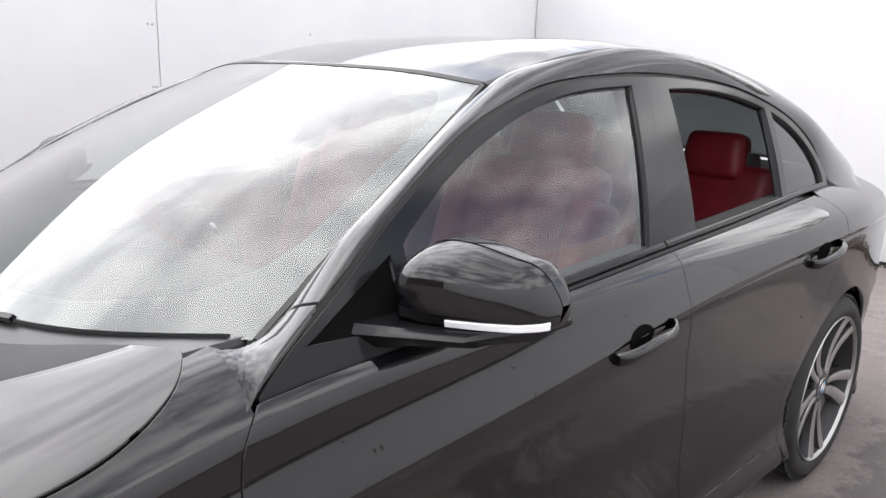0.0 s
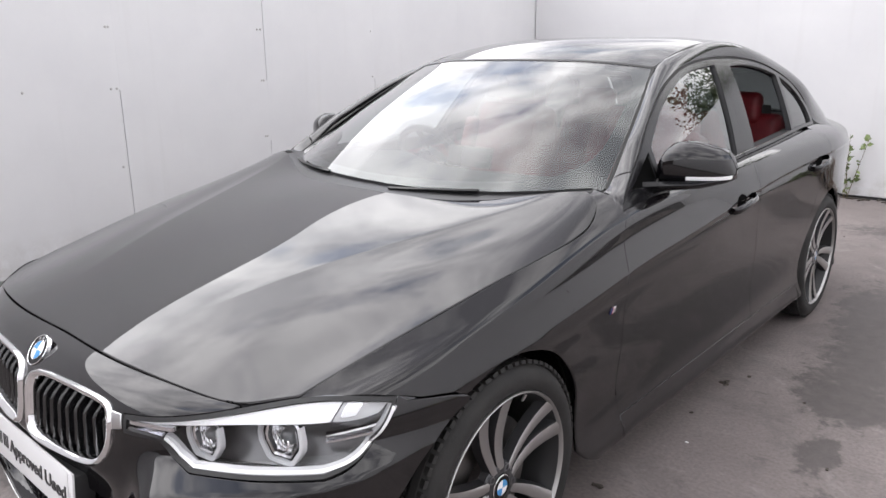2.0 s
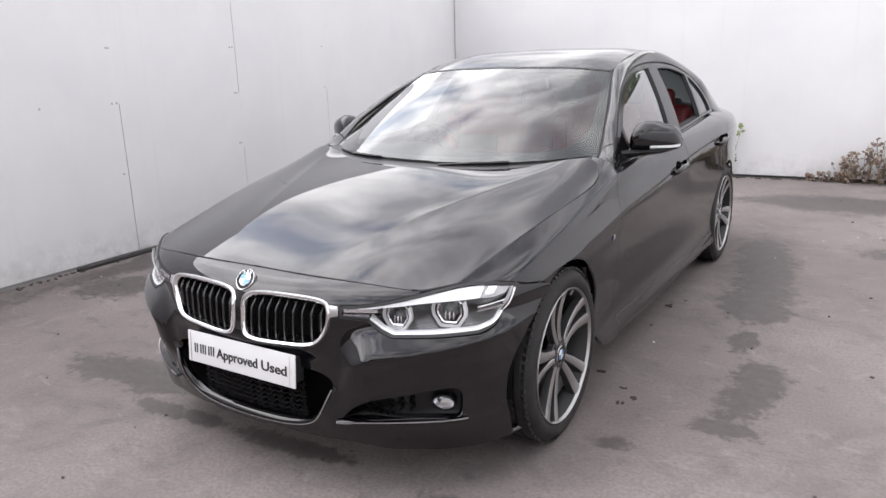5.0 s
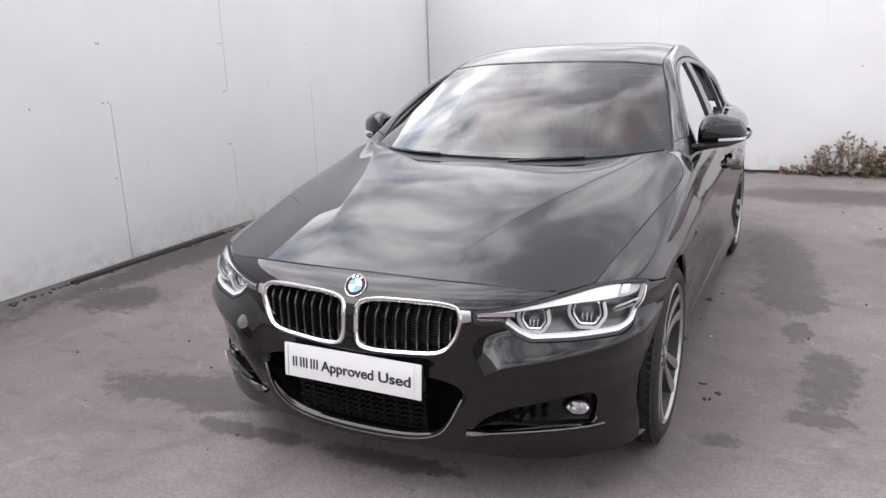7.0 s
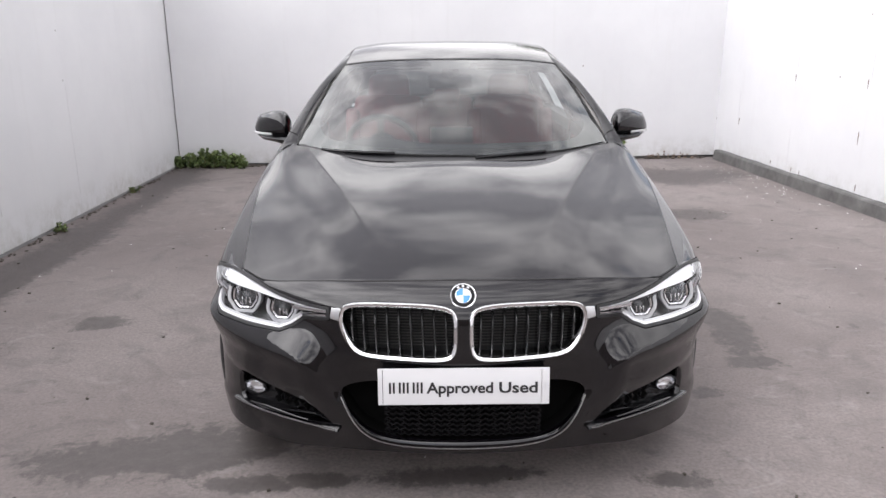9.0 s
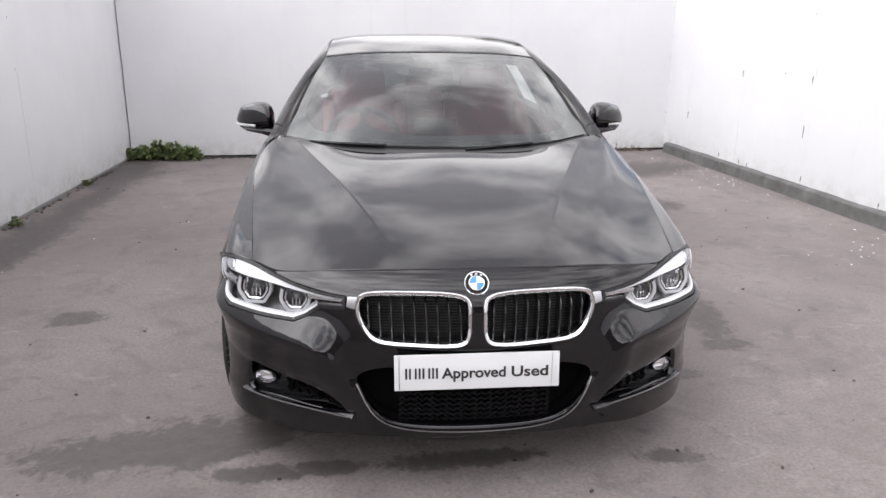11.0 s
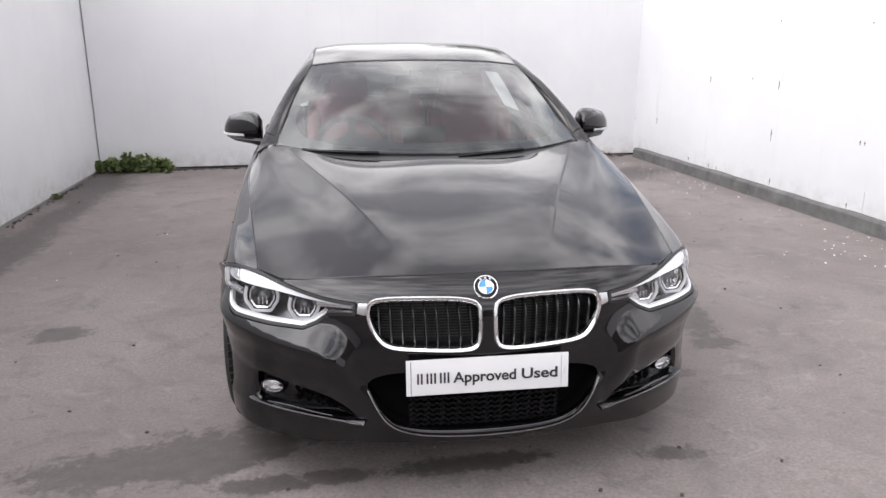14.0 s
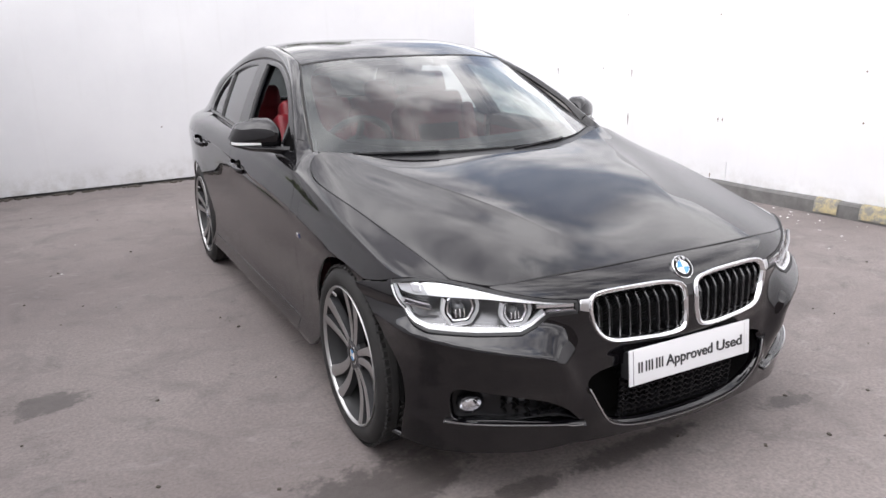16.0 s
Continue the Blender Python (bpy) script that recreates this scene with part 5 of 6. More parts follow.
# Windscreen, black border, rear screen
screen = panel("windscreen", SCREEN, [(-0.99, 0.0), (0.99, 0.0), (0.99, 0.985), (-0.99, 0.985)], SCREEN_GLASS, car, step=0.05, depth=0, label="curved laminated windscreen")
ring = [(-0.985, 0.005), (0.985, 0.005), (0.985, 0.98), (-0.985, 0.98)]
clear = line([(-0.60, 0.075), (0.0, 0.062), (0.60, 0.075)], 5) + line([(0.80, 0.11), (0.90, 0.22), (0.925, 0.5), (0.92, 0.80), (0.86, 0.915)], 4) + line([(0.70, 0.935), (0.18, 0.94)], 3) + [(0.13, 0.86), (-0.13, 0.86)] + line([(-0.18, 0.94), (-0.70, 0.935)], 3) + line([(-0.86, 0.915), (-0.92, 0.80), (-0.925, 0.5), (-0.90, 0.22), (-0.80, 0.11)], 4)
panel("screen_border", SCREEN, ring, FRIT, screen, holes=(clear,), step=0.05, depth=0, lift=-0.003, label="black printed border")
for a in (-1, 1):
    p, n = on(SCREEN, [(a * 0.995, w) for w in np.linspace(0, 0.985, 24)], False, 0.06)
    strip("screen_seal", p, n, SEAL, screen, [(-0.006, -0.008), (-0.005, 0.002), (0.005, 0.002), (0.006, -0.008)])
p, n = on(SCREEN, [(a, 0.988) for a in np.linspace(-0.99, 0.99, 40)], False, 0.06)
strip("screen_seal", p, n, SEAL, screen, [(-0.005, -0.008), (-0.005, 0.0015), (0.005, 0.0015), (0.005, -0.008)])
rear_screen = panel("rear_window", REAR_SCREEN, [(-0.97, 0.02), (0.97, 0.02), (0.97, 1.06), (-0.97, 1.06)], REAR_GLASS, car, step=0.06, depth=0, label="curved tinted rear window")

# Scuttle under the wipers
def cowl_surface(a, w):
    """From under the bonnet's rear edge up to the foot of the windscreen."""
    a, w = np.asarray(a, float), np.asarray(w, float)
    base = SCREEN(a, np.full(len(a), 0.015)) - (0, 0, 0.002)
    x = np.clip(np.abs(base[:, 0]), 0, 0.72)
    front = hood_surface(smooth([x for y, x in rear_edge[::-1]], [y for y, x in rear_edge[::-1]])(x) - 0.02, x) - (0, 0, 0.004)
    front[:, 0] = base[:, 0]
    return front + (base - front) * w[:, None]


panel("scuttle", cowl_surface, [(-0.97, 0), (0.97, 0), (0.97, 1), (-0.97, 1)], SCUTTLE, car, step=0.06, depth=0.02)

def wiper(pivot, mid, ends, name="wiper"):
    """A blade lying on the glass from end to end, with an arm from its pivot; points in screen parameters."""
    p, n = on(SCREEN, np.linspace(ends[0], ends[1], 14), False, 0.05, 0.004)
    blade = strip(name, p, n, MATT_TRIM, car, [(-0.0045, -0.006), (-0.0035, 0.001), (0.0, 0.005), (0.0035, 0.001), (0.0045, -0.006)], False, False, "black wiper blade and arm")
    q, m2 = on(SCREEN, [pivot, ((pivot[0] + mid[0]) / 2, (pivot[1] + mid[1]) / 2 + 0.005), mid], False, 0.05, 0.011)
    strip("wiper_arm", q, m2, BLACK_TRIM, blade, [(-0.006, -0.006), (-0.0045, 0.003), (0.0045, 0.003), (0.006, -0.006)])
    c, _ = surface_at(SCREEN, np.array([pivot]))
    bm = bmesh.new()
    lathe(bm, [(0.013, -0.03), (0.013, -0.002), (0.009, 0.003), (0.0002, 0.004)], 16, Matrix.Translation(c[0]))
    part("wiper_pivot", bm, MATT_TRIM, blade)
    return blade


wiper((0.12, -0.02), (0.54, 0.006), ((0.03, 0.004), (0.95, 0.006)))
wiper((-0.80, -0.01), (-0.34, 0.012), ((-0.66, 0.016), (0.06, 0.008)))

# ---- mirrors, handles, badges ----
for side in (False, True):
    fdoor, rdoor = front_doors[side], rear_doors[side]
    flip = Matrix.Diagonal((-1, 1, 1, 1)) if side else Matrix()
    # Mirror housing: steep inside, highest near it, falling outwards to a round tip
    high_of = smooth([0, 0.08, 0.22, 0.45, 0.72, 0.92, 1.0], [1.092, 1.116, 1.130, 1.128, 1.112, 1.088, 1.062])

    def shell(t, ang):
        x = 0.822 + 0.196 * t
        low, high = 0.994 + 0.008 * t, float(high_of(t)[0])
        close = math.sqrt(max(0.0, 1 - (max(0.0, t - 0.80) / 0.20) ** 2)) if t > 0.80 else math.sqrt(max(0.0, 1 - (max(0.0, 0.06 - t) / 0.06) ** 2 * 0.45))
        front, rear = 0.858 + 0.125 * t ** 1.8, 0.995 + 0.072 * t
        cy, hy = (front + rear) / 2, (rear - front) / 2 * (0.35 + 0.65 * close)
        cz, hz = low + (high - low) * (0.46 if t < 0.8 else 0.46 - 0.1 * (t - 0.8)), (high - low) / 2 * (0.45 + 0.55 * close)
        c, s = math.cos(ang), math.sin(ang)
        k = 0.78 if c < 0 else 0.42
        return Vector((x, cy + hy * math.copysign(abs(c) ** k, c) + (0.022 * max(0.0, s) ** 2 if c < 0 else 0.0), cz + hz * math.copysign(abs(s) ** 0.72, s)))

    bm = bmesh.new()
    rings = [[bm.verts.new(flip @ shell(t, 2 * math.pi * a / 40)) for a in range(40)] for t in 1 - (1 - np.linspace(0, 1, 22)) ** 1.3]
    for a, b in zip(rings[:-1], rings[1:]):
        for i in range(40):
            bm.faces.new((a[i], a[(i + 1) % 40], b[(i + 1) % 40], b[i]))
    bm.faces.new(rings[0])
    bm.faces.new(rings[-1][::-1])
    mirror_ob = part("door_mirror", bm, PAINT, fdoor, "black door mirror with a white indicator strip", 75)
    bm = bmesh.new()
    box(bm, (0.110, 0.005, 0.055), flip @ pose(0.905, 1.024, 1.048, 0, 0, 20), 0.002)
    part("mirror_glass", bm, CHROME, mirror_ob, "mirror glass")
    # Foot
    bm = bmesh.new()
    foot = [(0.795, 0.86, 0.984, 0.066, 0.020), (0.835, 0.885, 0.987, 0.066, 0.018), (0.875, 0.915, 0.991, 0.072, 0.014), (0.95, 0.965, 0.996, 0.078, 0.011), (1.000, 1.03, 1.005, 0.045, 0.008), (1.012, 1.045, 1.008, 0.015, 0.004)]
    rows = []
    for x, y, z, hy, hz in foot:
        rows.append([bm.verts.new(flip @ Vector((x, y + hy * cy, z + hz * cz))) for cy, cz in ((-1, 0.3), (-0.8, 1), (0.9, 1), (1, 0), (0.8, -1), (-0.7, -1))])
    for a, b in zip(rows[:-1], rows[1:]):
        for i in range(6):
            bm.faces.new((a[i], a[(i + 1) % 6], b[(i + 1) % 6], b[i]))
    bm.faces.new(rows[0])
    bm.faces.new(rows[-1][::-1])
    part("mirror_foot", bm, BLACK_TRIM, mirror_ob, "gloss black mirror foot", 40)
    path = [shell(t, radians(213)) for t in np.linspace(0.44, 0.985, 16)]
    p2 = np.array([flip @ v for v in path])
    n2 = np.array([(flip @ (shell(t, radians(200)) - shell(t, radians(20)))).normalized() for t in np.linspace(0.44, 0.985, 16)])
    n2[:, 0] += (-1 if side else 1) * np.linspace(0.1, 1.3, 16)
    n2 /= np.linalg.norm(n2, axis=1, keepdims=True)
    strip("indicator", p2, n2, LAMP_WHITE, mirror_ob, [(-0.0065, -0.006), (-0.0055, 0.003), (0.0055, 0.003), (0.0065, -0.006)], False, False, "white indicator strip")
    # Handles
    for door, y0, z0 in ((fdoor, 1.495, 0.843), (rdoor, 2.465, 0.882)):
        cup = arc(0, 0, 1.0, 0, 345, 22)
        cup = [(y0 - 0.012 + 0.044 * c, z0 + 0.002 + 0.025 * s + 0.05 * 0.052 * c) for c, s in cup]
        # Flat matt black disc on the door, painting the shaded hollow behind the handle.
        panel("recess_shade", side_surface, cup, UNDER, door, step=0.015, depth=0.001, lift=0.0015, mirror=side)
        ys = np.linspace(y0 - 0.105, y0 + 0.105, 15)
        zs = z0 - 0.006 + 0.16 * (ys - y0)
        p, n = surface_at(side_surface, np.stack([ys, zs], 1))
        hump = 0.030 * np.sin(np.pi * np.clip((ys - ys[0]) / (ys[-1] - ys[0]), 0, 1)) ** 0.5
        p = p + n * (0.006 + hump)[:, None]
        strip("door_handle", p, n, PAINT, door, [(-0.014, -0.004), (-0.012, 0.004), (-0.004, 0.008), (0.006, 0.006), (0.013, 0.0), (0.010, -0.007), (-0.008, -0.008)], False, side, "body-coloured bow handle")
    # Small three-colour badge on the wing
    for k, mat in enumerate((BADGE_BLUE, BADGE_RED, SATIN)):
        y, w = 0.484 + 0.0048 * k, 0.0042
        panel("wing_badge", side_surface, [(y, 0.671), (y + w, 0.671), (y + w + 0.006, 0.688), (y + 0.006, 0.688)], mat, car, step=0.02, depth=0.002, lift=0.004, mirror=side)
    panel("wing_badge", side_surface, [(0.502, 0.671), (0.516, 0.671), (0.516, 0.688), (0.508, 0.688)], CHROME, car, step=0.02, depth=0.002, lift=0.004, mirror=side)

# Roundel on the nose
c, n = surface_at(FRONT, np.array([[0.0, 0.7145]]))
at = Matrix.Translation(Vector(c[0]) + Vector(n[0]) * 0.003) @ Vector((0, -0.80, 0.60)).to_track_quat("Z", "Y").to_matrix().to_4x4() @ Matrix.Diagonal((0.94, 0.94, 1, 1))
bm = bmesh.new()
lathe(bm, [(0.0415, -0.006), (0.0415, 0.003), (0.040, 0.0045), (0.0385, 0.004)], 40, at)
roundel = part("roundel", bm, CHROME, bonnet, "round emblem in blue, white and black")
bm = bmesh.new()
lathe(bm, [(0.0385, 0.003), (0.0260, 0.0035)], 40, at)
part("emblem_ring", bm, EMBLEM_BLACK, roundel)
bm = bmesh.new()
lathe(bm, [(0.0262, 0.0038), (0.0250, 0.0045), (0.0240, 0.0040)], 40, at)
part("emblem_rim", bm, CHROME, roundel)
for q in range(4):
    bm = bmesh.new()
    mid = bm.verts.new(at @ Vector((0, 0, 0.0052)))
    rim_v = [bm.verts.new(at @ Vector((0.0242 * math.cos(radians(90 * q + 9 * i)), 0.0242 * math.sin(radians(90 * q + 9 * i)), 0.0042))) for i in range(11)]
    for a, b in zip(rim_v[:-1], rim_v[1:]):
        bm.faces.new((mid, a, b))
    part("emblem_quarter", bm, ROUNDEL_BLUE if q % 2 else ROUNDEL_WHITE, roundel)
for a in (60, 90, 120):
    bm = bmesh.new()
    box(bm, (0.0075, 0.0075, 0.001), at @ Matrix.Rotation(radians(a - 90), 4, "Z") @ Matrix.Translation((0, 0.0322, 0.0042)))
    part("emblem_mark", bm, SATIN, roundel, smooth_angle=0)

# Plate
plate_m = pose(0, -0.799, 0.450, -5)
bm = bmesh.new()
box(bm, (0.52, 0.006, 0.116), plate_m, 0.0025)
plate = part("number_plate", bm, PLATE_WHITE, car, "white dealer plate with black lettering")
bm = bmesh.new()
box(bm, (0.50, 0.05, 0.09), plate_m @ Matrix.Translation((0, 0.027, 0)), 0.004)
part("plate_holder", bm, MATT_TRIM, plate)
def glyphs(text, size):
    """The outline of a text as a mesh, by the built-in font, a little emboldened."""
    fc = bpy.data.curves.new("lettering", "FONT")
    fc.body, fc.size, fc.align_x, fc.align_y = text, size, "LEFT", "BOTTOM_BASELINE"
    fc.extrude, fc.bevel_depth = 0.0004, 0.0011
    ft = new("lettering_curve", fc)
    me = bpy.data.meshes.new_from_object(ft.evaluated_get(bpy.context.evaluated_depsgraph_get()))
    bpy.data.objects.remove(ft)
    me.materials.clear()
    me.materials.append(PLATE_INK)
    return me, max(v.co.x for v in me.vertices)


# The maker's name, as plain upright bars
for x in (-0.223, -0.2115, -0.1935, -0.1815, -0.1695, -0.1515, -0.1395, -0.1275):
    bm = bmesh.new()
    box(bm, (0.0062, 0.0012, 0.0345), plate_m @ Matrix.Translation((x, -0.0036, -0.0028)))
    part("plate_bar", bm, PLATE_INK, plate, "plain black bar", 0)
for text, x, want in (("Approved", -0.111, 0.200), ("Used", 0.105, 0.119)):
    full = glyphs(text, 0.048)[1]
    for i, char in enumerate(text):
        me, wide = glyphs(char, 0.048)
        right = glyphs(text[:i + 1], 0.048)[1]
        me.transform(plate_m @ Matrix.Translation((x, -0.0036, -0.020)) @ Matrix.Rotation(radians(90), 4, "X") @ Matrix.Diagonal((want / full, 1, 1, 1)) @ Matrix.Translation((right - wide, 0, 0)))
        row = tagged(new("letter", me), "black letter")
        row.parent = plate
for x in (-0.245, 0.236, 0.246):
    bm = bmesh.new()
    box(bm, (0.0018, 0.001, 0.108 if x != 0.246 else 0.02), plate_m @ Matrix.Translation((x, -0.0034, 0)))
    part("plate_mark", bm, SATIN if x > 0 else LAMP_GREY, plate, smooth_angle=0)
# ---- wheels ----
def wheel(name, label, at):
    """A 19 inch double-spoke alloy with a low tyre. Local z points outwards from the car; the outer face is at z = 0."""
    hub = thing(name, label, "wheel")
    hub.parent = car
    width = 0.222
    prof = []
    for r, h in ((0.257, -0.012), (0.263, -0.004), (0.281, 0.004), (0.300, 0.003), (0.314, -0.006), (0.325, -0.020), (0.3295, -0.032)):
        prof.append((r, h))
    tread = np.linspace(-0.036, -width + 0.036, 15)
    for i, h in enumerate(tread):
        groove = i in (3, 4, 7, 8, 11, 12)
        prof.append((WHEEL_R - (0.008 if groove and i % 4 in (3, 0) else 0.0), h))
    prof += [(0.325, -width + 0.020), (0.300, -width + 0.002), (0.262, -width + 0.006)]
    bm = bmesh.new()
    lathe(bm, prof, 96)
    tyre = part("tyre", bm, RUBBER, hub, "low-profile black tyre", 30)
    # Tread blocks: cross cuts as small raised bars along both shoulders
    bm = bmesh.new()
    for i in range(72):
        a = 2 * math.pi * i / 72
        for h, lean in ((-0.040, 0.25), (-width + 0.040, -0.25)):
            box(bm, (0.010, 0.019, 0.030), Matrix.Rotation(a, 4, "Z") @ Matrix.Translation((WHEEL_R - 0.0045, 0, h + (0.012 if lean > 0 else -0.012))) @ Matrix.Rotation(lean * 1.6, 4, "Y"))
        for h in (-0.078, -0.111, -0.144):
            box(bm, (0.006, 0.020, 0.022), Matrix.Rotation(a + 0.04 * (h < -0.1), 4, "Z") @ Matrix.Translation((WHEEL_R, 0, h)) @ Matrix.Rotation(0.35, 4, "X"))
    tagged(part("tread", bm, RUBBER, tyre, smooth_angle=0), kind="stuff")
    bm = bmesh.new()
    lathe(bm, [(0.2465, -0.012), (0.2490, -0.002), (0.2462, 0.0015), (0.2428, -0.001), (0.2405, -0.010)], 96)
    part("rim_edge", bm, MACHINED, hub, "bright machined rim edge", 60)
    bm = bmesh.new()
    lathe(bm, [(0.2405, -0.010), (0.2300, -0.040), (0.2240, -0.060), (0.2200, -0.12), (0.2260, -0.20), (0.246, -width + 0.01)], 72)
    part("rim_barrel", bm, BARREL, hub, "dark grey rim barrel", 60)
    # Spokes: five pairs, each a dark body with a bright face
    for k in range(5):
        for sgn in (-1, 1):
            rows_face, rows_body = [], []
            bm_f, bm_b = bmesh.new(), bmesh.new()
            for t in np.linspace(0, 1, 9):
                r = 0.048 + (0.2385 - 0.048) * t
                spread = 0.0135 + 0.034 * t ** 1.3
                twist = 0.009 * math.sin(math.pi * t)
                half = (0.0105 + 0.0090 * t) if sgn > 0 else (0.0120 + 0.0120 * t)
                off = sgn * spread + twist
                dip = -0.024 - 0.010 * math.sin(math.pi * t) ** 0.8 + 0.020 * t
                rows_face.append([bm_f.verts.new((r, off + o, dip + e)) for o, e in ((-half, -0.003), (-half * 0.6, 0.0), (half * 0.6, 0.0), (half, -0.003))])
                rows_body.append([bm_b.verts.new((r, off + o, dip + e)) for o, e in ((-half, -0.0032), (-half * 1.25, -0.030), (half * 1.25, -0.030), (half, -0.0032))])
            for rows, bmx in ((rows_face, bm_f), (rows_body, bm_b)):
                for a, b in zip(rows[:-1], rows[1:]):
                    for i in range(3):
                        bmx.faces.new((a[i], a[i + 1], b[i + 1], b[i]))
            turn = Matrix.Rotation(2 * math.pi * k / 5 + radians(18), 4, "Z")
            bm_f.transform(turn)
            bm_b.transform(turn)
            spoke = part("spoke", bm_b, ORBIT, hub, "dark grey spoke with a bright machined face", 40)
            part("spoke_face", bm_f, MACHINED, spoke, "", 40)
    bm = bmesh.new()
    lathe(bm, [(0.062, -0.058), (0.064, -0.034), (0.056, -0.026), (0.037, -0.024), (0.0345, -0.027)], 40)
    part("hub_face", bm, ORBIT, hub, "", 40)
    for k in range(5):
        a = 2 * math.pi * k / 5 + radians(54)
        bm = bmesh.new()
        lathe(bm, [(0.0105, -0.034), (0.0105, -0.023), (0.0075, -0.0225), (0.007, -0.030), (0.0002, -0.030)], 12, Matrix.Translation((0.050 * math.cos(a), 0.050 * math.sin(a), 0)))
        part("wheel_bolt", bm, LAMP_GREY, hub)
    bm = bmesh.new()
    lathe(bm, [(0.0345, -0.028), (0.0340, -0.022), (0.0315, -0.0208)], 32)
    cap = part("centre_cap", bm, CHROME, hub, "round centre cap in blue and white")
    bm = bmesh.new()
    lathe(bm, [(0.0315, -0.0210), (0.0205, -0.0202)], 32)
    part("cap_ring", bm, BLACK_TRIM, cap)
    for q in range(4):
        bm = bmesh.new()
        mid = bm.verts.new((0, 0, -0.0190))
        vs = [bm.verts.new((0.0207 * math.cos(radians(90 * q + 15 * i)), 0.0207 * math.sin(radians(90 * q + 15 * i)), -0.020)) for i in range(7)]
        for a, b in zip(vs[:-1], vs[1:]):
            bm.faces.new((mid, a, b))
        part("cap_quarter", bm, ROUNDEL_BLUE if q % 2 else ROUNDEL_WHITE, cap)
    bm = bmesh.new()
    lathe(bm, [(0.075, -0.075), (0.168, -0.075), (0.168, -0.098), (0.075, -0.098)], 48, closed=True)
    part("brake_disc", bm, DISC, hub, "grey steel brake disc", 40)
    bm = bmesh.new()
    box(bm, (0.075, 0.17, 0.060), Matrix.Rotation(radians(20), 4, "Z") @ Matrix.Translation((-0.158, 0, -0.080)), 0.014)
    part("brake_caliper", bm, LAMP_GREY, hub, "grey brake caliper", 50)
    bm = bmesh.new()
    rod(bm, (0.215, -0.045, -0.018), (0.232, -0.045, -0.010), 0.004)
    part("valve", bm, SATIN, hub)
    for piece in hub.children_recursive:
        if piece.name.split(".")[0] not in ("tyre", "tread"):
            piece.data.transform(Matrix.Diagonal((1.048, 1.048, 1, 1)))
    hub.matrix_basis = at
    return hub


def wheel_pose(x, y, spin):
    side = 1 if x > 0 else -1
    return Matrix.Translation((x, y, WHEEL_R)) @ Matrix.Rotation(radians(90 * side), 4, "Y") @ Matrix.Rotation(radians(spin), 4, "Z")


first = wheel("wheel", "dark grey alloy wheel with machined double spokes and low tyre", wheel_pose(0.882, 0.0, 172))
for x, y, spin in ((0.888, 2.81, 200), (-0.882, 0.0, 46), (-0.888, 2.81, 60)):
    w = copy_thing(first, wheel_pose(x, y, spin))
# Arch liners
for y in AXLES:
    for s in (-1, 1):
        bm = bmesh.new()
        rows = []
        for i in range(25):
            a = radians(-4 + 188 * i / 24)
            rows.append([bm.verts.new((s * x, y + (ARCH_R + d) * math.cos(a), 0.33 + (ARCH_R + d) * math.sin(a))) for x, d in ((0.838, 0.0), (0.83, 0.014), (0.56, 0.016))])
        for a, b in zip(rows[:-1], rows[1:]):
            for i in range(2):
                bm.faces.new((a[i], a[i + 1], b[i + 1], b[i]))
        part("arch_liner", bm, UNDER, car, "black wheel arch liner", 40)
# ---- underbody, rear end and cabin ----
bm = bmesh.new()
box(bm, (1.50, 1.70, 0.12), Matrix.Translation((0, 1.40, 0.24)), 0.03)
box(bm, (1.04, 4.1, 0.14), Matrix.Translation((0, 1.50, 0.26)), 0.03)
box(bm, (1.04, 0.95, 0.36), Matrix.Translation((0, -0.08, 0.48)), 0.04)
box(bm, (1.10, 0.7, 0.5), Matrix.Translation((0, 3.2, 0.52)), 0.04)
box(bm, (1.36, 0.06, 0.62), Matrix.Translation((0, 0.46, 0.58)), 0.02)
part("underbody", bm, UNDER, car, "black underbody and bulkhead", 40)

REAR_S = [0.0, 0.3, 0.55, 0.72, 0.86, 1.0, 1.2]
REAR_X = [0.0, 0.3, 0.52, 0.635, 0.725, 0.79, 0.838]
REAR_Y = [3.855, 3.84, 3.78, 3.70, 3.58, 3.41, 3.20]
rear_rows = [[(x - o * 0.4 * min(1, s), y - o * (1 - 0.5 * min(1, s)), z) for o, z in ((0.06, 0.18), (0.01, 0.30), (-0.012, 0.46), (0.0, 0.62), (0.012, 0.80), (0.02, 0.92), (0.05, 0.98))] for s, x, y in zip(REAR_S, REAR_X, REAR_Y)]
REAR = Loft([-s for s in REAR_S[:0:-1]] + REAR_S, [0.18, 0.30, 0.46, 0.62, 0.80, 0.92, 0.98], even(rear_rows))
panel("rear_bumper", REAR, [(-1.2, 0.20), (1.2, 0.20), (1.22, 0.60), (0.9, 0.63), (0.0, 0.63), (-0.9, 0.63), (-1.22, 0.60)], PAINT, car, step=0.05)
boot = panel("boot_lid", REAR, [(-0.60, 0.635), (0.60, 0.635), (0.62, 0.97), (-0.62, 0.97)], PAINT, car, step=0.05)
panel("boot_top", top_surface, [(3.42, 0.0), (3.40, 0.45), (3.345, 0.58), (3.345, 0.65), (3.58, 0.585), (3.70, 0.49), (3.77, 0.30), (3.80, 0.0), (3.77, -0.30), (3.70, -0.49), (3.58, -0.585), (3.345, -0.65), (3.345, -0.58), (3.40, -0.45)], PAINT, boot, step=0.05)
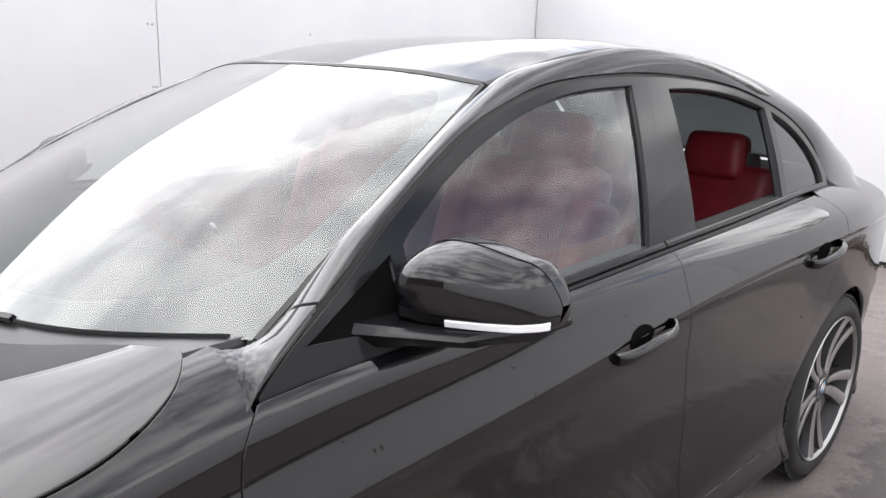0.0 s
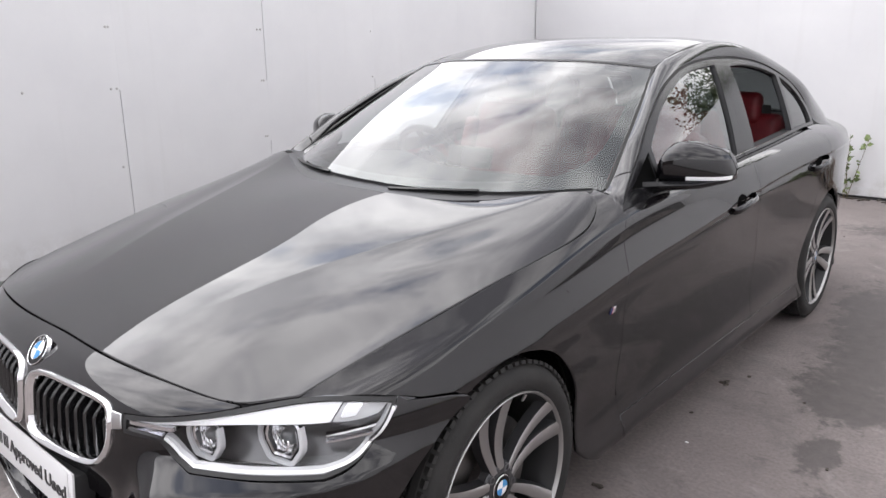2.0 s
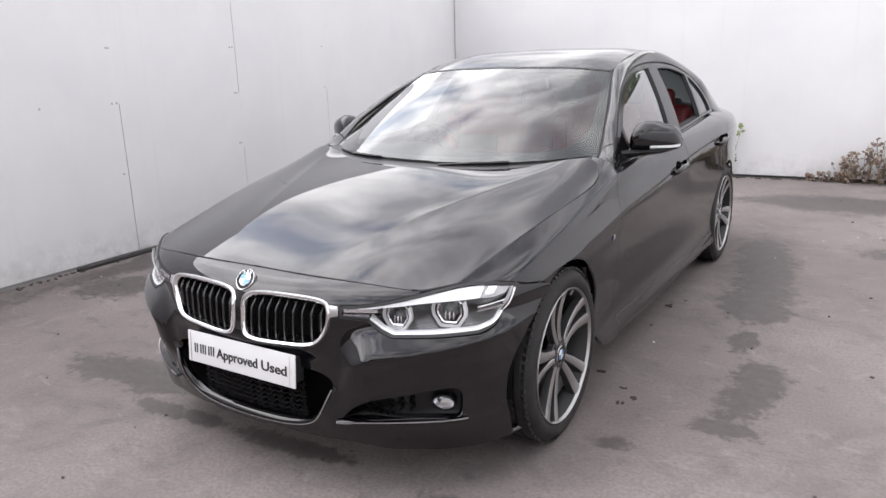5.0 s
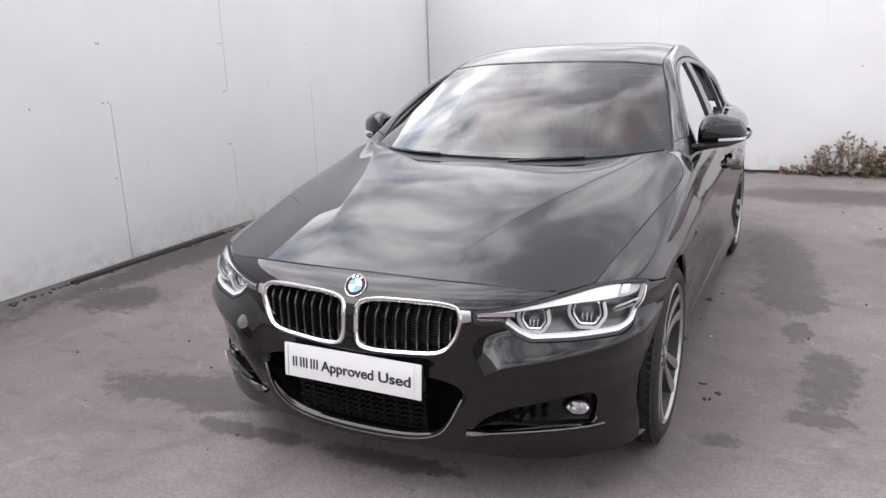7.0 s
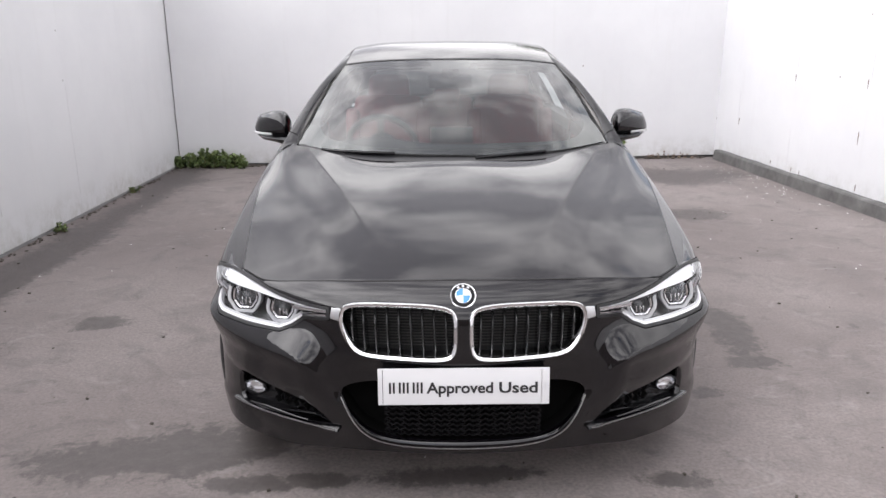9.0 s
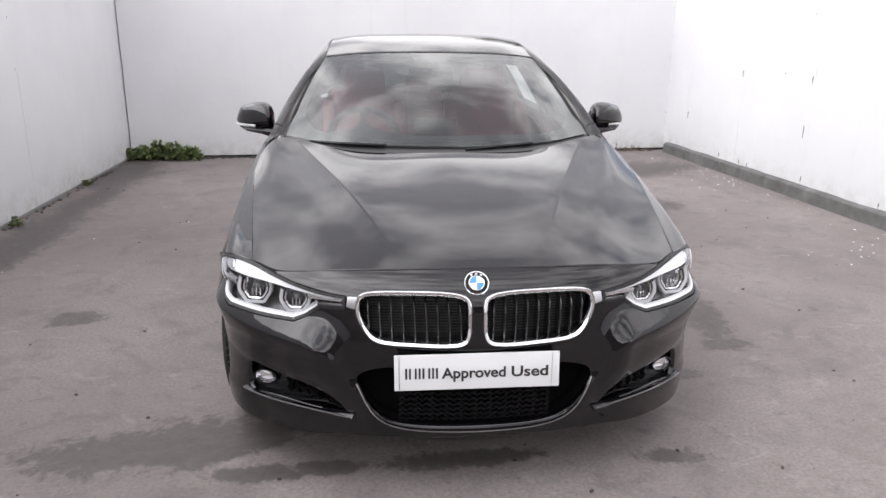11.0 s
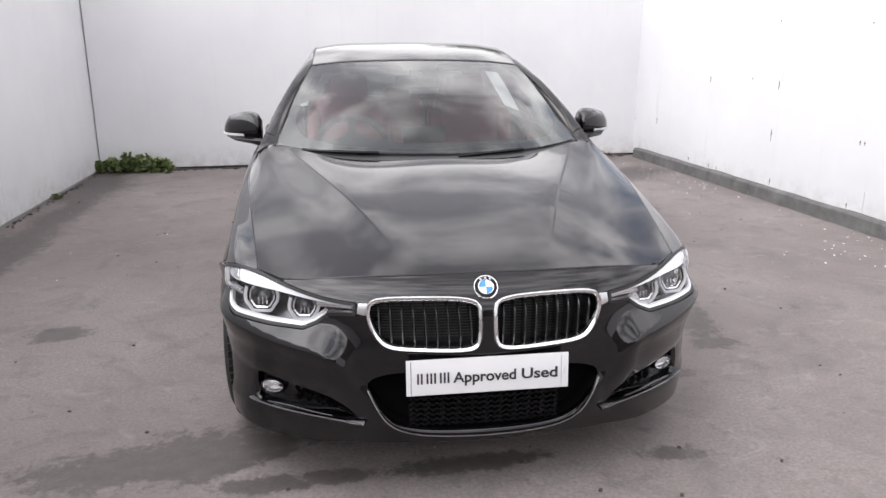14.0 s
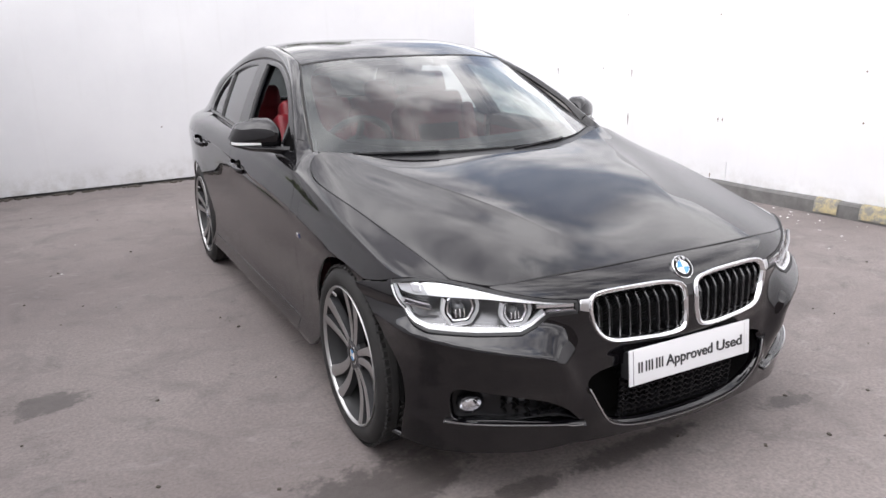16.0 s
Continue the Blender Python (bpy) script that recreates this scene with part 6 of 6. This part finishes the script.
for side in (False, True):
    panel("tail_lamp", REAR, [(0.605, 0.72), (0.90, 0.74), (1.02, 0.84), (1.0, 0.90), (0.605, 0.90)], RED_LENS, car, step=0.04, lift=0.004, mirror=side, label="red tail lamp")
    panel("rear_corner", REAR, [(0.625, 0.635), (0.92, 0.635), (1.165, 0.62), (1.14, 0.945), (0.66, 0.955)], PAINT, car, step=0.05, mirror=side)

# Cabin floor, dash, wheel, seats
bm = bmesh.new()
box(bm, (1.44, 2.3, 0.05), Matrix.Translation((0, 1.65, 0.32)))
part("cabin_floor", bm, CABIN_BLACK, car, "black carpet", 40)
bm = bmesh.new()
rows = []
for x in np.linspace(-0.74, 0.74, 25):
    bow = 0.16 * (x / 0.74) ** 2
    hood_bump = 0.035 * math.exp(-((x + 0.37) / 0.16) ** 2)
    rows.append([bm.verts.new((x, y + bow, z)) for y, z in ((0.50, 0.945), (0.62, 0.962), (0.80, 0.968 + hood_bump), (0.90, 0.958 + hood_bump), (0.94, 0.90), (0.92, 0.76), (0.84, 0.62), (0.82, 0.40))])
for a, b in zip(rows[:-1], rows[1:]):
    for i in range(7):
        bm.faces.new((a[i], a[i + 1], b[i + 1], b[i]))
dash = part("dashboard", bm, CABIN_BLACK, car, "black dashboard", 50)
bm = bmesh.new()
box(bm, (0.22, 0.012, 0.085), pose(0.0, 0.93, 1.0, -12), 0.005)
part("display", bm, BLACK_TRIM, dash, "dark centre display")
at = pose(-0.37, 1.13, 0.92, -62)
bm = bmesh.new()
lathe(bm, [(0.183 + 0.017 * math.cos(a), 0.015 * math.sin(a)) for a in np.linspace(0, 2 * math.pi, 10, endpoint=False)], 40, at, closed=True)
steering = part("steering_wheel", bm, CABIN_BLACK, car, "black leather steering wheel", 60)
for a in (0, 180, 270):
    bm = bmesh.new()
    box(bm, (0.13, 0.035, 0.012), at @ Matrix.Rotation(radians(a), 4, "Z") @ Matrix.Translation((0.11, 0, -0.01)), 0.004)
    part("wheel_spoke", bm, SATIN if a != 270 else CABIN_BLACK, steering)
bm = bmesh.new()
lathe(bm, [(0.082, -0.03), (0.080, 0.012), (0.06, 0.022), (0.0002, 0.026)], 28, at)
part("airbag_boss", bm, CABIN_BLACK, steering)


def front_seat(x):
    base = soft_box("front_seat", (0.50, 0.52, 0.16), RED_LEATHER, car, pose(x, 1.42, 0.50, 8), "red leather front seat with headrest", 0.06, 4, None)
    for s in (-1, 1):
        soft_box("cushion_bolster", (0.09, 0.48, 0.17), RED_LEATHER, base, pose(x + s * 0.225, 1.42, 0.545, 8), "", 0.04, 3)
    soft_box("backrest", (0.48, 0.15, 0.62), RED_LEATHER, base, pose(x, 1.70, 0.84, -17), "", 0.06, 4, 0.86, 0.02)
    for s in (-1, 1):
        soft_box("back_bolster", (0.09, 0.17, 0.52), RED_LEATHER, base, pose(x + s * 0.215, 1.665, 0.81, -17), "", 0.04, 3, 0.9)
    soft_box("headrest", (0.27, 0.10, 0.19), RED_LEATHER, base, pose(x, 1.82, 1.170, -12), "", 0.045, 4, 0.88)
    for s in (-0.06, 0.06):
        bm = bmesh.new()
        rod(bm, (x + s, 1.80, 1.08), (x + s, 1.825, 1.17), 0.006)
        part("headrest_post", bm, SATIN, base)


front_seat(0.37)
front_seat(-0.37)
bench = soft_box("rear_bench", (1.30, 0.52, 0.20), RED_LEATHER, car, pose(0, 2.38, 0.52, 6), "red leather rear bench", 0.07, 4)
for x, w in ((-0.43, 0.46), (0.0, 0.38), (0.43, 0.46)):
    soft_box("rear_backrest", (w, 0.16, 0.62), RED_LEATHER, bench, pose(x, 2.64, 0.775, -22), "", 0.06, 4)
    soft_box("rear_headrest", (0.235 if x else 0.20, 0.10, 0.17), RED_LEATHER, bench, pose(x, 2.70, 1.098 if x else 1.06, -12), "", 0.045, 4, 0.9)
bm = bmesh.new()
box(bm, (1.16, 0.50, 0.03), pose(0, 3.08, 1.03, -2), 0.01)
part("parcel_shelf", bm, CABIN_BLACK, car, "black parcel shelf")
bm = bmesh.new()
rows = []
for w in np.linspace(0.0, 1.0, 9):
    rows.append([bm.verts.new(Vector(ROOF([a], [w])[0]) - Vector((0, 0, 0.045 + 0.02 * a * a))) for a in np.linspace(-0.97, 0.97, 13)])
for a, b in zip(rows[:-1], rows[1:]):
    for i in range(12):
        bm.faces.new((a[i], a[i + 1], b[i + 1], b[i]))
part("headliner", bm, HEADLINER, car, "grey cloth headliner", 60)
# Inner skins of doors and pillars
for side in (False, True):
    sgn = -1 if side else 1
    for (y0, y1), door in (((0.66, 1.66), front_doors[side]), ((1.72, 2.62), rear_doors[side])):
        ys = np.linspace(y0, y1, 12)
        bm = bmesh.new()
        rows = []
        for y in ys:
            b = float(belt_x(y)[0])
            z = float(belt_z(y)[0])
            rows.append([bm.verts.new((sgn * x, y, zz)) for x, zz in ((b - 0.030, z + 0.012), (b - 0.075, z - 0.010), (b - 0.095, z - 0.20), (b - 0.045 - 0.09, z - 0.26), (b - 0.06 - 0.07, 0.34))])
        for a, c in zip(rows[:-1], rows[1:]):
            for i in range(4):
                bm.faces.new((a[i], a[i + 1], c[i + 1], c[i]))
        card = part("door_card", bm, RED_LEATHER, door, "red leather door lining", 60)
        bm = bmesh.new()
        rows = []
        for y in ys:
            b = float(belt_x(y)[0])
            z = float(belt_z(y)[0])
            rows.append([bm.verts.new((sgn * x, y, zz)) for x, zz in ((b - 0.024, z + 0.014), (b - 0.080, z + 0.004), (b - 0.092, z - 0.055))])
        for a, c in zip(rows[:-1], rows[1:]):
            for i in range(2):
                bm.faces.new((a[i], a[i + 1], c[i + 1], c[i]))
        part("card_top", bm, CABIN_BLACK, card, "black door top", 60)
    panel("pillar_trim", cabin_surface, [(1.66, 0.98), (1.80, 1.36), (1.93, 1.355), (1.82, 0.99)], CABIN_BLACK, car, step=0.05, depth=0, lift=-0.05, mirror=side, label="dark pillar lining")
    panel("rear_pillar_trim", RAIL_LINING, [(10.4 / 6, 0.05), (13.6 / 6, 0.05), (13.6 / 6, 0.97), (10.4 / 6, 0.97)], HEADLINER, car, step=0.06, depth=0, lift=0.0, mirror=side, label="grey pillar lining")
    panel("front_pillar_trim", RAIL_LINING, [(1.2 / 6, 0.1), (10.4 / 6, 0.1), (10.4 / 6, 0.95), (1.2 / 6, 0.95)], HEADLINER, car, step=0.06, depth=0, lift=0.0, mirror=side, label="grey pillar lining")
# Inside mirror and sensor box
bm = bmesh.new()
box(bm, (0.09, 0.05, 0.10), pose(0, 1.225, 1.290, 30), 0.012)
part("sensor_box", bm, CABIN_BLACK, car, "black sensor box at the windscreen top")
bm = bmesh.new()
box(bm, (0.24, 0.035, 0.065), pose(0, 1.28, 1.255, 12), 0.015, 3)
part("inside_mirror", bm, CABIN_BLACK, car, "black interior mirror")
for s in (-1, 1):
    bm = bmesh.new()
    box(bm, (0.36, 0.16, 0.018), pose(s * 0.33, 1.36, 1.335, 12), 0.006)
    part("sun_visor", bm, HEADLINER, car, "grey sun visor")

# Interior mirror hanging from the windscreen, and seat belts
at = Vector(SCREEN([0.0], [0.86])[0])
bm = bmesh.new()
rod(bm, at + Vector((0, 0.005, -0.01)), at + Vector((0, 0.05, -0.05)), 0.012, 0.010)
stem = part("rear_view_mirror", bm, CABIN_BLACK, car, "black interior mirror")
soft_box("mirror_body", (0.235, 0.030, 0.062), CABIN_BLACK, stem, pose(at.x, at.y + 0.065, at.z - 0.075, 8), "", 0.014, 3)
for s in (-1, 1):
    bm = bmesh.new()
    rows = []
    for t in np.linspace(0, 1, 12):
        c = Vector((s * (0.66 - 0.10 * t), 2.62 + 0.10 * t, 0.62 + 0.50 * t))
        rows.append([bm.verts.new(c + Vector((s * d, -0.012 - abs(d) * 0.1, 0))) for d in (-0.024, 0.0, 0.024)])
    for a, b in zip(rows[:-1], rows[1:]):
        for i in range(2):
            bm.faces.new((a[i], a[i + 1], b[i + 1], b[i]))
    part("seat_belt", bm, CABIN_BLACK, bench, "black seat belt", 60)
# ---- weeds, litter and what stands beyond the walls ----
def leaf_material(name, dark, light):
    m = material(name, dark, 0.55)
    info = m.node_tree.nodes.new("ShaderNodeNewGeometry")
    set_input(m, "Base Color", ramp(m, info.outputs["Random Per Island"], [(0.0, dark), (1.0, light)]))
    return m


GREEN = leaf_material("weed_leaves", (0.055, 0.085, 0.030), (0.19, 0.25, 0.085))
RUSSET = leaf_material("russet_weed_leaves", (0.16, 0.10, 0.095), (0.30, 0.24, 0.17))
TREE_LEAF = leaf_material("tree_leaves", (0.030, 0.050, 0.018), (0.10, 0.13, 0.05))
BARK = material("tree_bark", (0.10, 0.075, 0.055), 0.9)
STALK = material("weed_stalk", (0.13, 0.10, 0.055), 0.8)


def leaf(verts, faces, at, direction, size, rng, wide=0.42):
    """One folded leaf of four triangles."""
    d = Vector(direction).normalized()
    side = d.cross(Vector((rng.uniform(-1, 1), rng.uniform(-1, 1), rng.uniform(-0.2, 1)))).normalized() * size * wide
    up = d.cross(side).normalized() * size * 0.12
    k = len(verts)
    a = Vector(at)
    verts += [a, a + d * size * 0.45 + side - up, a + d * size, a + d * size * 0.45 - side - up, a + d * size * 0.5 + up]
    faces += [(k, k + 1, k + 4), (k + 1, k + 2, k + 4), (k + 2, k + 3, k + 4), (k + 3, k, k + 4)]


def weed(name, label, x, y, width, depth, height, stems, leaves, mat, seed, leaf_size=0.05):
    rng = random.Random(seed)
    ob = thing(name, label, "plant", at=Matrix.Translation((x, y, 0)))
    bm = bmesh.new()
    verts, faces = [], []
    for i in range(stems):
        a, b = rng.uniform(-1, 1), rng.uniform(-1, 1)
        h = height * rng.uniform(0.55, 1.0) * (1 - 0.45 * abs(a))
        foot = Vector((a * width * 0.45, b * depth * 0.45, 0))
        tip = foot + Vector((rng.uniform(-0.25, 0.25) * h + a * 0.1 * width, rng.uniform(-0.35, 0.05) * h, h))
        rod(bm, foot, tip, 0.0035, 0.0015, 5)
        for j in range(leaves):
            t = rng.uniform(0.12, 1.0)
            d = Vector((rng.uniform(-1, 1), rng.uniform(-1, 1), rng.uniform(-0.25, 0.8)))
            leaf(verts, faces, foot.lerp(tip, t), d, leaf_size * rng.uniform(0.5, 1.25), rng)
    part("stalk_tuft", bm, STALK, ob)
    raw("foliage", verts, faces, mat, ob)
    return ob


weed("weed", "low green weeds growing in the corner of the yard", -2.83, 6.11, 0.85, 0.22, 0.23, 60, 22, GREEN, 1, 0.055)
weed("weed", "russet and green weeds at the foot of the back wall", 1.72, 6.44, 0.75, 0.22, 0.52, 60, 9, RUSSET, 2, 0.05)
weed("weed", "bright green weeds at the foot of the back wall", 2.12, 6.46, 0.35, 0.2, 0.40, 18, 12, GREEN, 3, 0.06)
weed("weed", "sparse russet weeds at the foot of the back wall", 1.22, 6.44, 0.35, 0.1, 0.16, 14, 10, RUSSET, 4, 0.04)
weed("weed", "tall single green weed against the back wall", 0.22, 6.38, 0.10, 0.06, 0.74, 4, 18, GREEN, 5, 0.055)
weed("weed", "small green tuft where wall and concrete meet", left_x(2.95) + 0.06, 2.95, 0.08, 0.07, 0.09, 8, 10, GREEN, 6, 0.03)
weed("weed", "small green tuft where wall and concrete meet", left_x(4.55) + 0.06, 4.55, 0.08, 0.07, 0.08, 8, 10, GREEN, 7, 0.03)
weed("weed", "thin dry weeds at the foot of the back wall", 2.9, 6.56, 0.7, 0.06, 0.10, 16, 6, RUSSET, 8, 0.03)

# Old black batten where wall and concrete meet
BATTEN = material("weathered_black_batten", (0.03, 0.029, 0.028), 0.85)
bm = bmesh.new()
box(bm, (0.035, 1.5, 0.022), pose(left_x(1.25) + 0.03, 1.25, 0.011, 0, 0, 1.2), 0.004)
tagged(part("batten", bm, BATTEN), "weathered black batten lying along the wall", "batten")
bm = bmesh.new()
rng = random.Random(12)
for i in range(150):
    y = rng.uniform(-1.5, 6.0)
    box(bm, (rng.uniform(0.006, 0.022), rng.uniform(0.01, 0.05), rng.uniform(0.003, 0.009)), pose(left_x(y) + 0.010 + abs(rng.gauss(0, 0.028)), y, 0.005, 0, 0, rng.uniform(0, 90)))
DIRT = material("dirt", (0.07, 0.06, 0.05), 0.95)
tagged(part("dirt", bm, DIRT, smooth_angle=0), "dark dirt and crumbs along the wall foot", "dirt", kind="stuff")
bm = bmesh.new()
for i in range(200):
    x = rng.uniform(-3.0, 3.4)
    box(bm, (rng.uniform(0.02, 0.10), rng.uniform(0.01, 0.05), rng.uniform(0.004, 0.02)), pose(x, back_y(x) - 0.012 - abs(rng.gauss(0, 0.04)), 0.005, 0, 0, rng.uniform(0, 90)))
tagged(part("dirt", bm, DIRT, smooth_angle=0), "dark dirt and crumbs along the back wall", "dirt", kind="stuff")

# Paint flakes near the kerb, small dark crumbs about the yard
FLAKE = material("white_paint_flake", (0.72, 0.71, 0.69), 0.6)
bm = bmesh.new()
for i in range(110):
    y = rng.choice((rng.gauss(1.7, 0.5), rng.gauss(4.6, 0.7), rng.uniform(0.3, 6.0)))
    x = kerb_x(y) - 0.05 - abs(rng.gauss(0.0, 0.32))
    s = rng.uniform(0.004, 0.018)
    box(bm, (s, s * rng.uniform(0.4, 0.9), 0.002), pose(x, y, 0.004, rng.uniform(-14, 14), rng.uniform(-14, 14), rng.uniform(0, 180)))
for i in range(40):
    s = rng.uniform(0.004, 0.012)
    box(bm, (s, s * 0.6, 0.002), pose(rng.uniform(-3, 3), rng.uniform(-2, 5), 0.003, 0, 0, rng.uniform(0, 180)))
tagged(part("paint_flakes", bm, FLAKE, smooth_angle=0), "white paint flakes scattered on the concrete", "flakes", kind="stuff")
bm = bmesh.new()
for x, y, s in ((0.835, 1.66, 0.028), (0.805, 0.62, 0.024), (1.02, 0.42, 0.02), (0.95, 0.5, 0.016), (0.98, 0.36, 0.02)):
    for k in range(5):
        box(bm, (s * rng.uniform(0.3, 0.8), s * rng.uniform(0.3, 0.6), s * 0.3), pose(x + rng.gauss(0, s * 0.35), y + rng.gauss(0, s * 0.35), s * 0.14, rng.uniform(-20, 20), 0, rng.uniform(0, 180)))
for i in range(160):
    s = rng.uniform(0.004, 0.016)
    box(bm, (s, s * 0.7, s * 0.4), pose(rng.uniform(-3.0, 3.2), rng.uniform(-2.2, 6.0), s * 0.2, 0, 0, rng.uniform(0, 180)))
tagged(part("crumbs", bm, DIRT, smooth_angle=0), "small dark crumbs of dirt on the concrete", "dirt", kind="stuff")


def tree(x, y, height, crown, seed):
    """A broad-leaved tree beyond the wall: tapered trunk, limbs and a ragged crown of single leaves."""
    rng = random.Random(seed)
    ob = thing("tree", "dark leafy tree standing beyond the white wall", "tree", "", at=Matrix.Translation((x, y, 0)))
    bm = bmesh.new()
    rod(bm, (0, 0, -0.05), (0.1, 0, height * 0.45), 0.16, 0.10, 10)
    tips = []
    for i in range(16):
        a, lift = rng.uniform(0, 2 * math.pi), rng.uniform(0.25, 1.0)
        foot = Vector((0.1, 0, height * rng.uniform(0.25, 0.45)))
        tip = Vector((crown * math.cos(a) * rng.uniform(0.4, 1.0), crown * math.sin(a) * rng.uniform(0.4, 1.0), height * (0.42 + 0.52 * lift)))
        rod(bm, foot, tip, 0.06, 0.015, 6)
        tips.append((foot, tip))
    part("trunk", bm, BARK, ob)
    verts, faces = [], []
    for foot, tip in tips:
        for c in range(9):
            centre = foot.lerp(tip, rng.uniform(0.45, 1.1)) + Vector((rng.gauss(0, 0.35), rng.gauss(0, 0.35), rng.gauss(0, 0.3)))
            spread = rng.uniform(0.22, 0.5)
            for j in range(60):
                d = Vector((rng.gauss(0, 1), rng.gauss(0, 1), rng.gauss(0, 0.8)))
                leaf(verts, faces, centre + d * spread * 0.6, d, rng.uniform(0.05, 0.10), rng, 0.5)
    raw("crown", verts, faces, TREE_LEAF, ob)


tree(2.5, 11.3, 4.7, 0.6, 40)
